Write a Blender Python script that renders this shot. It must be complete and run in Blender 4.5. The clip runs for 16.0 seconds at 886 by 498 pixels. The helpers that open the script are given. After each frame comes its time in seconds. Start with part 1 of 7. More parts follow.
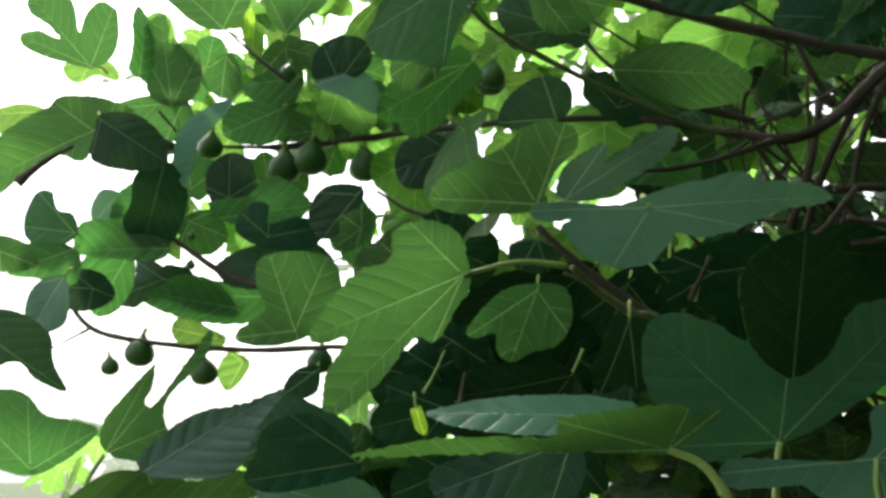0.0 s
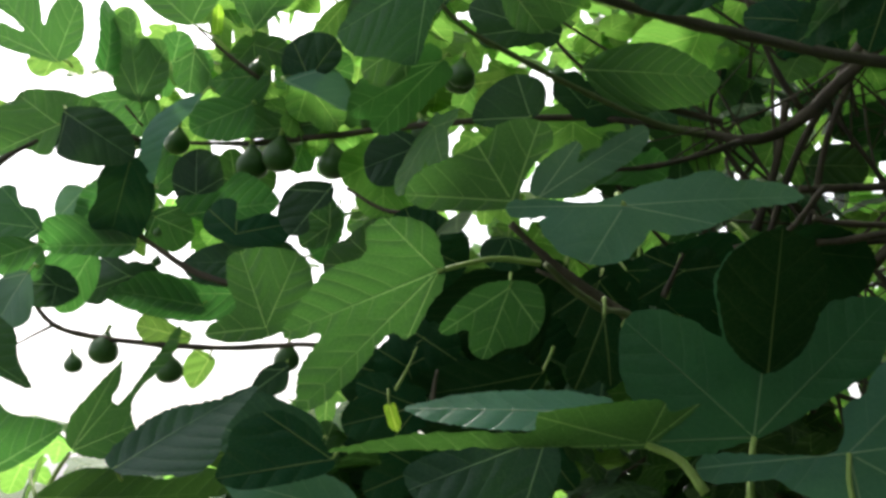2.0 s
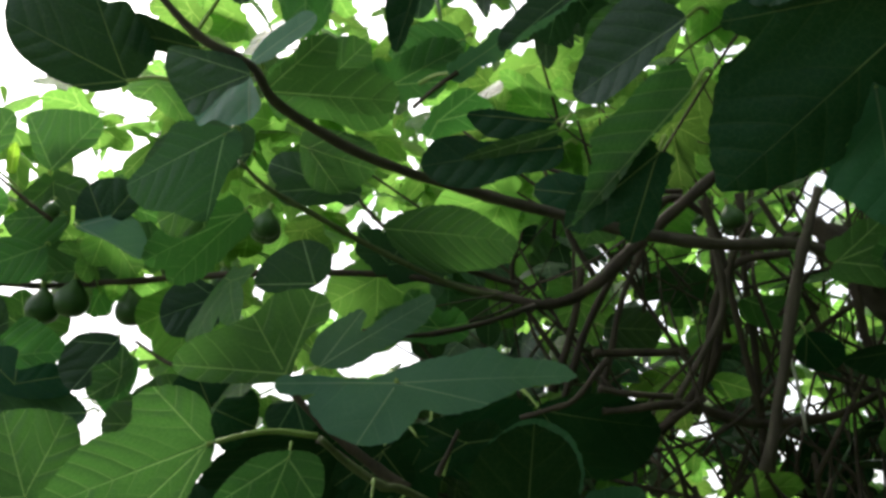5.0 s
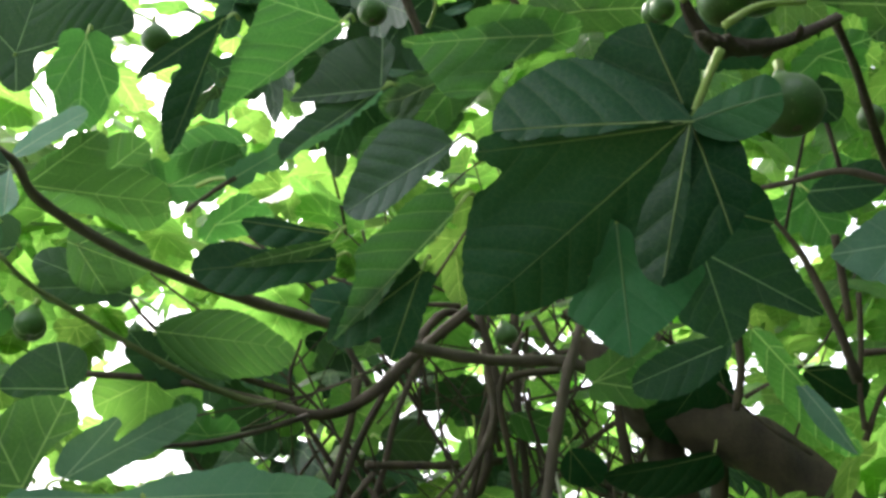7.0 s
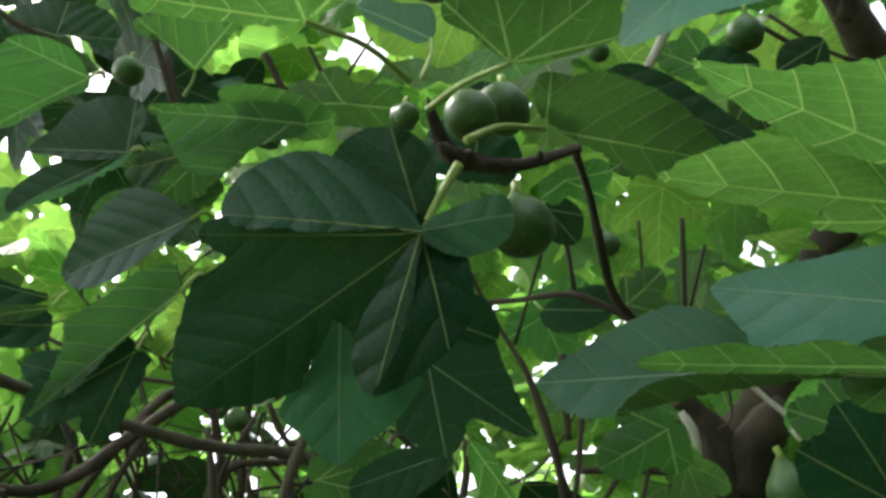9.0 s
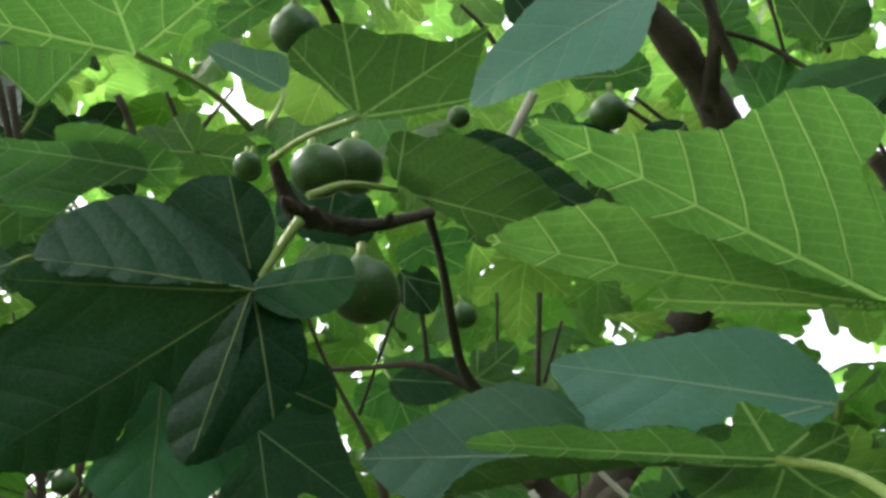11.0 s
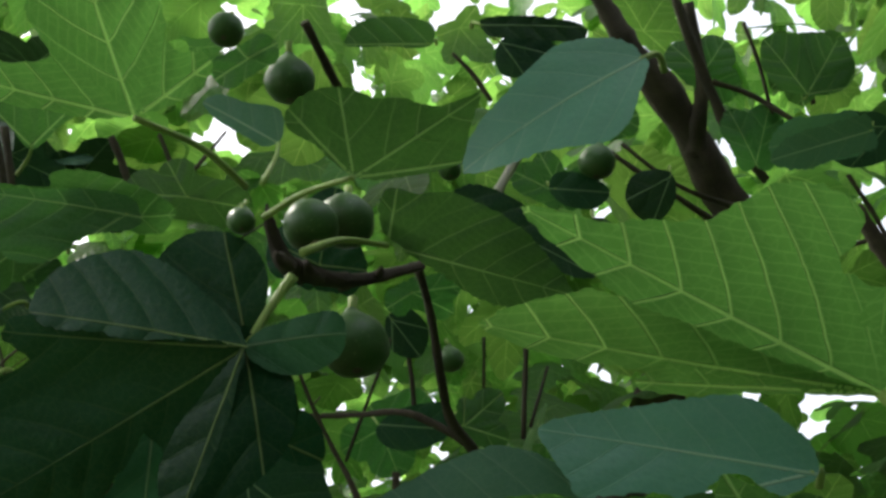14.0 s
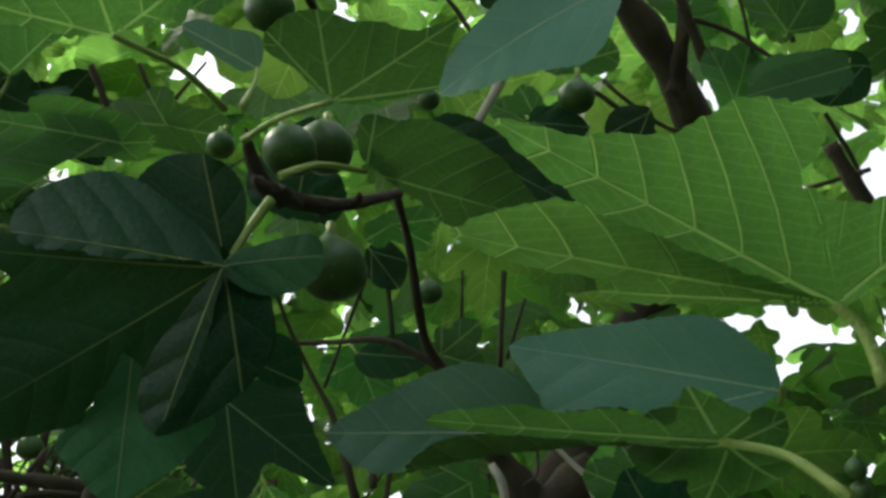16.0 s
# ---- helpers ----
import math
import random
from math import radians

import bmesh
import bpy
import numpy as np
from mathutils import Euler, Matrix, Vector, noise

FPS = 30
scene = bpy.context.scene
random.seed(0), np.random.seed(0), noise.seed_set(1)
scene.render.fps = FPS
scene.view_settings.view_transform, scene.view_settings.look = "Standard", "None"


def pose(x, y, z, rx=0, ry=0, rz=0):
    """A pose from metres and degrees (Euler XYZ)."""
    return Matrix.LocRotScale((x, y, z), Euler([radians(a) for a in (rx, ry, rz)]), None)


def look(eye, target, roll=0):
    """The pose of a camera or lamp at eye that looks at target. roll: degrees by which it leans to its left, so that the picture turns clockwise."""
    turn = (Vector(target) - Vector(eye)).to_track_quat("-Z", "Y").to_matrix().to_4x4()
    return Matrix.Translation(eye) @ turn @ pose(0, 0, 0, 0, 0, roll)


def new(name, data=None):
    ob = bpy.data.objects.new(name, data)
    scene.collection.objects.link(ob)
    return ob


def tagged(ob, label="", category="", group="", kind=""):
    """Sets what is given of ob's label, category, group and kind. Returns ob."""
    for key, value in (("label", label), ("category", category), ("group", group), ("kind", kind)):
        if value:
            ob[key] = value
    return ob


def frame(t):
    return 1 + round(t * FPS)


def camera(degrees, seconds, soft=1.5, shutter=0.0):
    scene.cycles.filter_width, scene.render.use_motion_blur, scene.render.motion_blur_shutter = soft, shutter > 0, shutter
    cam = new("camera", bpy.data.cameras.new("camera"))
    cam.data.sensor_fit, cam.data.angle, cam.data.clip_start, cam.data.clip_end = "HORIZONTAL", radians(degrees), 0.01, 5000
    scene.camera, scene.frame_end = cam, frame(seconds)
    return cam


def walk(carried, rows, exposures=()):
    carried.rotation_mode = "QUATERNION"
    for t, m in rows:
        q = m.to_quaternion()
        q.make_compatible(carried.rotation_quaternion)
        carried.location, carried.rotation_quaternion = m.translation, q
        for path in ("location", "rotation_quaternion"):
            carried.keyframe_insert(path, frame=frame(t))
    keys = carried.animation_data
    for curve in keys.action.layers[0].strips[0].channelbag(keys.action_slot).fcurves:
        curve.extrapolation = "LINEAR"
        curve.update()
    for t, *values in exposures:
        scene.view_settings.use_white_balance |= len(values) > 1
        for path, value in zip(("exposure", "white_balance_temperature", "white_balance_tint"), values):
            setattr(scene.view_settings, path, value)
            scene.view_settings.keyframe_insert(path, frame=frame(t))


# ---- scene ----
from mathutils.geometry import delaunay_2d_cdt

cam = camera(45.0, 16.0, soft=3.1)
PATH = [
    (0, (0.0, 0.0, 1.6), (0.0, 1.956, 2.017), 0.0),
    (0.5, (-0.008, 0.005, 1.597), (0.007, 1.96, 2.017), 0.2),
    (1, (-0.01, 0.001, 1.595), (0.02, 1.956, 2.015), 0.2),
    (1.5, (-0.012, 0.002, 1.597), (0.038, 1.957, 2.014), -0.0),
    (2, (-0.015, 0.001, 1.596), (0.06, 1.956, 2.014), -0.1),
    (2.5, (-0.011, 0.006, 1.593), (0.091, 1.957, 2.017), 0.1),
    (3, (-0.004, 0.009, 1.589), (0.137, 1.957, 2.022), 0.1),
    (3.2, (-0.002, 0.011, 1.589), (0.157, 1.956, 2.026), 0.3),
    (5.3, (0.059, -0.003, 1.645), (0.463, 1.832, 2.331), -1.1),
    (5.5, (0.066, -0.007, 1.645), (0.497, 1.814, 2.352), -1.3),
    (6, (0.074, -0.005, 1.649), (0.589, 1.778, 2.394), -1.8),
    (6.5, (0.078, -0.007, 1.647), (0.685, 1.731, 2.43), -2.2),
    (7, (0.08, -0.009, 1.652), (0.784, 1.676, 2.468), -2.4),
    (7.5, (0.09, -0.017, 1.663), (0.881, 1.612, 2.512), -2.2),
    (8, (0.102, -0.022, 1.669), (0.973, 1.549, 2.549), -1.9),
    (8.5, (0.117, -0.018, 1.669), (1.068, 1.488, 2.58), -1.6),
    (9, (0.116, -0.006, 1.672), (1.171, 1.411, 2.611), -2.0),
    (9.5, (0.127, 0.003, 1.672), (1.26, 1.336, 2.642), -2.4),
    (10, (0.15, 0.008, 1.68), (1.327, 1.279, 2.68), -2.4),
    (10.2, (0.156, 0.007, 1.683), (1.341, 1.263, 2.692), -2.5),
    (12.3, (0.15, 0.01, 1.698), (1.357, 1.199, 2.76), -2.7),
    (12.5, (0.148, 0.009, 1.701), (1.357, 1.198, 2.761), -2.7),
    (13, (0.144, 0.005, 1.702), (1.349, 1.19, 2.771), -2.6),
    (13.5, (0.144, 0.003, 1.702), (1.342, 1.182, 2.785), -2.3),
    (14, (0.14, -0.005, 1.699), (1.34, 1.173, 2.782), -2.3),
    (14.5, (0.143, -0.005, 1.687), (1.351, 1.164, 2.771), -2.5),
    (15, (0.143, -0.005, 1.681), (1.365, 1.171, 2.741), -2.7),
    (15.5, (0.141, -0.009, 1.681), (1.377, 1.181, 2.71), -2.1),
    (16, (0.141, -0.009, 1.683), (1.4, 1.187, 2.675), -2.2),
]
EXPOSURES = [(0, 1.45, 6500, 10), (3.2, 1.15, 6500, 10), (5.5, 1.17, 6500, 10), (6.5, 1.97, 6500, 16), (7, 2.3, 6500, 13), (7.5, 2.6, 6500, 12), (8, 2.15, 6500, 11), (9, 1.95, 6500, 12), (9.5, 1.93, 6500, 10), (12.5, 2.05, 6500, 20), (13, 1.55, 6500, 12), (13.5, 1.3, 6500, 10), (16, 1.12, 6500, 10)]
walk(cam, [(t, look(eye, target, roll)) for t, eye, target, roll in PATH], EXPOSURES)

# ---- world and sun ----
SUN_ELEVATION, SUN_TURN = 50.0, -18.0  # degrees above the horizon; degrees from +y towards +x
world = bpy.data.worlds.new("sky")
scene.world = world
world.use_nodes = True
wn = world.node_tree.nodes
sky = wn.new("ShaderNodeTexSky")
sky.sky_type, sky.sun_disc = "NISHITA", False
sky.sun_elevation, sky.sun_rotation = radians(SUN_ELEVATION), radians(SUN_TURN)
sky.air_density, sky.dust_density = 1.0, 5.0
haze = wn.new("ShaderNodeHueSaturation")
haze.inputs["Saturation"].default_value = 0.5
world.node_tree.links.new(sky.outputs["Color"], haze.inputs["Color"])
# a thin even veil of cloud over the whole sky
veil = wn.new("ShaderNodeMix")
veil.data_type = "RGBA"
veil.inputs[0].default_value = 0.3
veil.inputs[7].default_value = (6.0, 6.1, 6.3, 1)
world.node_tree.links.new(haze.outputs["Color"], veil.inputs[6])
world.node_tree.links.new(veil.outputs[2], wn["Background"].inputs["Color"])
wn["Background"].inputs["Strength"].default_value = 0.15

sun = new("sun", bpy.data.lights.new("sun", "SUN"))
sun.data.energy, sun.data.angle, sun.data.color = 2.2, radians(6.0), (1.0, 0.95, 0.86)
sun_way = Vector((math.sin(radians(SUN_TURN)) * math.cos(radians(SUN_ELEVATION)),
                  math.cos(radians(SUN_TURN)) * math.cos(radians(SUN_ELEVATION)), math.sin(radians(SUN_ELEVATION))))
sun.matrix_world = look(sun_way * 20, (0, 0, 0))


# ---- materials ----
class Nodes:
    """A small helper round one material's node tree."""

    def __init__(self, name):
        self.material = bpy.data.materials.new(name)
        self.material.use_nodes = True
        self.tree = self.material.node_tree
        self.shader = self.tree.nodes["Principled BSDF"]
        self.out = self.tree.nodes["Material Output"]

    def add(self, kind, **values):
        node = self.tree.nodes.new(kind)
        for key, value in values.items():
            node.inputs[key].default_value = value
        return node

    def link(self, a, b):
        self.tree.links.new(a, b)

    def math(self, operation, a, b=None, c=None):
        node = self.tree.nodes.new("ShaderNodeMath")
        node.operation = operation
        for n, value in enumerate((a, b, c)):
            if value is None:
                continue
            if isinstance(value, (int, float)):
                node.inputs[n].default_value = value
            else:
                self.link(value, node.inputs[n])
        return node.outputs[0]

    def mix(self, factor, a, b):
        node = self.tree.nodes.new("ShaderNodeMix")
        node.data_type = "RGBA"
        for socket, value in ((node.inputs[0], factor), (node.inputs[6], a), (node.inputs[7], b)):
            if isinstance(value, (int, float)):
                socket.default_value = value
            elif isinstance(value, tuple):
                socket.default_value = (*value, 1)
            else:
                self.link(value, socket)
        return node.outputs[2]

    def noise(self, scale, detail=3.0, coordinates=None):
        node = self.add("ShaderNodeTexNoise", Scale=scale, Detail=detail)
        if coordinates is not None:
            self.link(coordinates, node.inputs["Vector"])
        return node.outputs["Fac"]


def leaf_material(name, blade, blotch, vein, glow, share, rough, specular, sides, island=False, spacing=0.0235, pillow=3.4, relief_strength=0.9, bold=1.0):
    """A leaf: UV holds metres along the nearest main vein and across it."""
    m = Nodes(name)
    uv, apart = m.add("ShaderNodeUVMap"), m.add("ShaderNodeUVMap")
    uv.uv_map, apart.uv_map = "UVMap", "Apart"
    parts = m.add("ShaderNodeSeparateXYZ")
    m.link(uv.outputs[0], parts.inputs[0])
    along, across = parts.outputs[0], m.math("ABSOLUTE", parts.outputs[1])
    place = m.add("ShaderNodeTexCoord").outputs["Object"]
    wobble = m.math("MULTIPLY", m.math("SUBTRACT", m.noise(60.0, 2.0, place), 0.5), 0.0025)
    # midrib: thick by the stalk, fading towards the tip
    width = m.math("MULTIPLY_ADD", along, -0.0045 * bold, 0.0011 * bold)
    rib = m.math("SUBTRACT", 1.0, m.math("DIVIDE", across, m.math("MAXIMUM", width, 0.0003 * bold)))
    rib = m.math("MINIMUM", m.math("MAXIMUM", m.math("MULTIPLY", rib, 2.0), 0.0), 1.0)
    rib = m.math("MULTIPLY", rib, m.math("MINIMUM", m.math("MAXIMUM", m.math("MULTIPLY_ADD", along, -5.0, 1.2), 0.2), 1.0))
    # side veins leave the midrib obliquely and bend forward
    bent = m.math("ADD", m.math("MULTIPLY", across, -0.8), m.math("MULTIPLY", m.math("MULTIPLY", across, across), -8.0))
    steps = m.math("DIVIDE", m.math("ADD", m.math("ADD", along, bent), wobble), spacing)
    near = m.math("ABSOLUTE", m.math("SUBTRACT", m.math("FRACT", steps), 0.5))
    side = m.math("MINIMUM", m.math("MAXIMUM", m.math("MULTIPLY", m.math("SUBTRACT", near, 0.5 - 0.038 * bold), 30.0), 0.0), 1.0)
    # side veins die out before they reach the next lobe
    gap = m.add("ShaderNodeSeparateXYZ")
    m.link(apart.outputs[0], gap.inputs[0])
    fade = gap.outputs[0]
    side = m.math("MULTIPLY", m.math("MULTIPLY", side, sides), fade)
    swell = m.math("MULTIPLY", m.math("SUBTRACT", 0.25, m.math("MULTIPLY", near, near)), fade)
    veins = m.math("MAXIMUM", rib, side)
    net = m.add("ShaderNodeTexVoronoi", Scale=170.0)
    net.feature = "DISTANCE_TO_EDGE"
    m.link(place, net.inputs["Vector"])
    fine = m.math("MULTIPLY", m.math("LESS_THAN", net.outputs[0], 0.045), 0.06)
    rungs = m.math("FRACT", m.math("DIVIDE", m.math("ADD", m.math("ADD", across, m.math("MULTIPLY", along, 0.35)), m.math("MULTIPLY", wobble, 1.6)), 0.0052))
    rungs = m.math("MULTIPLY", m.math("GREATER_THAN", m.math("ABSOLUTE", m.math("SUBTRACT", rungs, 0.5)), 0.43), 0.11 * sides)
    fine = m.math("MAXIMUM", fine, rungs)
    info = m.add("ShaderNodeNewGeometry").outputs["Random Per Island"] if island else m.add("ShaderNodeObjectInfo").outputs["Random"]
    spots = m.noise(28.0, 4.0, place)
    broad = m.noise(11.0, 2.0, place)
    colour = m.mix(m.math("MULTIPLY_ADD", broad, 1.6, m.math("MULTIPLY_ADD", spots, 0.8, -0.75)), blade, blotch)
    lively = m.add("ShaderNodeHueSaturation")
    m.link(m.math("MULTIPLY_ADD", info, 0.022, 0.49), lively.inputs["Hue"])
    m.link(m.math("MULTIPLY_ADD", info, 0.5, 0.75), lively.inputs["Value"])
    m.link(colour, lively.inputs["Color"])
    colour = m.mix(m.math("MAXIMUM", veins, fine), lively.outputs[0], vein)
    m.link(colour, m.shader.inputs["Base Color"])
    m.shader.inputs["Specular IOR Level"].default_value = specular
    m.link(m.math("MULTIPLY_ADD", broad, 0.3, m.math("MULTIPLY_ADD", spots, 0.2, rough - 0.22)), m.shader.inputs["Roughness"])
    relief = m.math("ADD", m.math("MULTIPLY", veins, 0.9), m.math("MULTIPLY", swell, pillow))
    relief = m.math("ADD", relief, m.math("MULTIPLY", m.noise(220.0, 2.0, place), 0.35))
    bump = m.add("ShaderNodeBump", Strength=relief_strength, Distance=0.0026)
    m.link(relief, bump.inputs["Height"])
    m.link(bump.outputs[0], m.shader.inputs["Normal"])
    through_light = m.add("ShaderNodeBsdfTranslucent")
    tint = m.add("ShaderNodeHueSaturation")
    m.link(m.math("MULTIPLY_ADD", info, 0.022, 0.49), tint.inputs["Hue"])
    m.link(m.math("MULTIPLY", m.math("MULTIPLY_ADD", info, 0.6, 0.7), m.math("MULTIPLY_ADD", broad, 0.7, 0.65)), tint.inputs["Value"])
    m.link(m.mix(m.math("MAXIMUM", veins, m.math("MULTIPLY", fine, 2.2)), glow, tuple(min(1.0, k * g + 0.09) for k, g in zip((1.9, 1.5, 1.2), glow))), tint.inputs["Color"])
    m.link(tint.outputs[0], through_light.inputs["Color"])
    gentle = m.add("ShaderNodeBump", Strength=0.7, Distance=0.0026)
    m.link(relief, gentle.inputs["Height"])
    m.link(gentle.outputs[0], through_light.inputs["Normal"])
    both = m.add("ShaderNodeMixShader", Fac=share)
    m.link(m.shader.outputs[0], both.inputs[1])
    m.link(through_light.outputs[0], both.inputs[2])
    m.link(both.outputs[0], m.out.inputs["Surface"])
    return m.material


def bark_material(name, light, dark, scale, rough=0.85):
    m = Nodes(name)
    place = m.add("ShaderNodeTexCoord").outputs["Object"]
    stretch = m.add("ShaderNodeMapping")
    stretch.inputs["Scale"].default_value = (1, 1, 0.5)
    m.link(place, stretch.inputs[0])
    coarse, grain = m.noise(scale, 5.0, stretch.outputs[0]), m.noise(scale * 9, 3.0, place)
    colour = m.mix(m.math("MULTIPLY_ADD", grain, 0.5, m.math("MULTIPLY_ADD", coarse, 1.4, -0.5)), dark, light)
    m.link(colour, m.shader.inputs["Base Color"])
    m.shader.inputs["Roughness"].default_value = rough
    bump = m.add("ShaderNodeBump", Strength=0.8, Distance=0.005)
    m.link(m.math("ADD", coarse, m.math("MULTIPLY", grain, 0.4)), bump.inputs["Height"])
    m.link(bump.outputs[0], m.shader.inputs["Normal"])
    return m.material


def fig_material(name, skin, blush, rough):
    m = Nodes(name)
    place = m.add("ShaderNodeTexCoord").outputs["Object"]
    low = m.add("ShaderNodeSeparateXYZ")
    m.link(place, low.inputs[0])
    patch = m.math("MINIMUM", m.math("MAXIMUM", m.math("ADD", m.math("MULTIPLY", low.outputs[2], -22.0), m.math("MULTIPLY_ADD", m.noise(40.0, 3.0, place), 1.6, -1.0)), 0.0), 1.0)
    specks = m.math("GREATER_THAN", m.noise(420.0, 1.0, place), 0.68)
    colour = m.mix(m.math("MULTIPLY", specks, 0.18), m.mix(m.math("MULTIPLY", patch, 0.6), skin, blush), (0.42, 0.5, 0.25))
    m.link(colour, m.shader.inputs["Base Color"])
    m.shader.inputs["Roughness"].default_value = rough
    bump = m.add("ShaderNodeBump", Strength=0.3, Distance=0.001)
    m.link(m.noise(150.0, 3.0, place), bump.inputs["Height"])
    m.link(bump.outputs[0], m.shader.inputs["Normal"])
    return m.material


def ground_material():
    m = Nodes("ground")
    place = m.add("ShaderNodeTexCoord").outputs["Object"]
    colour = m.mix(m.noise(1.5, 6.0, place), (0.05, 0.06, 0.025), (0.03, 0.075, 0.018))
    m.link(m.mix(m.math("MULTIPLY", m.noise(40.0, 3.0, place), 0.6), colour, (0.07, 0.1, 0.035)), m.shader.inputs["Base Color"])
    m.shader.inputs["Roughness"].default_value = 0.95
    bump = m.add("ShaderNodeBump", Strength=0.8, Distance=0.03)
    m.link(m.noise(25.0, 5.0, place), bump.inputs["Height"])
    m.link(bump.outputs[0], m.shader.inputs["Normal"])
    return m.material


UNDER = dict(blade=(0.05, 0.11, 0.043), blotch=(0.032, 0.082, 0.029), vein=(0.24, 0.35, 0.13), glow=(0.08, 0.25, 0.04), share=0.41, rough=0.5, specular=0.4, sides=0.55, bold=1.2)
LEAF_UNDER = leaf_material("fig_leaf_underside", **UNDER)
LEAF_CROWN = leaf_material("fig_leaf_crown", island=True, **{**UNDER, "glow": (0.21, 0.45, 0.07), "share": 0.55})
LEAF_OUTER = leaf_material("fig_leaf_outer", **{**UNDER, "glow": (0.21, 0.45, 0.07), "share": 0.55})
# green upper side, darkened further: shade on these leaves is put into the colour
LEAF_UPPER_SHADE = leaf_material("fig_leaf_upper_shade", blade=(0.01, 0.057, 0.023), blotch=(0.006, 0.038, 0.014), vein=(0.17, 0.24, 0.09), glow=(0.06, 0.17, 0.03), share=0.04, rough=0.4, specular=0.18, sides=0.14, spacing=0.028, pillow=2.0)
# darker leaf copy: the shade inside the crown is put into its colour
LEAF_INNER_SHADE = leaf_material("fig_leaf_inner_shade", blade=(0.02, 0.055, 0.022), blotch=(0.014, 0.04, 0.016), vein=(0.14, 0.2, 0.08), glow=(0.08, 0.2, 0.03), share=0.22, rough=0.5, specular=0.35, sides=0.4, island=True)
# paled to blue-grey: the sky's reflection is put into the leaf colour
LEAF_SKY_SHEEN = leaf_material("fig_leaf_sky_sheen", blade=(0.075, 0.215, 0.14), blotch=(0.034, 0.125, 0.075), vein=(0.22, 0.33, 0.22), glow=(0.13, 0.33, 0.09), share=0.2, rough=0.43, specular=0.55, sides=0.25, pillow=1.6, relief_strength=0.5)
LEAF_BLUISH = leaf_material("fig_leaf_bluish", blade=(0.015, 0.058, 0.03), blotch=(0.01, 0.044, 0.022), vein=(0.2, 0.31, 0.16), glow=(0.05, 0.15, 0.03), share=0.14, rough=0.42, specular=0.36, sides=0.2, pillow=1.8)
# brighter copy of the underside: backlight is put into its glow and colour
LEAF_BACKLIT = leaf_material("fig_leaf_backlit", **{**UNDER, "blade": (0.052, 0.125, 0.036), "blotch": (0.036, 0.1, 0.026), "vein": (0.4, 0.5, 0.2), "glow": (0.165, 0.43, 0.075), "share": 0.52, "sides": 1.0, "bold": 1.25, "spacing": 0.021})
LEAF_TEAL = leaf_material("fig_leaf_smooth", blade=(0.045, 0.185, 0.075), blotch=(0.024, 0.11, 0.044), vein=(0.15, 0.25, 0.12), glow=(0.05, 0.2, 0.05), share=0.12, rough=0.46, specular=0.3, sides=0.2, pillow=1.3)
LEAF_YOUNG = leaf_material("fig_leaf_young", blade=(0.16, 0.26, 0.04), blotch=(0.12, 0.23, 0.04), vein=(0.36, 0.44, 0.14), glow=(0.36, 0.6, 0.04), share=0.55, rough=0.55, specular=0.3, sides=0.5)
STALK = bark_material("leaf_stalk", (0.36, 0.48, 0.13), (0.26, 0.38, 0.085), 60.0, 0.5)
BARK = bark_material("fig_bark", (0.1, 0.074, 0.05), (0.018, 0.014, 0.01), 28.0)
GREY_BARK = bark_material("young_bark", (0.15, 0.12, 0.095), (0.06, 0.048, 0.037), 45.0)
GREEN_BARK = bark_material("green_shoot", (0.14, 0.17, 0.06), (0.07, 0.085, 0.03), 50.0, 0.65)
# pale wood, whitened further: sunlight on the sticks is put into the colour
PALE_SUNLIT_BARK = bark_material("pale_sunlit_bark", (0.72, 0.69, 0.62), (0.55, 0.51, 0.45), 45.0)
FIG_SKIN = fig_material("fig_skin", (0.045, 0.115, 0.028), (0.08, 0.055, 0.03), 0.4)
GROUND = ground_material()


# ---- ground ----
def ground_sheet():
    edge, cells = 300.0, 60
    steps = [math.copysign(abs(s) ** 2.5, s) * edge for s in np.linspace(-1, 1, cells + 1)]
    points = [(x, y, 0.03 * noise.noise((x * 0.7, y * 0.7, 0))) for y in steps for x in steps]
    w = cells + 1
    faces = [(r * w + c, r * w + c + 1, r * w + w + c + 1, r * w + w + c) for r in range(cells) for c in range(cells)]
    mesh = bpy.data.meshes.new("ground")
    mesh.from_pydata(points, [], faces)
    mesh.materials.append(GROUND)
    tagged(new("ground", mesh), "patchy green grass over dark soil under the tree", "ground", kind="structure")


ground_sheet()

# ---- the fig tree ----
TREE_FOOT = Vector((1.35, 1.45, 0.0))
tree = new("fig_tree")
tree.location = TREE_FOOT
tagged(tree, "spreading fig tree with lobed green leaves and ripening figs", "tree")


def under_tree(ob, m):
    """Hangs a part on the tree at its world pose m."""
    ob.parent = tree
    ob.matrix_parent_inverse = Matrix.Translation(TREE_FOOT).inverted()
    ob.matrix_basis = m
    return ob


def smooth_mesh(name, points, faces, material, uvs=None):
    mesh = bpy.data.meshes.new(name)
    mesh.from_pydata([tuple(p) for p in points], [], faces)
    for layer_name, corners in zip(("UVMap", "Apart"), uvs or ()):
        mesh.uv_layers.new(name=layer_name).data.foreach_set("uv", np.asarray(corners, "f").ravel())
    mesh.polygons.foreach_set("use_smooth", [True] * len(faces))
    mesh.materials.append(material)
    return mesh


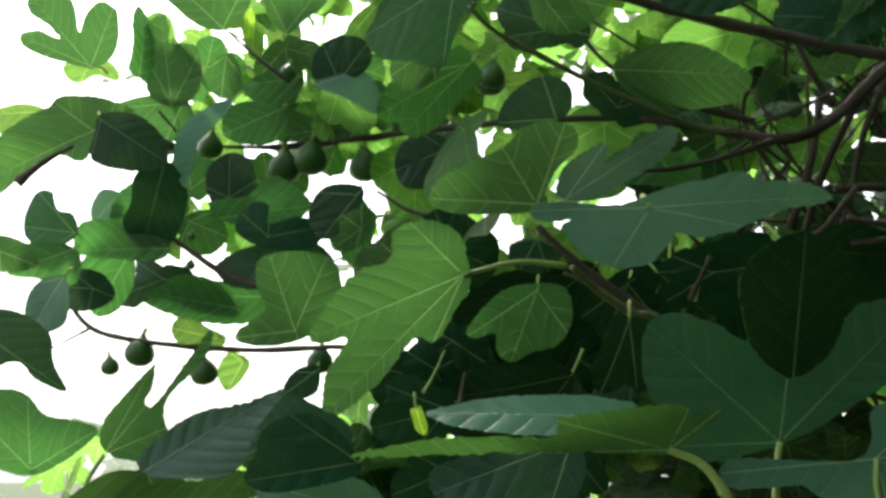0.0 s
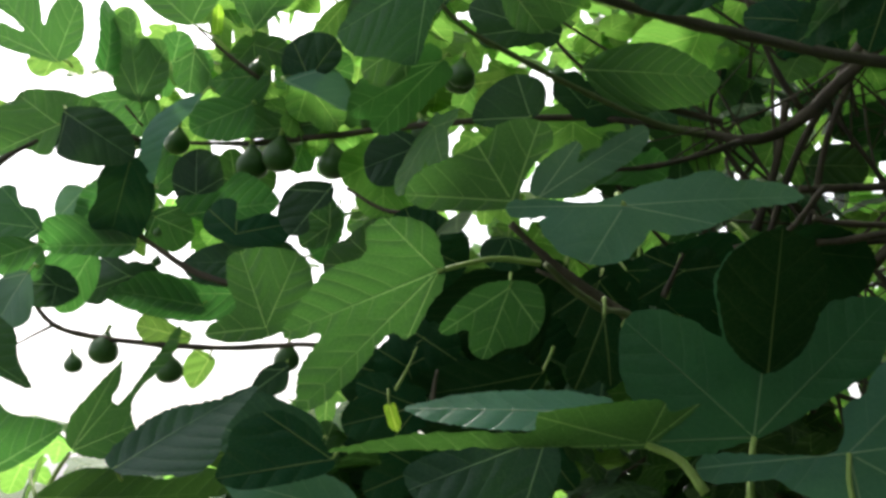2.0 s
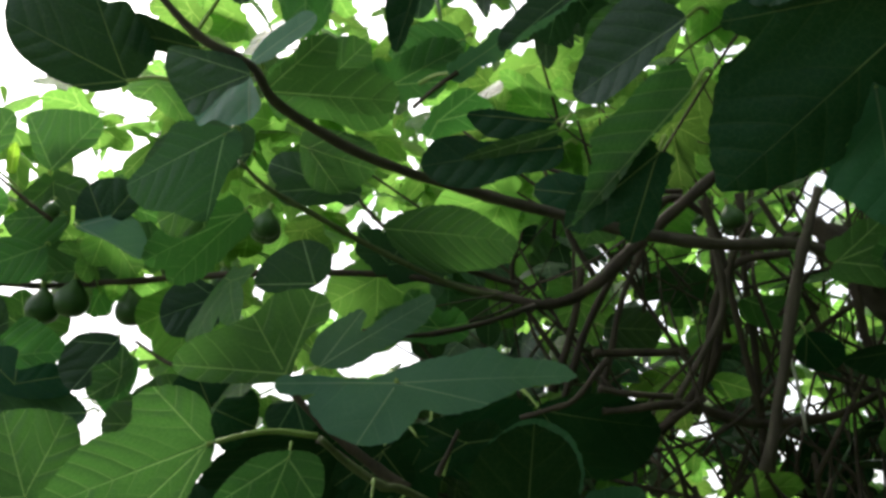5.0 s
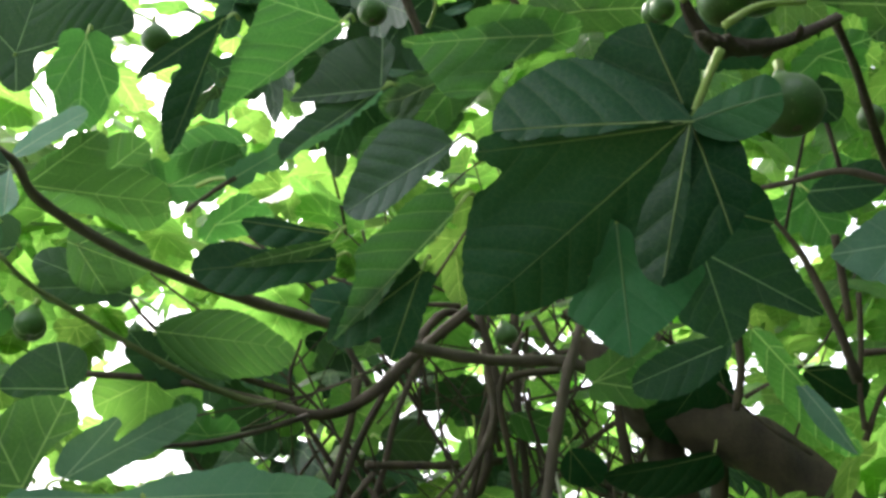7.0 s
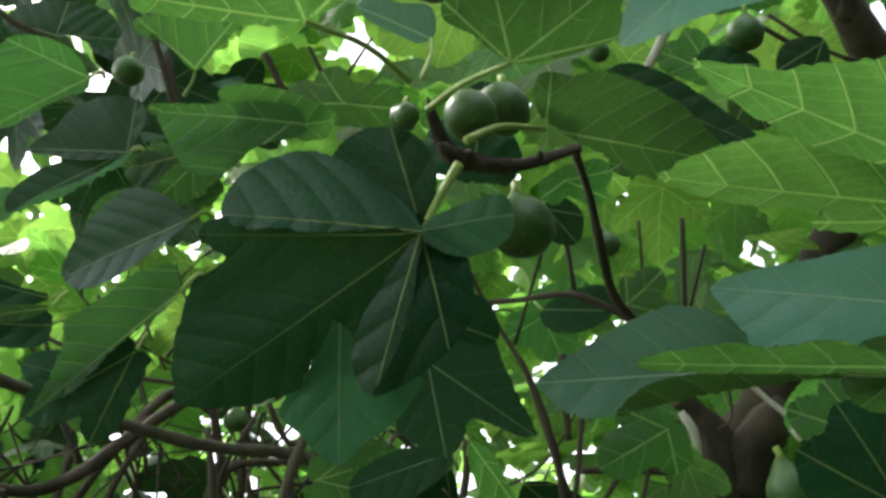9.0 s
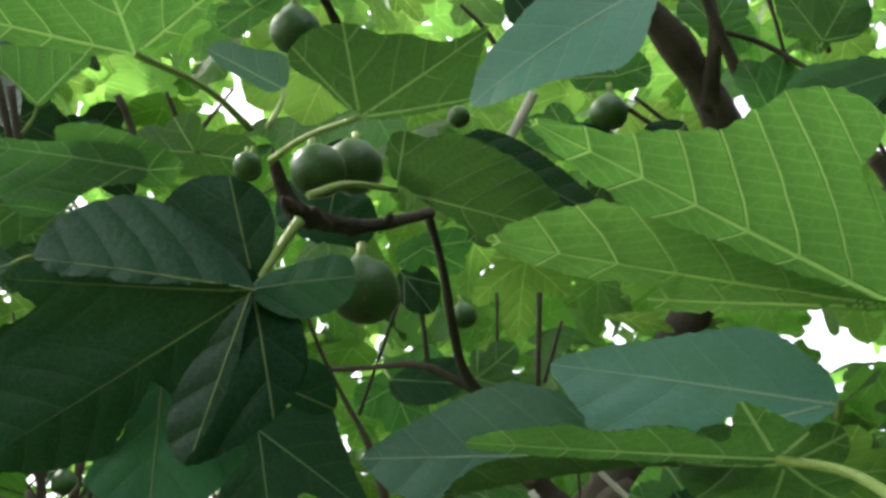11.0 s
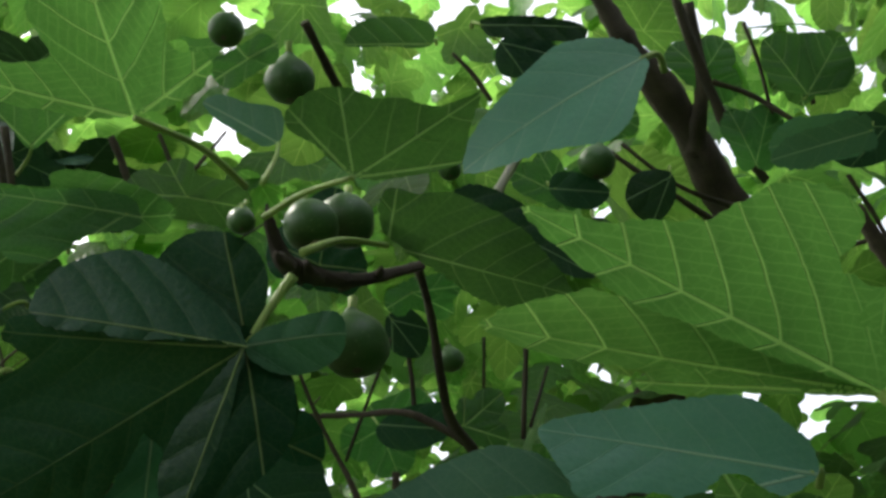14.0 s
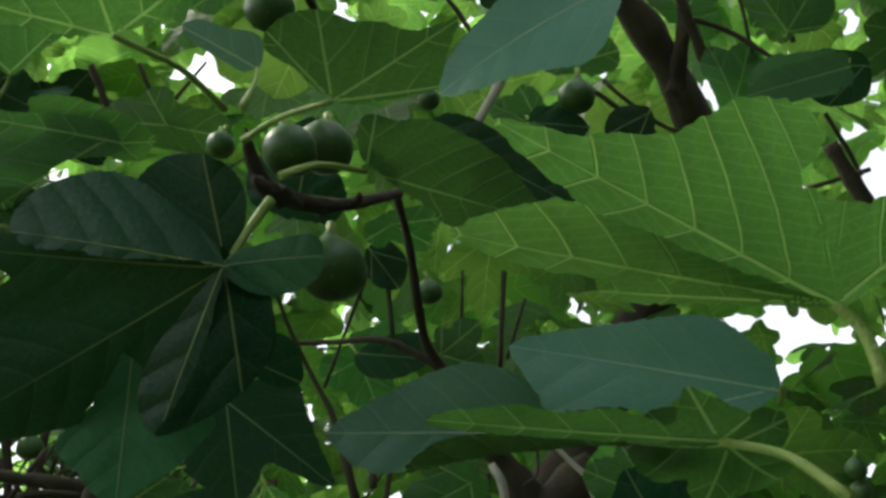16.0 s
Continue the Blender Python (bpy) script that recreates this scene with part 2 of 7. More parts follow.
def smooth_line(rows, parts=5):
    """A Catmull-Rom line through rows of numbers."""
    rows = [np.array(r, float) for r in rows]
    rows = [2 * rows[0] - rows[1], *rows, 2 * rows[-1] - rows[-2]]
    line = []
    for a, b, c, d in zip(rows, rows[1:], rows[2:], rows[3:]):
        for s in np.linspace(0, 1, parts, endpoint=False):
            line.append(0.5 * (2 * b + (c - a) * s + (2 * a - 5 * b + 4 * c - d) * s * s + (3 * b - a - 3 * c + d) * s**3))
    return np.array(line + [rows[-2]])


def tube(line, sides=8, rough=0.0):
    """Points and faces of a closed tube along rows of x, y, z, radius."""
    points, faces = [], []
    for n, (x, y, z, r) in enumerate(line):
        ahead = Vector(line[min(n + 1, len(line) - 1)][:3] - line[max(n - 1, 0)][:3]).normalized()
        a = ahead.orthogonal().normalized() if n == 0 else (a - ahead * a.dot(ahead)).normalized()
        b = ahead.cross(a)
        for s in range(sides):
            turn = 2 * math.pi * s / sides
            way = a * math.cos(turn) + b * math.sin(turn)
            bulge = 1 + rough * noise.noise(Vector((x, y, z)) * 18 + way * 1.2)
            points.append(Vector((x, y, z)) + way * max(r, 0.0008) * bulge)
    for n in range(len(line) - 1):
        for s in range(sides):
            t = (s + 1) % sides
            faces.append((n * sides + s, n * sides + t, (n + 1) * sides + t, (n + 1) * sides + s))
    faces.append(tuple(range(sides))[::-1])
    faces.append(tuple((len(line) - 1) * sides + s for s in range(sides)))
    return points, faces


def branch(rows, material, name="branch", rough=0.35, sides=9):
    line = smooth_line(rows)
    foot = Vector(line[0][:3])
    line = line.copy()
    line[:, :3] -= np.array(foot)
    # nodes, where leaves once sat, thicken the wood
    gone = 0.0
    for n in range(1, len(line)):
        gone += float(np.linalg.norm(line[n][:3] - line[n - 1][:3]))
        if line[n][3] < 0.02:
            line[n][3] *= 0.82 + 0.16 * max(0.0, math.sin(gone * 160)) ** 4
    points, faces = tube(line, sides, rough)
    ob = new(name, smooth_mesh(name, points, faces, material))
    under_tree(ob, Matrix.Translation(foot))
    if material is PALE_SUNLIT_BARK:
        tagged(ob, "pale stick with sunlight put into its colour")
    return ob


def outline(lobes, count, seed, back, web):
    """The edge of a lobed leaf. lobes: degrees, length, half widths to either side of the vein, rise of the tip."""
    fine = 1440
    angles = np.linspace(-180, 180, fine, endpoint=False)
    longest = max(l[1] for l in lobes)
    radius = np.full(fine, 0.04 * longest)
    u = np.linspace(0, 1, 60)
    for at, length, left, right, _ in lobes:
        off = (angles - at + 180) % 360 - 180
        reach = np.zeros(fine)
        for side, half in ((off >= 0, abs(left)), (off < 0, abs(right))):
            # widest past the middle, then round to a blunt tip
            along = length * (0.56 + 0.44 * u)
            across = half * (1 - u**2.3) ** 0.62
            turn, far = np.degrees(np.arctan2(across, along))[::-1], np.hypot(along, across)[::-1]
            size = np.abs(off)
            head = np.where(size <= turn[-1], np.interp(size, turn, far), 0.0)
            neck = np.where(size < 90, 0.92 * half / np.maximum(np.sin(np.radians(np.minimum(size, 90))), 1e-3), 0.92 * half)
            neck = np.minimum(neck, far[-1])
            reach = np.where(side, np.maximum(head, neck * np.clip((back - size) / 60, 0.0, 1.0)), reach)
        radius = np.maximum(radius, reach)
    # the web between neighbouring lobes
    ring = sorted((l[0], l[1]) for l in lobes)
    for (a0, r0), (a1, r1) in zip(ring, ring[1:]):
        if 0 < a1 - a0 < 110:
            s = (angles - a0) / (a1 - a0)
            between = web * (r0 + (r1 - r0) * s) * (1 - 0.15 * np.sin(np.pi * np.clip(s, 0, 1)))
            radius = np.where((s > 0) & (s < 1), np.maximum(radius, between), radius)
    for _ in range(14):
        radius = 0.25 * np.roll(radius, 1) + 0.5 * radius + 0.25 * np.roll(radius, -1)
    turn = np.radians(angles)
    return worn_edge(np.stack((radius * np.cos(turn), radius * np.sin(turn)), 1), count, seed, longest, 0.022)


def worn_edge(edge, count, seed, longest, swings):
    """Even steps along a closed edge, which swings in and out a little."""
    ring = np.vstack((edge, edge[:1]))
    gone = np.concatenate(([0.0], np.cumsum(np.linalg.norm(np.diff(ring, axis=0), axis=1))))
    wanted = np.linspace(0, gone[-1], count, endpoint=False)
    edge = np.stack((np.interp(wanted, gone, ring[:, 0]), np.interp(wanted, gone, ring[:, 1])), 1)
    ahead = np.roll(edge, -1, 0) - np.roll(edge, 1, 0)
    ahead /= np.maximum(np.linalg.norm(ahead, axis=1, keepdims=True), 1e-9)
    swing = np.array([noise.noise((math.cos(2 * math.pi * k / count) * 9, math.sin(2 * math.pi * k / count) * 9, seed * 3.1)) for k in range(count)])
    teeth = np.array([noise.noise((math.cos(2 * math.pi * k / count) * 30, math.sin(2 * math.pi * k / count) * 30, seed * 1.3 + 7)) for k in range(count)])
    edge += np.stack((ahead[:, 1], -ahead[:, 0]), 1) * (swings * swing + 0.011 * teeth)[:, None] * longest
    return edge


def margin_edge(margin, count, seed, longest):
    """The edge of a leaf whose lobes and notches are named in turn: degrees from the midrib and reach."""
    spots = [np.array((r * math.cos(math.radians(a)), r * math.sin(math.radians(a)))) for a, r in margin]
    area = sum(p[0] * q[1] - p[1] * q[0] for p, q in zip(spots, spots[1:] + spots[:1]))
    if area < 0:
        spots.reverse()
    edge = []
    for n in range(len(spots)):
        a, b, c, d = (spots[(n + k) % len(spots)] for k in (-1, 0, 1, 2))
        # long and short stretches meet without overshooting
        ta, tb, tc = (max(np.linalg.norm(q - p), 1e-6) ** 0.5 for p, q in ((a, b), (b, c), (c, d)))
        m0 = (c - b) + tb * ((b - a) / ta - (c - a) / (ta + tb))
        m1 = (c - b) + tb * ((d - c) / tc - (d - b) / (tb + tc))
        for s in np.linspace(0, 1, 10, endpoint=False):
            edge.append((2 * s**3 - 3 * s**2 + 1) * b + (s**3 - 2 * s**2 + s) * m0 + (3 * s**2 - 2 * s**3) * c + (s**3 - s**2) * m1)
    return worn_edge(np.array(edge), count, seed, longest, 0.006)


def full_lobes(lobes, seed, lift, margin):
    """Short lobes (degrees, length, half width) take equal sides and a rise of their own; beside a margin they are veins (degrees, length, rise)."""
    sway = random.Random(seed * 7 + 3)
    made = []
    for lobe in lobes:
        if len(lobe) == 3 and margin:
            made.append((lobe[0], lobe[1], 0.1, 0.1, lobe[2]))
            continue
        rise = sway.uniform(-lift, lift) * lobe[1]
        made.append(tuple(lobe) if len(lobe) == 5 else (lobe[0], lobe[1], lobe[2], lobe[2], rise))
    return made


def inside_edge(spots, edge):
    """Which spots lie inside a closed edge."""
    x, y = spots[:, :1], spots[:, 1:]
    ax, ay = edge[:, 0], edge[:, 1]
    bx, by = np.roll(ax, -1), np.roll(ay, -1)
    cross = (ay > y) != (by > y)
    at = ax + (y - ay) / np.where(by == ay, 1e-12, by - ay) * (bx - ax)
    return (cross & (x < at)).sum(1) % 2 == 1


def blade(lobes, seed, count=140, cells=13, droop=0.16, fold=0.1, wave=0.075, lift=0.22, back=150, web=0.52, margin=None):
    """Points, faces and UVs of a leaf lying in x, y round its stalk at the origin. The first UVs hold metres along and
    across the nearest vein, the second ones how much nearer that vein is than the next."""
    lobes = full_lobes(lobes, seed, lift, margin)
    longest = max(l[1] for l in lobes)
    edge = margin_edge(margin, count, seed, longest) if margin else outline(lobes, count, seed, back, web)
    veins = [(np.array((math.cos(math.radians(l[0])), math.sin(math.radians(l[0])))), l[1]) for l in lobes if l[2] > 0]
    # a net of points inside, with a row along each vein
    step = longest / cells
    rows = [(x * step + (step / 2 if y % 2 else 0), y * step * 0.87) for x in range(-cells - 4, cells + 5) for y in range(-cells - 6, cells + 7)]
    rows = [p for p in rows if all(abs(p[1] * w[0] - p[0] * w[1]) > step * 0.4 or p[0] * w[0] + p[1] * w[1] < 0 for w, _ in veins)]
    rows += [tuple(w * r * n / cells) for w, r in veins for n in range(1, cells)] + [(0.0, 0.0)]
    rows = np.array(rows)
    rows = rows[inside_edge(rows, edge)]
    gap = np.min(np.hypot(rows[:, None, 0] - edge[None, :, 0], rows[:, None, 1] - edge[None, :, 1]), 1)
    rows = rows[gap > step * 0.3]
    flat, _, faces, *_ = delaunay_2d_cdt([Vector(p) for p in np.vstack((edge, rows))], [], [list(range(count))], 1, 1e-6)
    spots = np.array([tuple(p) for p in flat])

    def beside(p):
        """Distance of places from each vein."""
        along = np.stack([np.clip(p @ w, 0, r) for w, r in veins], 1)
        off = np.stack([np.hypot(p[:, 0] - along[:, k] * w[0], p[:, 1] - along[:, k] * w[1]) for k, (w, _) in enumerate(veins)], 1)
        return off

    off = np.sort(beside(spots), 1)
    side = off[:, 0]
    apart = np.clip((off[:, 1] - off[:, 0]) / longest * 7, 0, 1) if len(veins) > 1 else np.ones(len(spots))
    d, turn = np.hypot(spots[:, 0], spots[:, 1]), np.arctan2(spots[:, 1], spots[:, 0])
    away = np.stack([((np.degrees(turn) - l[0] + 180) % 360 - 180) / 24 for l in lobes], 1)
    near = np.exp(-(away**2)) + 1e-4
    bends = (near * np.array([l[4] / l[1] ** 1.3 for l in lobes])).sum(1) / near.sum(1)
    z = -droop * d * d / longest + fold * side * (1 - 1.6 * side / longest)
    z += wave * longest * (np.sin(3 * turn + seed) * (d / longest) ** 2 + 0.35 * np.sin(11 * turn + 2.3 * seed) * (d / longest) ** 4)
    z += bends * d**1.3
    points = np.column_stack((spots, z))
    uvs, shares = [], []
    own = np.argmin(beside(np.array([spots[list(f)].mean(0) for f in faces])), 1)
    for f, k in zip(faces, own):
        w = veins[k][0]
        for i in f:
            p = spots[i]
            uvs.append((p @ w, w[0] * p[1] - w[1] * p[0]))
            shares.append((apart[i], 0.0))
    return [tuple(p) for p in points], [tuple(f) for f in faces], (uvs, shares)


LEAVES_MADE = []
LEAF_LABELS = {
    "fig_leaf_upper_shade": "dark green glossy leaf with shade put into its colour",
    "fig_leaf_bluish": "broad blue-green leaf with pale veins",
    "fig_leaf_sky_sheen": "pale grey-green leaf with sky sheen put into its colour",
    "fig_leaf_smooth": "smooth deep green leaf with a fine midrib",
    "fig_leaf_backlit": "bright green leaf with backlight put into its colour",
    "fig_leaf_young": "small yellow-green young leaf",
}


def leaf_pose(at, along, face):
    x, z = Vector(along).normalized(), Vector(face).normalized()
    z = (z - x * z.dot(x)).normalized()
    return Matrix.Translation(at) @ Matrix((x, z.cross(x), z)).transposed().to_4x4()


def leaf(at, along, face, lobes, material, stalk=None, droop=None, fold=None, lift=0.2, wave=0.05, margin=None, bare=False):
    """One leaf: where its stalk meets the blade, the way of its midrib, the way it faces, its lobes or veins and, where known, its margin; bare: a blade with no stalk of its own in sight."""
    seed = len(LEAVES_MADE)
    shape = random.Random(seed)
    droop = shape.uniform(0.08, 0.3) if droop is None else droop
    fold = shape.uniform(0.05, 0.28) if fold is None else fold
    m = leaf_pose(at, along, face)
    points, faces, uvs = blade(lobes, seed, droop=droop, fold=fold, lift=lift, wave=wave, margin=margin)
    ob = under_tree(new("leaf", smooth_mesh("leaf", points, faces, material, uvs)), m)
    LEAVES_MADE.append(ob)
    if material.name in LEAF_LABELS:
        tagged(ob, LEAF_LABELS[material.name])
    if bare:
        return ob
    x, z = m.col[0].to_3d(), m.col[2].to_3d()
    start = Vector(at)
    longest = max(l[1] for l in lobes)
    end = Vector(stalk) if stalk else start - x * longest * 0.1 - z * longest * 0.22 + Vector((0, 0, 0.008))
    thick = 0.0012 + (0.009 if stalk else 0.005) * longest
    middle = (start + end) / 2 + Vector((0, 0, 0.006)) - x * 0.004
    line = smooth_line([(*start, thick * 0.9), (*middle, thick), (*end, thick * 1.25)], 4)
    back = m.inverted()
    line = np.array([(*(back @ Vector(p[:3])), p[3]) for p in line])
    points, faces = tube(line, 7)
    stem = new("petiole", smooth_mesh("petiole", points, faces, STALK))
    stem.parent = ob
    return ob


FIG_SHAPE = [(-0.98, 0.1), (-1.0, 0.24), (-0.93, 0.5), (-0.76, 0.76), (-0.48, 0.95), (-0.12, 1.0), (0.22, 0.92), (0.52, 0.72), (0.76, 0.47), (0.92, 0.32), (1.04, 0.22), (1.14, 0.17)]


def fig(at, radius, sides=18):
    seed = at[0] * 37 + at[2] * 11
    rows = [(*((0.03 * math.sin(seed) * h, 0.03 * math.cos(seed) * h, h)), r) for h, r in FIG_SHAPE]
    points, faces = [], []
    for x, y, h, r in rows:
        for s in range(sides):
            turn = 2 * math.pi * s / sides
            rib = 1 + 0.018 * math.cos(turn * 9 + seed)
            points.append((x * radius + r * rib * radius * math.cos(turn), y * radius + r * rib * radius * math.sin(turn), h * radius))
    for n in range(len(rows) - 1):
        for s in range(sides):
            t = (s + 1) % sides
            faces.append((n * sides + s, n * sides + t, n * sides + sides + t, n * sides + sides + s))
    faces.append(tuple(range(sides))[::-1])
    faces.append(tuple((len(rows) - 1) * sides + s for s in range(sides)))
    ob = under_tree(new("fig", smooth_mesh("fig", points, faces, FIG_SKIN)), Matrix.Translation(at) @ pose(0, 0, 0, 12 * math.sin(seed), 12 * math.cos(seed * 2), seed * 50))
    line = np.array([(0, 0, 1.1 * radius, 0.17 * radius), (0.02 * radius, 0, 1.3 * radius, 0.14 * radius), (0.1 * radius, 0.03 * radius, 1.6 * radius, 0.16 * radius)])
    points, faces = tube(line, 7)
    new("stalk", smooth_mesh("stalk", points, faces, STALK)).parent = ob
    points, faces = tube(np.array([(0, 0, -1.03 * radius, 0.11 * radius), (0, 0, -0.96 * radius, 0.2 * radius)]), 9)
    new("eye", smooth_mesh("eye", points, faces, GREY_BARK)).parent = ob
    return ob


# trunks down to the soil
branch([(1.35, 1.45, -0.1, 0.14), (1.33, 1.42, 0.3, 0.11), (1.36, 1.3, 0.9, 0.085), (1.3, 1.2, 1.5, 0.07), (1.27, 1.12, 1.85, 0.062)], BARK, "trunk", 0.2, 16)
branch([(1.42, 1.55, -0.1, 0.13), (1.4, 1.6, 0.5, 0.1), (1.3, 1.5, 1.2, 0.075), (1.22, 1.44, 1.7, 0.062)], BARK, "trunk", 0.2, 16)

# limbs, branches and twigs
branch([(-0.094, 0.937, 2.284, 0.0039), (-0.065, 0.955, 2.248, 0.0045), (-0.009, 0.982, 2.199, 0.0051), (0.046, 1.000, 2.179, 0.0058), (0.071, 1.034, 2.159, 0.0066), (0.145, 1.099, 2.145, 0.0070), (0.243, 1.156, 2.136, 0.0074), (0.342, 1.200, 2.133, 0.0084), (0.446, 1.233, 2.126, 0.0087), (0.557, 1.264, 2.119, 0.0098), (0.698, 1.306, 2.125, 0.0103), (0.836, 1.332, 2.141, 0.0115), (0.923, 1.364, 2.121, 0.0169), (1.004, 1.383, 2.077, 0.0342)], GREY_BARK)
branch([(0.900, 1.402, 2.205, 0.0170), (0.930, 1.390, 2.174, 0.0230), (0.966, 1.370, 2.130, 0.0310), (1.016, 1.325, 2.082, 0.0400), (1.108, 1.288, 2.021, 0.0420), (1.219, 1.277, 1.940, 0.0450), (1.306, 1.276, 1.865, 0.0490)], BARK, rough=0.55, sides=14)
branch([(1.392, 1.105, 1.972, 0.0634), (1.364, 0.992, 2.087, 0.0560), (1.366, 0.932, 2.155, 0.0491), (1.381, 0.826, 2.298, 0.0377), (1.393, 0.709, 2.462, 0.0328), (1.397, 0.617, 2.573, 0.0293)], BARK)
branch([(1.480, 0.594, 2.442, 0.0328), (1.416, 0.588, 2.519, 0.0303), (1.344, 0.591, 2.577, 0.0277), (1.275, 0.586, 2.641, 0.0267), (1.210, 0.583, 2.697, 0.0241), (1.139, 0.583, 2.739, 0.0198), (1.094, 0.585, 2.786, 0.0174), (1.043, 0.581, 2.848, 0.0159)], BARK)
branch([(1.268, 0.588, 2.628, 0.0161), (1.236, 0.555, 2.662, 0.0135), (1.219, 0.529, 2.709, 0.0111), (1.168, 0.501, 2.796, 0.0095)], BARK)
branch([(1.315, 0.505, 2.537, 0.0069), (1.238, 0.516, 2.610, 0.0092), (1.166, 0.505, 2.701, 0.0084), (1.114, 0.492, 2.773, 0.0077)], BARK)
branch([(1.160, 0.487, 2.635, 0.0037), (1.197, 0.462, 2.621, 0.0044), (1.229, 0.432, 2.582, 0.0044), (1.263, 0.405, 2.537, 0.0036)], BARK)
branch([(-0.438, 1.928, 2.208, 0.0032), (-0.312, 1.896, 2.197, 0.0062), (-0.214, 1.854, 2.192, 0.0071), (-0.050, 1.788, 2.191, 0.0069), (0.090, 1.715, 2.183, 0.0067), (0.229, 1.653, 2.170, 0.0064), (0.322, 1.613, 2.153, 0.0063), (0.469, 1.538, 2.103, 0.0077)], BARK)
branch([(-0.699, 1.943, 1.930, 0.0041), (-0.652, 1.954, 1.872, 0.0062), (-0.585, 1.957, 1.849, 0.0062), (-0.454, 1.927, 1.830, 0.0061), (-0.326, 1.885, 1.819, 0.0060), (-0.160, 1.800, 1.814, 0.0057), (-0.026, 1.702, 1.777, 0.0054)], BARK)
branch([(-0.652, 1.955, 1.866, 0.0031), (-0.719, 1.964, 1.832, 0.0021)], BARK)
branch([(0.035, 1.359, 2.228, 0.0031), (0.075, 1.384, 2.201, 0.0047), (0.155, 1.410, 2.167, 0.0048), (0.246, 1.436, 2.131, 0.0048), (0.369, 1.481, 2.097, 0.0058), (0.463, 1.519, 2.097, 0.0076)], GREEN_BARK)
branch([(0.199, 1.511, 2.264, 0.0034), (0.246, 1.521, 2.212, 0.0043), (0.306, 1.528, 2.170, 0.0043), (0.383, 1.532, 2.145, 0.0051), (0.469, 1.534, 2.123, 0.0060)], BARK)
branch([(0.419, 1.512, 2.102, 0.0068), (0.498, 1.480, 2.079, 0.0101), (0.562, 1.455, 2.105, 0.0110), (0.624, 1.441, 2.162, 0.0111), (0.718, 1.429, 2.247, 0.0105), (0.817, 1.417, 2.330, 0.0090)], BARK)
branch([(0.496, 1.474, 2.304, 0.0042), (0.538, 1.494, 2.204, 0.0051), (0.581, 1.508, 2.137, 0.0059)], BARK)
branch([(0.244, 1.247, 1.963, 0.0027), (0.296, 1.293, 1.980, 0.0043), (0.380, 1.384, 2.022, 0.0046), (0.473, 1.473, 2.073, 0.0057)], BARK)
branch([(-0.099, 1.550, 2.019, 0.0025), (-0.043, 1.536, 1.983, 0.0042), (0.007, 1.506, 1.973, 0.0041), (0.069, 1.455, 1.967, 0.0032)], BARK)
branch([(-0.495, 1.682, 2.167, 0.0037), (-0.463, 1.686, 2.144, 0.0055), (-0.444, 1.688, 2.135, 0.0046)], BARK)
branch([(-0.476, 1.705, 2.200, 0.0028), (-0.447, 1.712, 2.167, 0.0028)], BARK)
branch([(-0.644, 1.561, 2.035, 0.0076), (-0.609, 1.573, 2.072, 0.0060), (-0.577, 1.595, 2.104, 0.0035)], BARK)
branch([(-0.479, 1.746, 2.011, 0.0038), (-0.423, 1.753, 1.970, 0.0056), (-0.362, 1.740, 1.929, 0.0065), (-0.294, 1.723, 1.903, 0.0055)], BARK)
branch([(0.132, 1.077, 1.811, 0.0035), (0.161, 1.101, 1.791, 0.0053), (0.199, 1.115, 1.769, 0.0060), (0.225, 1.126, 1.765, 0.0054), (0.314, 1.191, 1.736, 0.0051)], GREEN_BARK)
branch([(0.242, 1.032, 1.770, 0.0033), (0.264, 1.033, 1.813, 0.0028)], BARK)
branch([(-0.364, 1.655, 2.329, 0.0019), (-0.310, 1.673, 2.283, 0.0037), (-0.255, 1.690, 2.245, 0.0038)], BARK)
branch([(0.752, 1.461, 2.256, 0.0090), (0.780, 1.471, 2.157, 0.0089), (0.781, 1.506, 2.066, 0.0089), (0.768, 1.538, 1.992, 0.0098), (0.696, 1.614, 1.897, 0.0108)], BARK)
branch([(0.830, 1.488, 2.282, 0.0083), (0.843, 1.526, 2.149, 0.0074), (0.868, 1.566, 2.028, 0.0074), (0.894, 1.624, 1.864, 0.0083)], BARK)
branch([(0.823, 1.248, 2.196, 0.0063), (0.804, 1.293, 2.093, 0.0095), (0.793, 1.347, 1.960, 0.0103), (0.780, 1.402, 1.827, 0.0111)], GREY_BARK)
branch([(0.507, 1.535, 1.933, 0.0059), (0.613, 1.532, 1.933, 0.0068), (0.729, 1.524, 1.939, 0.0078), (0.828, 1.521, 1.915, 0.0087), (0.952, 1.498, 1.926, 0.0079), (1.030, 1.488, 1.961, 0.0062)], BARK)
branch([(0.600, 1.584, 2.033, 0.0072), (0.712, 1.579, 2.036, 0.0082), (0.831, 1.578, 2.049, 0.0074)], BARK)
branch([(0.897, 1.516, 2.027, 0.0027), (0.961, 1.515, 1.992, 0.0036), (1.041, 1.506, 1.965, 0.0063), (1.121, 1.498, 1.938, 0.0072)], BARK)
branch([(0.730, 1.508, 1.924, 0.0068), (0.740, 1.472, 2.011, 0.0068), (0.753, 1.447, 2.094, 0.0078), (0.786, 1.431, 2.144, 0.0078), (0.869, 1.427, 2.161, 0.0070)], BARK)
branch([(0.626, 1.528, 1.879, 0.0068), (0.685, 1.512, 1.911, 0.0068), (0.740, 1.496, 1.948, 0.0077)], BARK)
branch([(0.824, 1.382, 1.993, 0.0025), (0.839, 1.396, 1.947, 0.0033), (0.855, 1.416, 1.885, 0.0033)], PALE_SUNLIT_BARK)
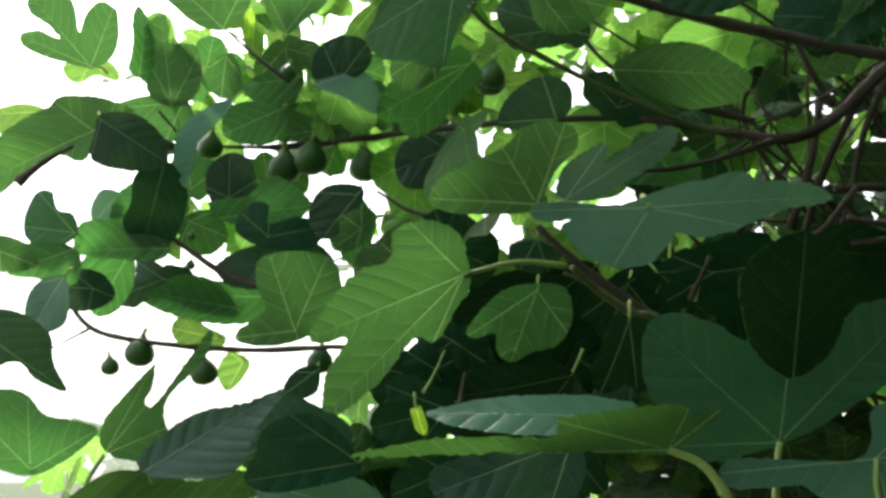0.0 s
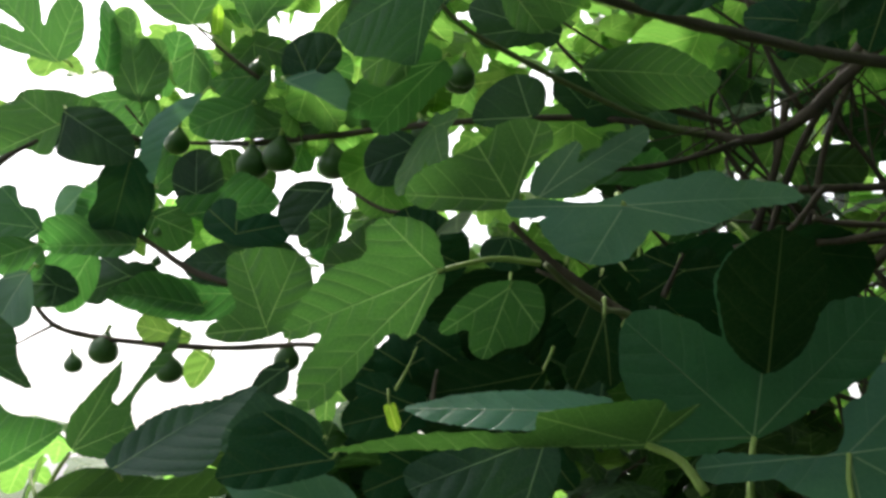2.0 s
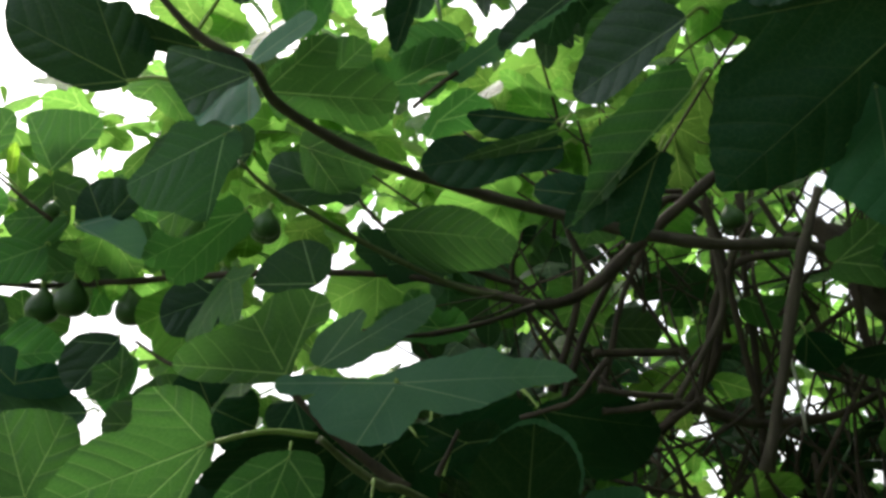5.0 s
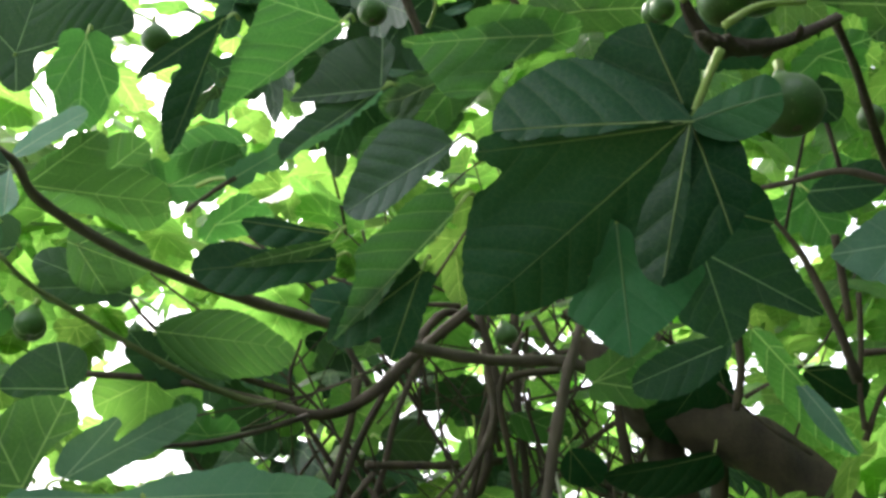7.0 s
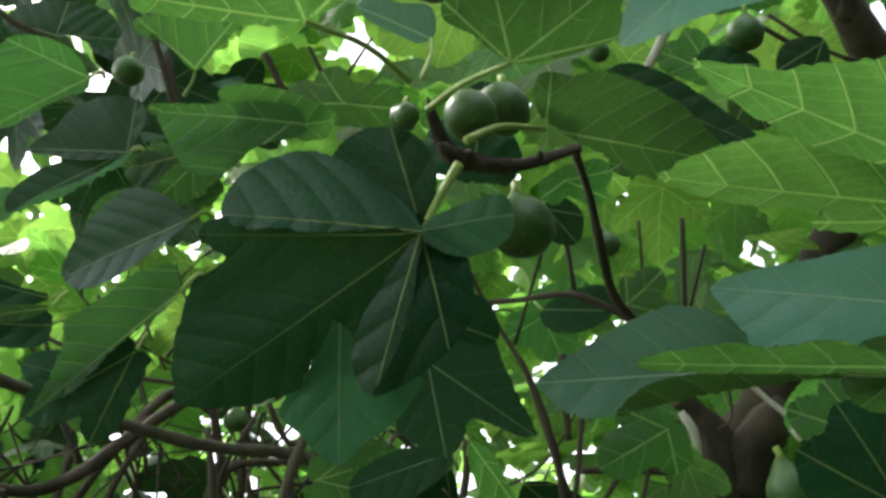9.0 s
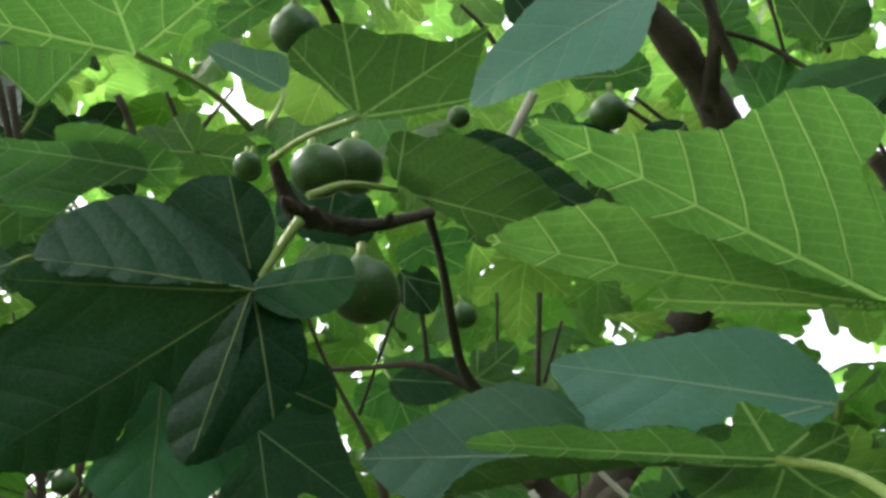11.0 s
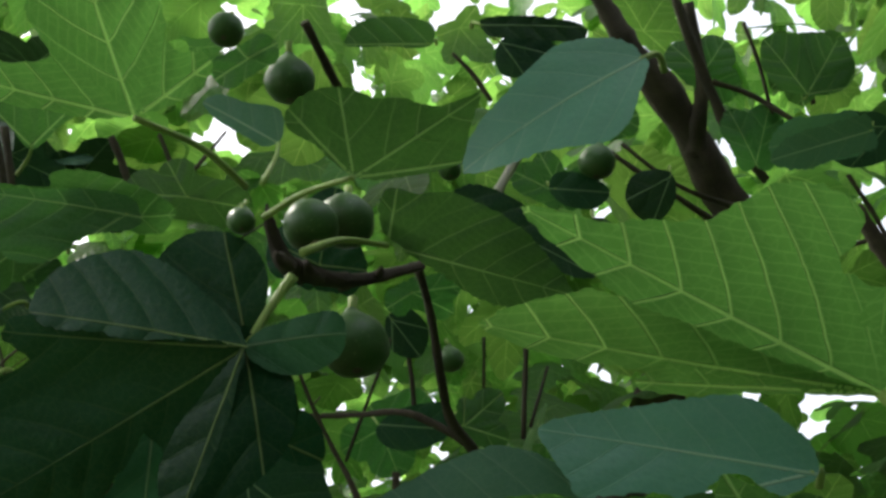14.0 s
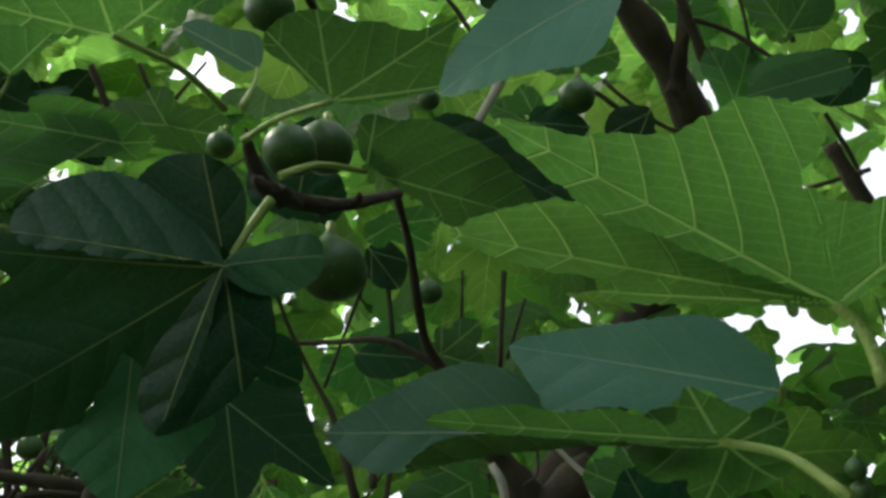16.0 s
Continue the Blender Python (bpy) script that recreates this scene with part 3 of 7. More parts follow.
branch([(0.589, 1.587, 2.175, 0.0074), (0.578, 1.613, 2.086, 0.0074), (0.550, 1.649, 1.982, 0.0082)], BARK)
branch([(0.711, 1.583, 2.250, 0.0076), (0.666, 1.619, 2.130, 0.0066), (0.643, 1.645, 2.020, 0.0065), (0.607, 1.690, 1.898, 0.0074)], BARK)
branch([(0.762, 1.469, 2.231, 0.0054), (0.699, 1.473, 2.258, 0.0090), (0.636, 1.498, 2.177, 0.0080), (0.576, 1.533, 2.065, 0.0070), (0.541, 1.592, 1.935, 0.0070)], BARK)
branch([(0.885, 1.527, 2.290, 0.0057), (0.916, 1.521, 2.230, 0.0066), (0.933, 1.498, 2.222, 0.0056)], BARK)
branch([(0.643, 0.518, 2.151, 0.0040), (0.684, 0.545, 2.130, 0.0041), (0.724, 0.578, 2.104, 0.0048), (0.763, 0.606, 2.084, 0.0054), (0.799, 0.617, 2.070, 0.0060), (0.868, 0.646, 2.053, 0.0069)], BARK)
branch([(0.798, 0.616, 2.071, 0.0050), (0.768, 0.632, 2.088, 0.0045), (0.743, 0.648, 2.098, 0.0040), (0.721, 0.684, 2.101, 0.0030), (0.696, 0.722, 2.106, 0.0031)], BARK)
branch([(0.743, 0.661, 2.178, 0.0016), (0.753, 0.737, 2.081, 0.0021)], BARK)
branch([(0.855, 0.769, 2.306, 0.0038), (0.885, 0.787, 2.252, 0.0038), (0.923, 0.816, 2.176, 0.0038)], BARK)
branch([(0.972, 0.685, 2.268, 0.0032), (1.009, 0.733, 2.171, 0.0038)], BARK)
branch([(1.036, 0.709, 2.263, 0.0020), (1.046, 0.752, 2.202, 0.0026)], BARK)
branch([(0.970, 0.748, 2.294, 0.0020), (0.991, 0.772, 2.243, 0.0020)], BARK)
branch([(0.557, 0.568, 2.399, 0.0050), (0.587, 0.581, 2.388, 0.0051), (0.625, 0.600, 2.380, 0.0053)], BARK)
branch([(0.554, 0.922, 2.477, 0.0051), (0.568, 0.924, 2.458, 0.0057), (0.589, 0.930, 2.428, 0.0057)], BARK)
branch([(0.592, 0.883, 2.478, 0.0025), (0.612, 0.887, 2.451, 0.0038), (0.629, 0.887, 2.431, 0.0038), (0.666, 0.863, 2.510, 0.0020)], BARK)
branch([(0.769, 0.500, 2.330, 0.0048), (0.768, 0.516, 2.312, 0.0053), (0.766, 0.537, 2.290, 0.0053)], PALE_SUNLIT_BARK)
branch([(0.403, 0.876, 2.406, 0.0047), (0.424, 0.884, 2.369, 0.0053), (0.446, 0.896, 2.327, 0.0053), (0.473, 0.909, 2.277, 0.0059)], BARK)
branch([(0.456, 0.980, 2.473, 0.0055), (0.483, 0.996, 2.416, 0.0055), (0.519, 1.021, 2.334, 0.0062)], BARK)
branch([(0.268, 1.062, 2.524, 0.0048), (0.299, 1.057, 2.501, 0.0048), (0.345, 1.042, 2.483, 0.0041)], BARK)
branch([(1.058, 0.593, 2.526, 0.0036), (1.113, 0.569, 2.491, 0.0043), (1.203, 0.550, 2.466, 0.0058)], BARK)
branch([(1.098, 0.600, 2.565, 0.0030), (1.171, 0.571, 2.516, 0.0037), (1.249, 0.538, 2.503, 0.0045)], BARK)
branch([(1.167, 0.372, 2.644, 0.0029), (1.193, 0.380, 2.607, 0.0036), (1.220, 0.389, 2.568, 0.0036)], BARK)
branch([(1.155, 0.424, 2.693, 0.0030), (1.192, 0.433, 2.643, 0.0030), (1.236, 0.452, 2.574, 0.0037)], BARK)
branch([(0.789, 0.605, 2.533, 0.0025), (0.813, 0.599, 2.514, 0.0032), (0.840, 0.596, 2.486, 0.0032)], BARK)
branch([(1.240, 0.380, 2.462, 0.0027), (1.274, 0.378, 2.427, 0.0034), (1.301, 0.378, 2.397, 0.0034)], BARK)
branch([(0.237, 1.138, 2.215, 0.0027), (0.266, 1.132, 2.242, 0.0034), (0.290, 1.129, 2.262, 0.0041)], BARK)

branch([(0.631, 0.502, 2.139, 0.0040), (0.607, 0.502, 2.123, 0.0048), (0.569, 0.502, 2.101, 0.0059), (0.539, 0.503, 2.091, 0.0074), (0.518, 0.505, 2.089, 0.0094)], BARK)
branch([(0.522, 0.504, 2.087, 0.0081), (0.507, 0.505, 2.091, 0.0093), (0.495, 0.501, 2.100, 0.0072), (0.486, 0.496, 2.107, 0.0056), (0.479, 0.491, 2.112, 0.0028), (0.476, 0.489, 2.118, 0.0012)], BARK)
branch([(0.950, 1.356, 2.187, 0.0175), (0.997, 1.376, 2.105, 0.0228), (1.037, 1.399, 2.023, 0.0263), (1.086, 1.434, 1.909, 0.0298)], BARK)
branch([(1.085, 1.335, 2.027, 0.0137), (1.093, 1.360, 1.964, 0.0171), (1.094, 1.388, 1.902, 0.0188)], BARK)
branch([(0.931, 1.528, 2.050, 0.0046), (0.980, 1.458, 2.090, 0.0064), (1.017, 1.410, 2.116, 0.0081)], BARK)
branch([(0.693, 1.486, 1.944, 0.0059), (0.721, 1.421, 2.015, 0.0067), (0.727, 1.371, 2.071, 0.0066), (0.698, 1.340, 2.162, 0.0058)], GREY_BARK)
branch([(0.789, 1.419, 1.916, 0.0058), (0.747, 1.375, 2.022, 0.0057), (0.727, 1.347, 2.098, 0.0049), (0.751, 1.306, 2.172, 0.0041)], BARK)
branch([(0.648, 0.680, 2.127, 0.0021), (0.676, 0.691, 2.099, 0.0026), (0.709, 0.701, 2.070, 0.0026), (0.738, 0.703, 2.034, 0.0037), (0.770, 0.714, 1.980, 0.0048), (0.798, 0.728, 1.928, 0.0063)], BARK)
branch([(1.163, 0.356, 2.366, 0.0089), (1.194, 0.353, 2.329, 0.0101), (1.220, 0.349, 2.301, 0.0114), (1.259, 0.340, 2.262, 0.0127)], BARK)
branch([(1.204, 0.409, 2.350, 0.0033), (1.224, 0.382, 2.358, 0.0033), (1.247, 0.349, 2.367, 0.0040)], BARK)
branch([(0.106, 1.165, 1.875, 0.0044), (0.135, 1.170, 1.847, 0.0057), (0.173, 1.175, 1.816, 0.0063), (0.212, 1.179, 1.788, 0.0070), (0.237, 1.182, 1.773, 0.0076)], BARK)
branch([(1.229, 0.943, 2.185, 0.0206), (1.255, 0.939, 2.163, 0.0190), (1.282, 0.937, 2.134, 0.0238), (1.304, 0.949, 2.092, 0.0349), (1.321, 0.969, 2.043, 0.0396)], BARK)
branch([(1.355, 0.860, 2.169, 0.0238), (1.345, 0.881, 2.149, 0.0285), (1.328, 0.914, 2.119, 0.0333), (1.319, 0.952, 2.071, 0.0396)], BARK)
branch([(1.213, 0.933, 2.154, 0.0062), (1.224, 0.927, 2.130, 0.0077), (1.239, 0.935, 2.102, 0.0062), (1.247, 0.942, 2.082, 0.0031)], PALE_SUNLIT_BARK)
branch([(1.161, 0.895, 2.121, 0.0044), (1.174, 0.909, 2.085, 0.0044), (1.176, 0.933, 2.046, 0.0044), (1.178, 0.949, 2.020, 0.0044)], BARK)
branch([(1.049, 0.719, 2.086, 0.0019), (1.059, 0.730, 2.058, 0.0019), (1.050, 0.745, 2.046, 0.0019)], BARK)
branch([(0.812, 0.514, 1.980, 0.0023), (0.829, 0.510, 1.967, 0.0028), (0.847, 0.505, 1.954, 0.0028)], PALE_SUNLIT_BARK)
branch([(0.865, 0.518, 1.958, 0.0019), (0.870, 0.519, 1.949, 0.0033), (0.875, 0.520, 1.943, 0.0024)], PALE_SUNLIT_BARK)
branch([(0.877, 0.531, 1.924, 0.0019), (0.886, 0.530, 1.915, 0.0033), (0.896, 0.530, 1.905, 0.0024)], PALE_SUNLIT_BARK)
branch([(0.862, 0.786, 2.112, 0.0043), (0.874, 0.800, 2.074, 0.0049), (0.888, 0.817, 2.029, 0.0055)], BARK)
branch([(0.999, 0.906, 2.108, 0.0034), (1.009, 0.930, 2.052, 0.0041), (1.016, 0.953, 2.002, 0.0041), (1.028, 0.970, 1.958, 0.0048)], BARK)
branch([(1.066, 0.897, 2.062, 0.0034), (1.052, 0.926, 2.019, 0.0041), (1.038, 0.949, 1.989, 0.0041), (1.030, 0.975, 1.946, 0.0048)], BARK)
branch([(1.049, 0.969, 2.057, 0.0050), (1.100, 0.944, 2.058, 0.0057), (1.177, 0.906, 2.058, 0.0064)], BARK)
branch([(1.085, 0.869, 2.098, 0.0034), (1.092, 0.892, 2.049, 0.0034), (1.094, 0.923, 1.987, 0.0034)], BARK)
branch([(0.982, 1.177, 2.075, 0.0024), (1.024, 1.176, 2.038, 0.0024), (1.064, 1.172, 2.008, 0.0032), (1.112, 1.164, 1.978, 0.0032)], BARK)
branch([(0.920, 1.318, 2.144, 0.0068), (0.921, 1.346, 2.090, 0.0086), (0.939, 1.369, 2.028, 0.0086), (0.957, 1.381, 1.989, 0.0094)], BARK)
branch([(0.996, 1.137, 2.139, 0.0063), (1.008, 1.157, 2.089, 0.0071), (1.009, 1.183, 2.039, 0.0079)], BARK)
branch([(0.504, 0.500, 2.086, 0.0068), (0.493, 0.495, 2.085, 0.0051), (0.488, 0.493, 2.086, 0.0020)], BARK)
branch([(0.532, 0.503, 2.088, 0.0061), (0.521, 0.498, 2.087, 0.0057), (0.513, 0.491, 2.088, 0.0020)], BARK)
branch([(0.561, 0.503, 2.098, 0.0055), (0.556, 0.503, 2.093, 0.0050), (0.553, 0.504, 2.087, 0.0017)], BARK)
branch([(0.584, 0.500, 2.109, 0.0039), (0.582, 0.494, 2.110, 0.0034), (0.579, 0.489, 2.110, 0.0013)], BARK)
branch([(0.257, 1.078, 1.775, 0.0017), (0.263, 1.073, 1.798, 0.0017), (0.271, 1.068, 1.820, 0.0017)], STALK)
branch([(0.212, 1.139, 1.736, 0.0024), (0.220, 1.135, 1.753, 0.0024), (0.228, 1.132, 1.765, 0.0030)], STALK)
branch([(0.141, 1.167, 1.860, 0.0019), (0.151, 1.163, 1.875, 0.0019), (0.154, 1.160, 1.891, 0.0013)], STALK)
branch([(-0.023, 1.259, 1.696, 0.0020), (-0.008, 1.253, 1.722, 0.0020), (0.002, 1.248, 1.745, 0.0013)], STALK)
branch([(0.019, 1.211, 1.674, 0.0032), (0.021, 1.207, 1.692, 0.0032), (0.025, 1.202, 1.714, 0.0025)], GREY_BARK)
branch([(0.135, 1.175, 1.824, 0.0025), (0.158, 1.176, 1.813, 0.0025), (0.177, 1.178, 1.801, 0.0019)], GREY_BARK)
branch([(0.503, 1.294, 1.916, 0.0043), (0.539, 1.294, 1.909, 0.0050), (0.603, 1.293, 1.906, 0.0057)], BARK)
branch([(0.388, 1.258, 1.868, 0.0034), (0.422, 1.254, 1.878, 0.0041), (0.456, 1.250, 1.891, 0.0041), (0.497, 1.238, 1.941, 0.0048)], BARK)
branch([(0.526, 1.349, 1.896, 0.0052), (0.567, 1.347, 1.899, 0.0059), (0.633, 1.342, 1.910, 0.0074)], BARK)

# a thicket of thin stems between the limbs
thicket = random.Random(7)
for _ in range(220):
    x, y = thicket.uniform(0.55, 1.35), thicket.uniform(1.45, 2.0)
    z, size = thicket.uniform(1.5, 2.35), thicket.uniform(0.2, 0.6)
    lean, r = Vector((thicket.uniform(-1.0, 0.7), thicket.uniform(-0.5, 0.5), thicket.choice((1, 0.7, 0.3, -0.3)))).normalized(), thicket.uniform(0.0012, 0.0045)
    p = Vector((x, y, z))
    bend = Vector((thicket.uniform(-0.06, 0.06), thicket.uniform(-0.05, 0.05), thicket.uniform(-0.05, 0.05)))
    q, e = p + lean * size * 0.5 + bend, p + lean * size
    branch([(*p, r * 1.2), (*q, r), (*e, r * 0.7)], BARK, "twig", 0.3, 6)

# leaves along the walk
leaf((-0.516, 1.713, 2.267), (0.176, 0.036, 0.984), (0.796, -0.593, -0.121), [(0, 0.137, 0.027)], LEAF_UNDER)
leaf((-0.338, 1.742, 2.346), (0.059, -0.210, 0.976), (-0.025, -0.978, -0.209), [(0, 0.051, 0.010)], LEAF_YOUNG)
leaf((-0.474, 1.945, 2.129), (-0.896, -0.071, 0.438), (-0.025, -0.978, -0.209), [(0, 0.078, 0.031), (-55, 0.082, 0.032), (-115, 0.074, 0.031)], LEAF_UNDER)
leaf((-0.334, 1.990, 2.143), (-0.835, -0.095, 0.543), (-0.025, -0.978, -0.209), [(0, 0.086, 0.031), (-47, 0.072, 0.026), (-120, 0.080, 0.040)], LEAF_UNDER)
leaf((-0.209, 2.017, 2.243), (-0.896, -0.071, 0.438), (-0.025, -0.978, -0.209), [(0, 0.082, 0.043), (95, 0.066, 0.035), (-167, 0.050, 0.027)], LEAF_UNDER)
leaf((-0.095, 1.907, 2.264), (-0.835, -0.095, 0.543), (-0.025, -0.978, -0.209), [(0, 0.084, 0.040), (-83, 0.078, 0.033), (-156, 0.071, 0.030)], LEAF_UNDER)
leaf((-0.184, 1.937, 2.376), (-0.765, 0.153, -0.626), (-0.025, -0.978, -0.209), [(0, 0.093, 0.051), (122, 0.075, 0.037), (-152, 0.064, 0.032)], LEAF_UNDER)
leaf((-0.513, 1.933, 1.955), (-0.934, 0.097, -0.343), (-0.025, -0.978, -0.209), [(-0, 0.097, 0.030), (-52, 0.066, 0.021), (148, 0.058, 0.032)], LEAF_BLUISH)
leaf((-0.296, 1.886, 2.388), (-0.703, 0.166, -0.691), (-0.025, -0.978, -0.209), [(0, 0.082, 0.026), (52, 0.094, 0.030), (117, 0.074, 0.028)], LEAF_UNDER)
leaf((-0.444, 1.896, 2.357), (-0.778, 0.150, -0.611), (-0.025, -0.978, -0.209), [(0, 0.074, 0.041), (-140, 0.059, 0.030), (132, 0.071, 0.035)], LEAF_UNDER)
leaf((0.170, 0.969, 1.739), (-0.322, 0.206, -0.924), (-0.025, -0.978, -0.209), [(0, 0.073, 0.018), (27, 0.065, 0.016)], LEAF_UPPER_SHADE, wave=0.035)
leaf((-0.028, 1.112, 1.669), (0.274, 0.194, -0.942), (-0.025, -0.978, -0.209), [(0, 0.030, 0.007)], LEAF_YOUNG, wave=0.035)
leaf((0.012, 1.345, 1.768), (-0.870, -0.081, 0.486), (-0.025, -0.978, -0.209), [(0, 0.058, 0.023), (68, 0.046, 0.018), (176, 0.051, 0.028)], LEAF_UPPER_SHADE)
leaf((0.005, 1.313, 1.681), (-0.941, -0.047, 0.335), (-0.025, -0.978, -0.209), [(0, 0.080, 0.024), (36, 0.100, 0.030), (73, 0.069, 0.021)], LEAF_UPPER_SHADE)
leaf((0.095, 1.407, 1.709), (-0.850, -0.089, 0.519), (-0.025, -0.978, -0.209), [(-0, 0.070, 0.021), (-36, 0.040, 0.012), (-116, 0.070, 0.025), (-175, 0.050, 0.017)], LEAF_UPPER_SHADE)
leaf((0.140, 1.168, 1.624), (-0.238, 0.209, -0.949), (-0.025, -0.978, -0.209), [(0, 0.063, 0.020), (-54, 0.082, 0.027), (52, 0.054, 0.017)], LEAF_UPPER_SHADE, wave=0.035)
leaf((0.004, 1.227, 1.606), (-0.870, -0.081, 0.486), (-0.025, -0.978, -0.209), [(-0, 0.051, 0.017), (56, 0.071, 0.024), (-177, 0.057, 0.031)], LEAF_UPPER_SHADE, wave=0.035)
leaf((0.215, 1.227, 1.820), (-0.797, 0.146, -0.587), (-0.025, -0.978, -0.209), [(-0, 0.066, 0.020), (31, 0.071, 0.022), (93, 0.052, 0.019)], LEAF_UPPER_SHADE)
leaf((0.301, 1.173, 1.823), (-0.921, -0.059, 0.386), (-0.025, -0.978, -0.209), [(0, 0.048, 0.016), (55, 0.060, 0.020), (-149, 0.045, 0.025)], LEAF_UPPER_SHADE, wave=0.035)
leaf((0.167, 1.400, 2.213), (-0.936, -0.051, 0.348), (-0.025, -0.978, -0.209), [(0, 0.098, 0.030), (27, 0.083, 0.025), (-66, 0.070, 0.027), (-172, 0.040, 0.022)], LEAF_BLUISH)
leaf((0.041, 1.554, 2.224), (-0.880, 0.121, -0.460), (-0.025, -0.978, -0.209), [(0, 0.163, 0.035), (-17, 0.098, 0.021), (17, 0.149, 0.032)], LEAF_UNDER)
leaf((0.277, 1.610, 2.172), (-0.710, -0.130, 0.692), (-0.025, -0.978, -0.209), [(0, 0.070, 0.029), (-72, 0.066, 0.020), (-121, 0.122, 0.037)], LEAF_BLUISH)
leaf((0.516, 1.249, 2.158), (-0.845, 0.132, -0.518), (-0.025, -0.978, -0.209), [(-0, 0.067, 0.020), (-41, 0.094, 0.029), (97, 0.046, 0.025)], LEAF_UPPER_SHADE)
leaf((0.358, 1.629, 2.076), (-0.995, 0.005, 0.098), (-0.025, -0.978, -0.209), [(0, 0.099, 0.030), (-44, 0.077, 0.023), (-163, 0.050, 0.028)], LEAF_UNDER)
leaf((-0.049, 1.475, 1.888), (-0.746, -0.121, 0.654), (-0.025, -0.978, -0.209), [(0, 0.059, 0.039), (-66, 0.069, 0.039), (42, 0.078, 0.035)], LEAF_UNDER)
leaf((0.014, 1.468, 1.911), (-0.423, -0.179, 0.888), (-0.025, -0.978, -0.209), [(-0, 0.062, 0.039), (-73, 0.052, 0.039), (-138, 0.066, 0.044)], LEAF_UPPER_SHADE)
leaf((-0.009, 1.353, 1.733), (-0.860, -0.086, 0.503), (-0.025, -0.978, -0.209), [(0, 0.042, 0.032), (-122, 0.040, 0.032), (141, 0.042, 0.032)], LEAF_UPPER_SHADE)
leaf((-0.046, 1.406, 1.731), (-0.971, -0.026, 0.238), (-0.025, -0.978, -0.209), [(0, 0.061, 0.033), (64, 0.058, 0.037), (144, 0.058, 0.037)], LEAF_UPPER_SHADE)
leaf((-0.039, 1.483, 1.608), (-0.938, -0.049, 0.344), (-0.025, -0.978, -0.209), [(0, 0.065, 0.038), (72, 0.049, 0.038), (-173, 0.063, 0.038)], LEAF_UPPER_SHADE)
leaf((0.663, 0.671, 2.232), (-0.800, 0.456, 0.390), (-0.600, -0.589, -0.542), [(0, 0.056, 0.029), (-75, 0.075, 0.026), (-161, 0.045, 0.026)], LEAF_UPPER_SHADE, wave=0.035)
leaf((0.572, 0.768, 2.319), (-0.741, 0.665, 0.098), (-0.600, -0.589, -0.542), [(0, 0.072, 0.025), (-54, 0.042, 0.022), (174, 0.062, 0.025)], LEAF_UNDER, wave=0.035)
leaf((0.104, 1.115, 2.412), (0.017, 0.358, -0.933), (-0.215, -0.910, -0.353), [(-0, 0.111, 0.034), (-25, 0.077, 0.024), (25, 0.074, 0.023)], LEAF_UNDER)
leaf((0.288, 1.130, 2.262), (0.775, -0.037, 0.630), (0.231, -0.913, -0.338), [(0, 0.268, 0.016)], LEAF_SKY_SHEEN)
leaf((0.398, 0.808, 2.021), (-0.667, 0.531, -0.522), (-0.352, -0.842, -0.408), [(0, 0.105, 0.022), (34, 0.082, 0.017)], LEAF_UPPER_SHADE, wave=0.035)
leaf((0.524, 1.059, 2.377), (-0.811, 0.584, 0.030), (-0.527, -0.708, -0.469), [(-0, 0.076, 0.023), (-30, 0.055, 0.017), (112, 0.037, 0.020)], LEAF_UNDER)
leaf((0.225, 1.225, 2.289), (0.793, -0.500, 0.348), (-0.352, -0.842, -0.408), [(0, 0.102, 0.031), (-25, 0.071, 0.022), (124, 0.042, 0.023)], LEAF_UNDER)
leaf((0.134, 1.309, 2.316), (0.909, -0.204, -0.363), (-0.352, -0.842, -0.408), [(0, 0.103, 0.037), (60, 0.095, 0.034), (-165, 0.074, 0.041)], LEAF_UNDER)
leaf((0.292, 1.269, 2.263), (0.887, -0.439, 0.141), (-0.352, -0.842, -0.408), [(0, 0.075, 0.023), (24, 0.064, 0.019), (-135, 0.027, 0.015)], LEAF_UNDER)
leaf((0.615, 0.248, 1.860), (0.893, -0.091, -0.441), (-0.439, -0.392, -0.808), [(0, 0.051, 0.017), (-134, 0.051, 0.023), (74, 0.032, 0.014), (-55, 0.041, 0.014)], LEAF_UNDER, wave=0.025)
leaf((0.820, 0.424, 1.911), (-0.775, 0.532, 0.342), (-0.630, -0.598, -0.496), [(0, 0.059, 0.018), (-35, 0.049, 0.015)], LEAF_UNDER, wave=0.025)
leaf((0.698, 0.337, 1.822), (-0.833, 0.321, 0.452), (-0.527, -0.708, -0.469), [(0, 0.068, 0.024), (-32, 0.067, 0.024)], LEAF_UPPER_SHADE, wave=0.025)
leaf((1.021, 0.271, 2.345), (-0.589, 0.784, -0.198), (-0.630, -0.598, -0.496), [(0, 0.097, 0.019)], LEAF_SKY_SHEEN, wave=0.035)
leaf((1.226, 0.485, 2.532), (-0.570, -0.078, 0.818), (-0.630, -0.598, -0.496), [(-0, 0.080, 0.024), (-37, 0.084, 0.026)], LEAF_UNDER)
leaf((0.930, 0.580, 2.390), (-0.775, 0.443, 0.450), (-0.630, -0.598, -0.496), [(0, 0.065, 0.020), (-34, 0.057, 0.017), (-124, 0.043, 0.022)], LEAF_UNDER, wave=0.035)
leaf((0.830, 0.654, 2.111), (0.848, -0.470, -0.243), (-0.527, -0.708, -0.469), [(0, 0.046, 0.015), (55, 0.051, 0.016), (104, 0.028, 0.008)], LEAF_UNDER, wave=0.035)
leaf((0.920, 0.877, 2.206), (0.589, 0.094, -0.803), (-0.527, -0.708, -0.469), [(-0, 0.061, 0.029), (85, 0.074, 0.036), (-83, 0.050, 0.024)], LEAF_UNDER)
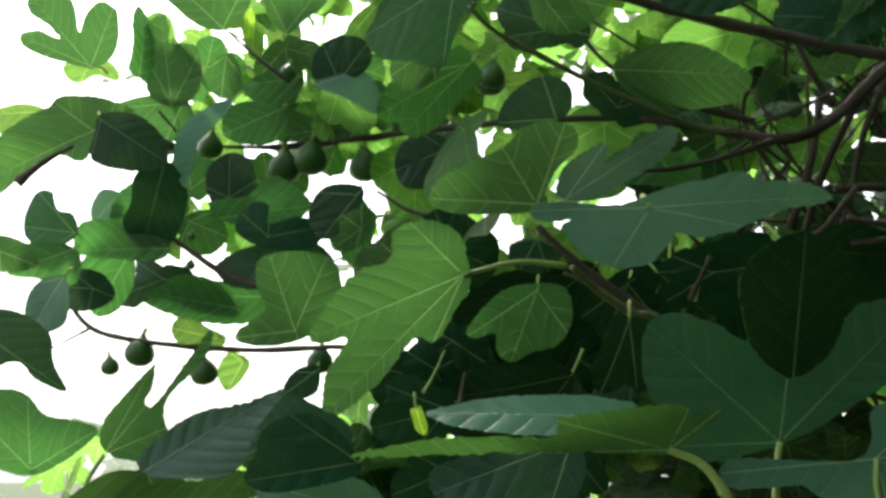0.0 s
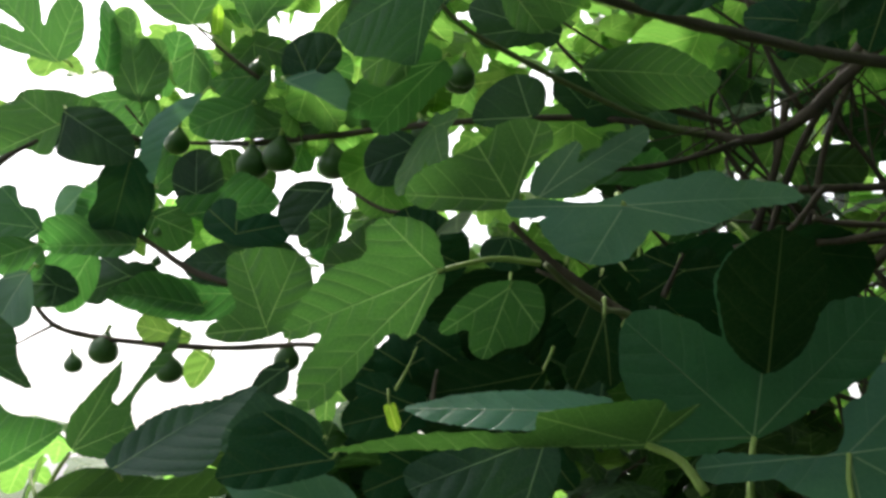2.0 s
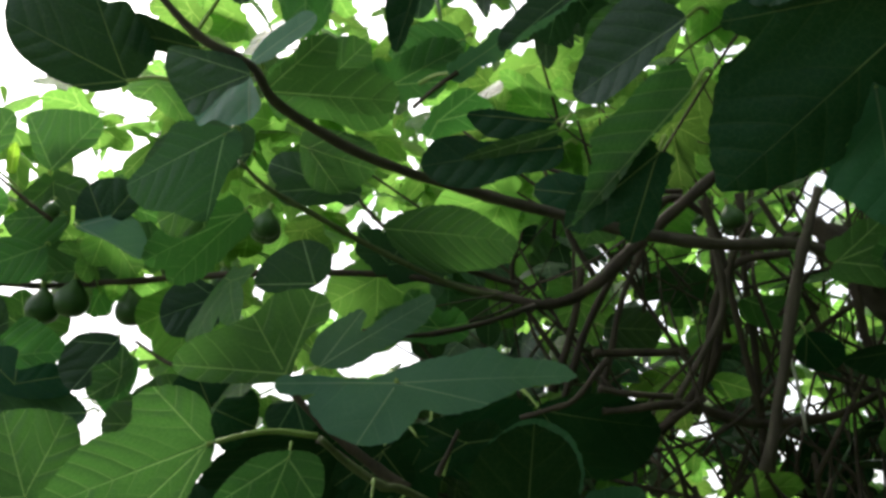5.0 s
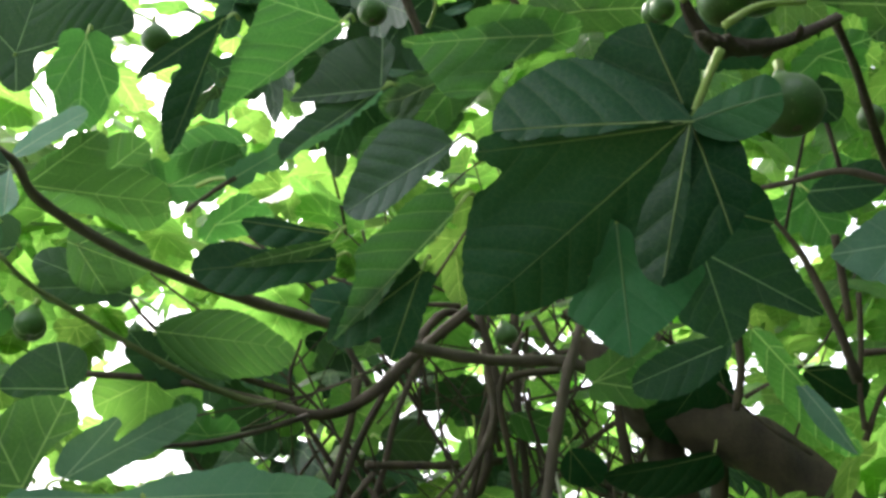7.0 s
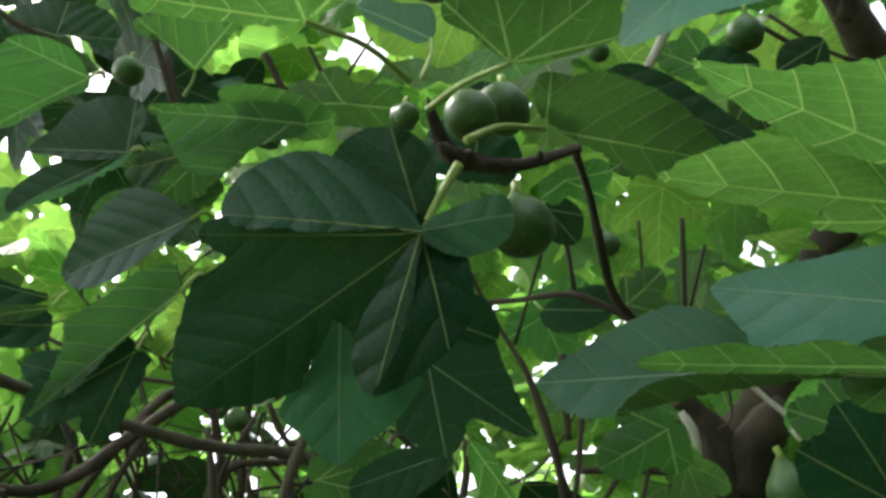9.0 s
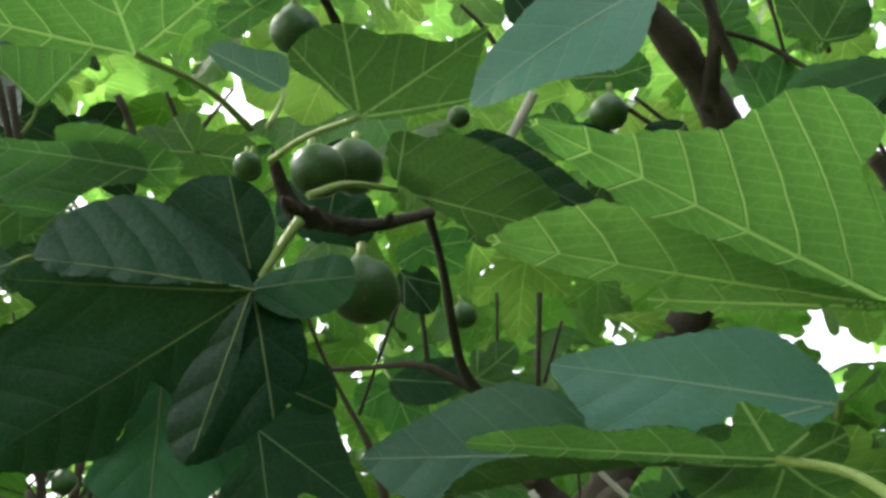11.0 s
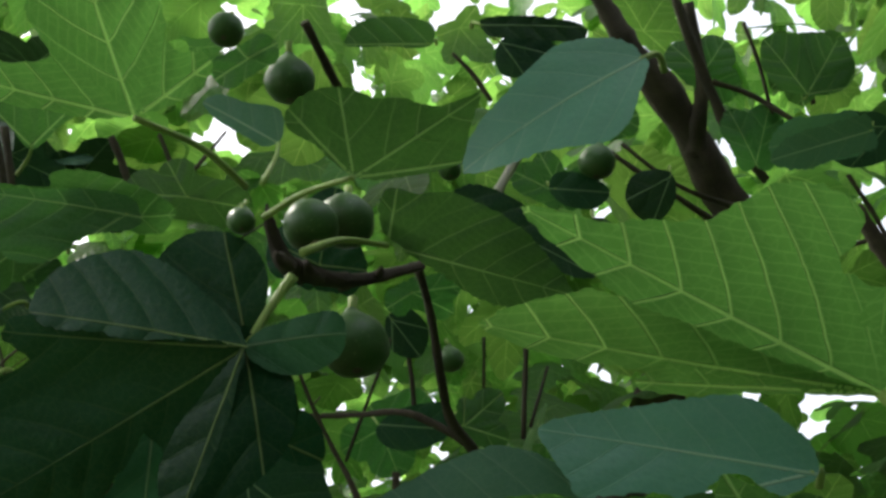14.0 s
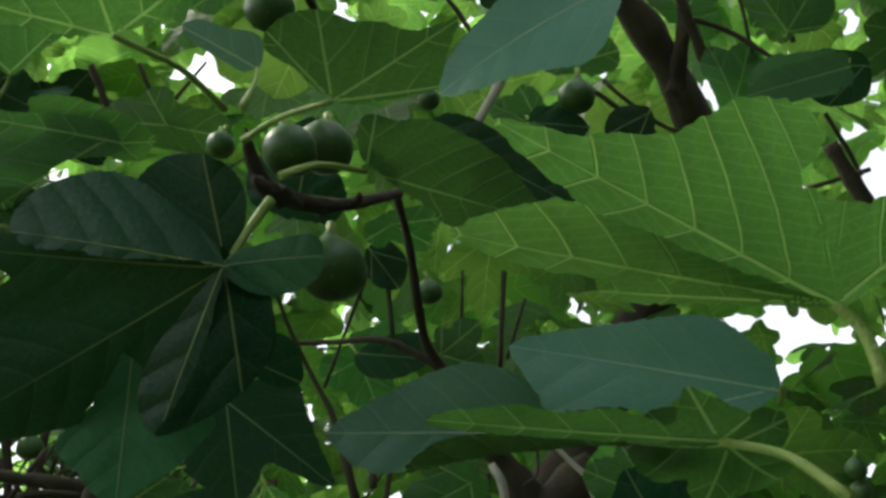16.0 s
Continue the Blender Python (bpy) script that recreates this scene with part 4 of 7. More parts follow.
leaf((0.841, 0.734, 2.299), (0.737, -0.656, 0.162), (-0.527, -0.708, -0.469), [(0, 0.058, 0.018), (-33, 0.054, 0.016), (-156, 0.032, 0.017)], LEAF_UNDER, wave=0.035)
leaf((0.724, 1.073, 2.025), (0.710, -0.671, 0.213), (-0.527, -0.708, -0.469), [(-0, 0.096, 0.029), (21, 0.066, 0.020), (-30, 0.082, 0.025)], LEAF_UNDER)
leaf((0.856, 0.647, 1.986), (-0.844, 0.373, 0.386), (-0.527, -0.708, -0.469), [(-0, 0.052, 0.017), (54, 0.073, 0.024), (128, 0.044, 0.019)], LEAF_UNDER, wave=0.035)
leaf((0.857, 0.611, 2.292), (-0.427, 0.804, -0.415), (-0.605, -0.595, -0.530), [(0, 0.055, 0.021), (-66, 0.042, 0.016), (111, 0.058, 0.032)], LEAF_UNDER, wave=0.035)
leaf((0.985, 0.547, 2.502), (-0.718, 0.695, 0.040), (-0.605, -0.595, -0.530), [(0, 0.053, 0.018), (-56, 0.048, 0.016), (-162, 0.042, 0.023)], LEAF_UNDER)
leaf((1.158, 0.373, 2.594), (-0.796, 0.440, 0.415), (-0.605, -0.595, -0.530), [(0, 0.046, 0.025), (78, 0.044, 0.017), (-153, 0.069, 0.036), (131, 0.057, 0.021)], LEAF_UNDER)
leaf((1.225, 0.532, 2.717), (-0.724, 0.134, 0.677), (-0.605, -0.595, -0.530), [(-0, 0.062, 0.027), (-75, 0.068, 0.030), (-153, 0.060, 0.027)], LEAF_UNDER)
leaf((1.159, 0.330, 2.453), (-0.652, 0.752, -0.099), (-0.605, -0.595, -0.530), [(0, 0.096, 0.029), (-9, 0.051, 0.015)], LEAF_SKY_SHEEN, wave=0.035)
leaf((0.804, 0.495, 2.482), (-0.552, 0.793, -0.260), (-0.605, -0.595, -0.530), [(-0, 0.050, 0.015), (-39, 0.037, 0.011), (106, 0.029, 0.016)], LEAF_UNDER, wave=0.035)
leaf((0.512, 0.585, 2.338), (-0.407, 0.803, -0.436), (-0.605, -0.595, -0.530), [(0, 0.034, 0.016), (-79, 0.013, 0.006), (177, 0.028, 0.015)], LEAF_UNDER, wave=0.035)

# leaves that hang nearest to the walk
leaf((-0.625, 1.790, 2.313), (-0.911, -0.011, 0.413), (-0.016, -0.998, -0.063), [(0, 0.140, 0.000), (-24, 0.175, 0.000), (-83, 0.112, 0.000)], LEAF_UNDER, margin=[(117, 0.004), (16, 0.043), (12, 0.085), (7, 0.128), (0, 0.148), (-10, 0.123), (-17, 0.081), (-19, 0.117), (-17, 0.158), (-23, 0.185), (-36, 0.184), (-47, 0.130), (-46, 0.083), (-45, 0.067), (-56, 0.095), (-70, 0.122), (-84, 0.117), (-98, 0.087), (-124, 0.050), (-145, 0.023)], droop=0.05, fold=0.1, wave=0.02)
leaf((-0.466, 1.748, 2.224), (-0.165, -0.060, 0.984), (0.000, -0.998, -0.061), [(0, 0.169, 0.000), (-33, 0.102, 0.000), (19, 0.113, 0.000)], LEAF_UNDER, margin=[(32, 0.078), (17, 0.128), (8, 0.158), (-1, 0.171), (-5, 0.145), (-5, 0.115), (-27, 0.115), (-45, 0.084), (-71, 0.049), (-111, 0.010), (60, 0.037)], droop=0.05, fold=0.1, wave=0.02)
leaf((0.021, 1.089, 1.805), (-0.705, 0.100, -0.702), (-0.072, -0.995, -0.069), [(0, 0.196, 0.000), (-23, 0.173, 0.000), (-90, 0.075, 0.000), (21, 0.070, 0.000)], LEAF_UNDER, margin=[(-152, 0.015), (-131, 0.041), (-111, 0.061), (-91, 0.078), (-78, 0.086), (-58, 0.078), (-47, 0.112), (-34, 0.142), (-23, 0.175), (-19, 0.160), (-17, 0.138), (-9, 0.177), (-1, 0.200), (2, 0.195), (6, 0.153), (7, 0.111), (8, 0.081), (22, 0.075), (30, 0.042), (78, 0.014)], stalk=(0.131, 1.109, 1.818), droop=0.05, fold=0.1, wave=0.02)
leaf((-0.180, 1.292, 1.774), (-0.338, -0.058, 0.939), (0.000, -0.998, -0.061), [(0, 0.096, 0.000), (-42, 0.092, 0.000), (77, 0.070, 0.000)], LEAF_UNDER, margin=[(-92, 0.056), (-63, 0.081), (-47, 0.098), (-26, 0.098), (-6, 0.099), (9, 0.099), (23, 0.070), (37, 0.044), (70, 0.070), (78, 0.074), (91, 0.052), (156, 0.014)], droop=0.05, fold=0.1, wave=0.02)
leaf((0.092, 1.018, 1.862), (-0.998, -0.004, 0.065), (0.000, -0.998, -0.061), [(0, 0.105, 0.000), (-106, 0.085, 0.000), (-56, 0.066, 0.000)], LEAF_UNDER, margin=[(1, 0.106), (-11, 0.100), (-28, 0.078), (-59, 0.066), (-77, 0.079), (-100, 0.088), (-114, 0.086), (-122, 0.070), (-117, 0.044), (-120, 0.018), (125, 0.005), (14, 0.056), (8, 0.089)], droop=0.05, fold=0.1, wave=0.02)
leaf((0.193, 0.970, 1.846), (0.981, 0.147, 0.126), (0.101, -0.944, 0.315), [(0, 0.191, 0.000), (-18, 0.081, 0.000), (-131, 0.072, 0.000), (175, 0.111, 0.000)], LEAF_SKY_SHEEN, margin=[(45, 0.027), (24, 0.064), (17, 0.112), (12, 0.118), (8, 0.149), (5, 0.181), (0, 0.193), (-3, 0.163), (-5, 0.133), (-21, 0.086), (-43, 0.054), (-60, 0.034), (-78, 0.040), (-103, 0.058), (-126, 0.073), (-150, 0.085), (-167, 0.088), (-175, 0.085), (-174, 0.051), (180, 0.112), (172, 0.111), (169, 0.070), (166, 0.027)], stalk=(0.194, 0.997, 1.863), droop=0.05, fold=0.05, wave=0.02)
leaf((0.131, 1.114, 1.891), (0.793, 0.204, 0.574), (0.101, -0.973, 0.206), [(0, 0.164, 0.000), (19, 0.085, 0.000)], LEAF_SKY_SHEEN, margin=[(108, 0.011), (63, 0.028), (46, 0.045), (20, 0.089), (15, 0.086), (8, 0.066), (6, 0.119), (2, 0.170), (-3, 0.164), (-9, 0.133), (-16, 0.075), (-39, 0.025)], droop=0.05, fold=0.1, wave=0.02)
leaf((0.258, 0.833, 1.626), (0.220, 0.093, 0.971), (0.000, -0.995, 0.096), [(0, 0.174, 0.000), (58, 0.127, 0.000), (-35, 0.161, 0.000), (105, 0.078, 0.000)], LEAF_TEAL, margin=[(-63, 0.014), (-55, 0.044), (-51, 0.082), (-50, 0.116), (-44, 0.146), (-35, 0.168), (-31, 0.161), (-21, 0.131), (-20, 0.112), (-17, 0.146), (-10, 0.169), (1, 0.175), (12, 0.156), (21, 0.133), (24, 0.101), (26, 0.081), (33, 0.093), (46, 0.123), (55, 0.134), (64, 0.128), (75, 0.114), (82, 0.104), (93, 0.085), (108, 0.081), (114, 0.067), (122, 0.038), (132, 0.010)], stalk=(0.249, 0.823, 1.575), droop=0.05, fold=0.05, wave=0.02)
leaf((0.319, 0.802, 1.613), (0.750, 0.079, 0.657), (-0.071, -0.977, 0.199), [(0, 0.128, 0.000), (-34, 0.128, 0.000), (-73, 0.071, 0.000), (-127, 0.055, 0.000), (143, 0.111, 0.000)], LEAF_SKY_SHEEN, margin=[(57, 0.014), (48, 0.034), (26, 0.052), (24, 0.069), (17, 0.089), (7, 0.120), (-4, 0.145), (-20, 0.144), (-34, 0.136), (-48, 0.117), (-66, 0.098), (-93, 0.073), (-124, 0.059), (-156, 0.044), (165, 0.055), (159, 0.056), (148, 0.111), (141, 0.113), (138, 0.106), (139, 0.047), (136, 0.013)], stalk=(0.318, 0.793, 1.562), droop=0.05, fold=0.1, wave=0.02)
leaf((0.143, 0.829, 1.645), (-0.999, -0.044, 0.025), (0.050, -0.753, 0.656), [(0, 0.155, 0.000)], LEAF_SKY_SHEEN, margin=[(0, 0.156), (-5, 0.128), (-11, 0.098), (-25, 0.053), (-45, 0.030), (-117, 0.014), (146, 0.007), (57, 0.016), (22, 0.056), (11, 0.101), (5, 0.137)], droop=0.02, fold=0, wave=0.01)
leaf((0.169, 0.814, 1.620), (-0.999, 0.028, -0.031), (0.000, -0.737, -0.676), [(0, 0.237, 0.000), (-107, 0.041, 0.000), (-20, 0.079, 0.000), (-134, 0.053, 0.000)], LEAF_INNER_SHADE, margin=[(0, 0.240), (-3, 0.205), (-6, 0.163), (-12, 0.086), (-20, 0.090), (-41, 0.060), (-105, 0.042), (-117, 0.035), (-135, 0.054), (-143, 0.027), (-172, 0.006), (124, 0.004), (0, 0.078), (0, 0.163)], stalk=(0.209, 0.801, 1.584), droop=0.02, fold=0, wave=0.01)
leaf((0.107, 1.203, 1.808), (-0.353, 0.057, -0.934), (0.000, -0.998, -0.061), [(0, 0.084, 0.000), (56, 0.059, 0.000), (-36, 0.089, 0.000)], LEAF_UNDER, margin=[(116, 0.032), (69, 0.053), (40, 0.066), (15, 0.071), (1, 0.087), (-13, 0.083), (-24, 0.068), (-32, 0.090), (-38, 0.094), (-54, 0.060), (-78, 0.029)], droop=0.05, fold=0.1, wave=0.02)
leaf((-0.331, 1.225, 1.608), (0.844, -0.094, 0.528), (-0.303, -0.896, 0.325), [(0, 0.177, 0.000)], LEAF_BLUISH, margin=[(121, 0.016), (41, 0.039), (20, 0.080), (4, 0.129), (0, 0.178), (-8, 0.149), (-16, 0.131), (-28, 0.125), (-39, 0.105), (-47, 0.054), (-80, 0.012)], droop=0.05, fold=0.3, wave=0.02)
leaf((-0.088, 1.142, 1.615), (-0.987, 0.010, -0.163), (0.000, -0.998, -0.061), [(0, 0.113, 0.000), (-43, 0.083, 0.000)], LEAF_UPPER_SHADE, margin=[(-15, 0.110), (-26, 0.109), (-39, 0.093), (-52, 0.074), (-63, 0.046), (-75, 0.015), (104, 0.008), (20, 0.050), (7, 0.107), (-1, 0.122)], droop=0.05, fold=0.1, wave=0.02)
leaf((-0.443, 1.425, 1.629), (0.452, -0.055, 0.890), (0.000, -0.998, -0.061), [(0, 0.132, 0.000), (-12, 0.209, 0.000), (-40, 0.083, 0.000)], LEAF_UNDER, margin=[(54, 0.012), (30, 0.044), (12, 0.076), (1, 0.126), (0, 0.134), (-8, 0.102), (-9, 0.084), (-16, 0.083), (-15, 0.123), (-13, 0.159), (-12, 0.213), (-16, 0.196), (-19, 0.164), (-20, 0.113), (-29, 0.091), (-46, 0.086), (-66, 0.063), (-79, 0.027)], stalk=(-0.470, 1.417, 1.571), droop=0.05, fold=0.1, wave=0.02)
leaf((-0.087, 1.184, 1.564), (-0.964, 0.085, 0.254), (0.000, -0.949, 0.316), [(0, 0.122, 0.000)], LEAF_SKY_SHEEN, margin=[(0, 0.123), (-12, 0.099), (-28, 0.062), (-72, 0.034), (-143, 0.026), (108, 0.009), (13, 0.085), (8, 0.112)], droop=0.05, fold=0.1, wave=0.02)
leaf((0.114, 0.967, 1.631), (-0.332, -0.165, -0.929), (-0.071, -0.977, 0.199), [(0, 0.081, 0.000), (-51, 0.122, 0.000)], LEAF_BLUISH, margin=[(74, 0.009), (42, 0.030), (13, 0.062), (-8, 0.091), (-31, 0.117), (-48, 0.130), (-59, 0.130), (-64, 0.101), (-64, 0.040)], droop=0.05, fold=0.1, wave=0.02)
leaf((0.044, 1.027, 2.189), (-0.672, 0.199, -0.713), (-0.524, -0.808, 0.269), [(0, 0.080, 0.000), (53, 0.071, 0.000)], LEAF_SKY_SHEEN, margin=[(-86, 0.005), (-89, 0.053), (-84, 0.100), (-78, 0.136), (-67, 0.120), (-38, 0.081), (-12, 0.076), (4, 0.080), (16, 0.069), (39, 0.075), (55, 0.072), (67, 0.063), (65, 0.025)], droop=0.05, fold=0.25, wave=0.02)
leaf((0.046, 1.023, 2.195), (0.668, 0.035, 0.744), (-0.374, -0.848, 0.375), [(0, 0.094, 0.000)], LEAF_SKY_SHEEN, margin=[(-167, 0.002), (28, 0.038), (16, 0.069), (10, 0.098), (-1, 0.095), (-14, 0.072), (-26, 0.042), (-64, 0.016)], droop=0.05, fold=0.1, wave=0.02)
leaf((0.062, 1.077, 2.191), (0.960, -0.247, -0.135), (-0.279, -0.777, -0.564), [(0, 0.146, 0.000), (44, 0.094, 0.000)], LEAF_UNDER, margin=[(134, 0.005), (76, 0.020), (56, 0.049), (55, 0.073), (44, 0.096), (37, 0.099), (21, 0.086), (18, 0.109), (10, 0.140), (2, 0.149), (-5, 0.142), (-10, 0.103), (-4, 0.052), (-13, 0.016)], droop=0.05, fold=0.2, wave=0.02)
leaf((0.022, 1.309, 2.499), (-0.699, 0.044, 0.714), (-0.314, -0.916, -0.251), [(0, 0.085, 0.000), (-58, 0.117, 0.000), (-115, 0.155, 0.000), (140, 0.048, 0.000)], LEAF_BLUISH, margin=[(4, 0.085), (-14, 0.104), (-46, 0.122), (-77, 0.125), (-108, 0.163), (-120, 0.156), (-123, 0.103), (-125, 0.048), (-143, 0.029), (168, 0.047), (136, 0.054), (102, 0.043), (68, 0.052), (22, 0.041)], stalk=(-0.037, 1.385, 2.429), droop=0.05, fold=0.1, wave=0.02)
leaf((0.237, 0.962, 2.362), (-0.727, 0.402, -0.557), (-0.314, -0.916, -0.251), [(0, 0.110, 0.000), (34, 0.157, 0.000)], LEAF_UPPER_SHADE, margin=[(-164, 0.008), (38, 0.027), (38, 0.060), (39, 0.092), (37, 0.139), (34, 0.158), (25, 0.130), (18, 0.101), (14, 0.068), (3, 0.097), (0, 0.111), (-7, 0.089), (-12, 0.062), (-23, 0.027)], droop=0.05, fold=0.1, wave=0.02)
leaf((0.347, 0.881, 2.329), (-0.703, 0.402, -0.587), (-0.314, -0.916, -0.251), [(0, 0.158, 0.000), (-57, 0.083, 0.000)], LEAF_UNDER, margin=[(62, 0.009), (8, 0.045), (6, 0.085), (1, 0.117), (0, 0.160), (-10, 0.132), (-22, 0.112), (-36, 0.093), (-59, 0.084), (-88, 0.038)], droop=0.05, fold=0.2, wave=0.02)
leaf((0.423, 0.782, 2.142), (-0.610, 0.744, -0.273), (-0.735, -0.660, -0.156), [(0, 0.125, 0.000)], LEAF_BLUISH, margin=[(179, 0.003), (-76, 0.022), (-54, 0.062), (-34, 0.081), (-16, 0.103), (-2, 0.127), (4, 0.122), (12, 0.107), (19, 0.071), (28, 0.022)], droop=0.05, fold=0.3, wave=0.02)
leaf((0.413, 0.758, 2.060), (-0.518, 0.633, -0.575), (-0.559, -0.759, -0.333), [(0, 0.157, 0.000)], LEAF_UNDER, margin=[(-141, 0.004), (-118, 0.024), (-68, 0.037), (-34, 0.064), (-25, 0.094), (-15, 0.104), (-6, 0.126), (0, 0.159), (1, 0.139), (4, 0.115), (2, 0.071), (4, 0.042), (13, 0.013)], droop=0.05, fold=0.2, wave=0.02)
leaf((0.443, 0.754, 2.225), (-0.325, 0.852, -0.409), (-0.400, -0.516, -0.757), [(0, 0.148, 0.000), (146, 0.098, 0.000), (-62, 0.072, 0.000)], LEAF_UNDER, margin=[(143, 0.097), (149, 0.102), (159, 0.088), (170, 0.073), (-167, 0.057), (-134, 0.045), (-123, 0.039), (-124, 0.031), (-82, 0.045), (-64, 0.073), (-58, 0.073), (-58, 0.053), (-49, 0.027), (-11, 0.064), (-5, 0.111), (0, 0.150), (4, 0.124), (14, 0.086), (26, 0.035), (83, 0.015), (136, 0.040), (134, 0.071), (136, 0.089)], droop=0.05, fold=0.1, wave=0.02)
leaf((0.448, 0.863, 2.373), (-0.843, 0.097, 0.529), (-0.468, -0.617, -0.633), [(0, 0.071, 0.000), (-90, 0.062, 0.000)], LEAF_UNDER, margin=[(128, 0.003), (2, 0.033), (9, 0.071), (3, 0.079), (-26, 0.060), (-91, 0.070), (-98, 0.065), (-99, 0.036)], stalk=(0.452, 0.898, 2.359), droop=0.05, fold=0.1, wave=0.02)
leaf((0.431, 0.999, 2.336), (-0.757, 0.639, 0.133), (-0.648, -0.711, -0.273), [(0, 0.116, 0.000), (-92, 0.056, 0.000)], LEAF_BLUISH, margin=[(1, 0.119), (-17, 0.091), (-35, 0.086), (-68, 0.070), (-98, 0.060), (-113, 0.047), (-121, 0.016), (51, 0.004), (14, 0.049), (5, 0.089)], droop=0.05, fold=0.25, wave=0.02)
leaf((0.756, 0.850, 2.003), (-0.874, 0.324, -0.362), (-0.317, -0.945, -0.081), [(0, 0.111, 0.000)], LEAF_BLUISH, margin=[(-4, 0.109), (-18, 0.064), (-61, 0.007), (75, 0.009), (33, 0.049), (18, 0.091), (5, 0.115)], droop=0.05, fold=0.1, wave=0.02)
leaf((0.471, 0.494, 2.010), (-0.434, 0.788, -0.436), (-0.400, -0.602, -0.691), [(0, 0.212, -0.010), (37, 0.115, 0.010), (-35, 0.145, -0.020)], LEAF_UPPER_SHADE, margin=[(165, 0.012), (134, 0.021), (114, 0.033), (98, 0.049), (84, 0.066), (68, 0.081), (50, 0.101), (37, 0.117), (28, 0.103), (20, 0.087), (9, 0.085), (13, 0.101), (14, 0.119), (16, 0.142), (13, 0.159), (10, 0.175), (5, 0.194), (0, 0.212), (-4, 0.207), (-10, 0.193), (-18, 0.172), (-23, 0.159), (-28, 0.133), (-34, 0.149), (-38, 0.146), (-41, 0.119), (-44, 0.090), (-56, 0.056), (-81, 0.023), (-119, 0.012)], stalk=(0.490, 0.475, 2.060), droop=0.05, fold=-0.3, wave=0.02)
leaf((0.473, 0.496, 2.013), (-0.356, -0.060, 0.933), (-0.608, -0.743, -0.280), [(0, 0.077, 0.000)], LEAF_UPPER_SHADE, margin=[(-141, 0.003), (51, 0.013), (54, 0.042), (47, 0.070), (33, 0.081), (17, 0.085), (2, 0.079), (-14, 0.066), (-26, 0.049), (-36, 0.028), (-48, 0.011)], droop=0.05, fold=-0.15, wave=0.02, bare=True)
# right lobe of the dark leaf, painted lighter for the sheen on it
leaf((0.463, 0.481, 2.003), (0.881, -0.286, 0.377), (-0.321, -0.947, 0.032), [(0, 0.071, 0.000)], LEAF_TEAL, margin=[(-140, 0.003), (43, 0.011), (24, 0.030), (17, 0.056), (13, 0.073), (7, 0.076), (-4, 0.071), (-16, 0.061), (-29, 0.047), (-47, 0.032), (-70, 0.017)], droop=0.1, fold=-0.1, wave=0.02, bare=True)
leaf((0.465, 0.485, 2.004), (0.254, 0.002, -0.967), (-0.451, -0.884, -0.121), [(0, 0.068, 0.000)], LEAF_UPPER_SHADE, margin=[(-149, 0.001), (41, 0.016), (52, 0.032), (33, 0.046), (18, 0.062), (2, 0.076), (-16, 0.094), (-29, 0.110), (-26, 0.088), (-23, 0.064), (-22, 0.034)], droop=0.05, fold=-0.15, wave=0.02, bare=True)
leaf((0.458, 0.476, 1.999), (-0.720, 0.658, 0.223), (-0.693, -0.699, -0.175), [(0, 0.140, 0.000)], LEAF_UPPER_SHADE, margin=[(173, 0.002), (0, 0.016), (5, 0.046), (6, 0.075), (4, 0.091), (4, 0.114), (3, 0.130), (-1, 0.142), (-7, 0.142), (-13, 0.137), (-19, 0.127), (-28, 0.108), (-33, 0.090), (-37, 0.068), (-41, 0.047), (-51, 0.022)], droop=0.12, fold=-0.12, wave=0.02, bare=True)
leaf((0.460, 0.480, 2.000), (-0.041, 0.469, -0.882), (-0.820, -0.520, -0.238), [(0, 0.103, 0.000)], LEAF_UPPER_SHADE, margin=[(121, 0.001), (12, 0.024), (10, 0.053), (6, 0.079), (-1, 0.106), (-10, 0.100), (-16, 0.087), (-21, 0.065), (-23, 0.039), (-27, 0.018)], droop=0.05, fold=-0.1, wave=0.02, bare=True)
leaf((0.471, 0.596, 1.983), (0.068, 0.109, -0.992), (-0.582, -0.803, -0.128), [(0, 0.098, 0.000)], LEAF_TEAL, margin=[(143, 0.031), (64, 0.034), (55, 0.071), (42, 0.075), (25, 0.081), (10, 0.088), (0, 0.099), (-8, 0.093), (-20, 0.081), (-33, 0.076), (-36, 0.062), (-34, 0.037), (-132, 0.029)], droop=0.02, fold=0.1, wave=0.01)
leaf((0.577, 0.639, 1.992), (0.743, -0.360, -0.564), (-0.537, -0.823, -0.183), [(0, 0.102, 0.000), (-45, 0.075, 0.000)], LEAF_BLUISH, margin=[(116, 0.009), (72, 0.030), (55, 0.055), (34, 0.060), (16, 0.074), (6, 0.092), (1, 0.103), (-3, 0.098), (-9, 0.075), (-19, 0.057), (-35, 0.071), (-49, 0.078), (-62, 0.067), (-81, 0.059), (-87, 0.032)], droop=0.05, fold=0.25, wave=0.02)
leaf((0.560, 0.607, 2.016), (0.821, -0.450, -0.351), (-0.559, -0.759, -0.333), [(0, 0.051, 0.000)], LEAF_UPPER_SHADE, margin=[(92, 0.007), (48, 0.037), (28, 0.047), (2, 0.054), (-9, 0.047), (-22, 0.026)], droop=0.05, fold=0.1, wave=0.02)
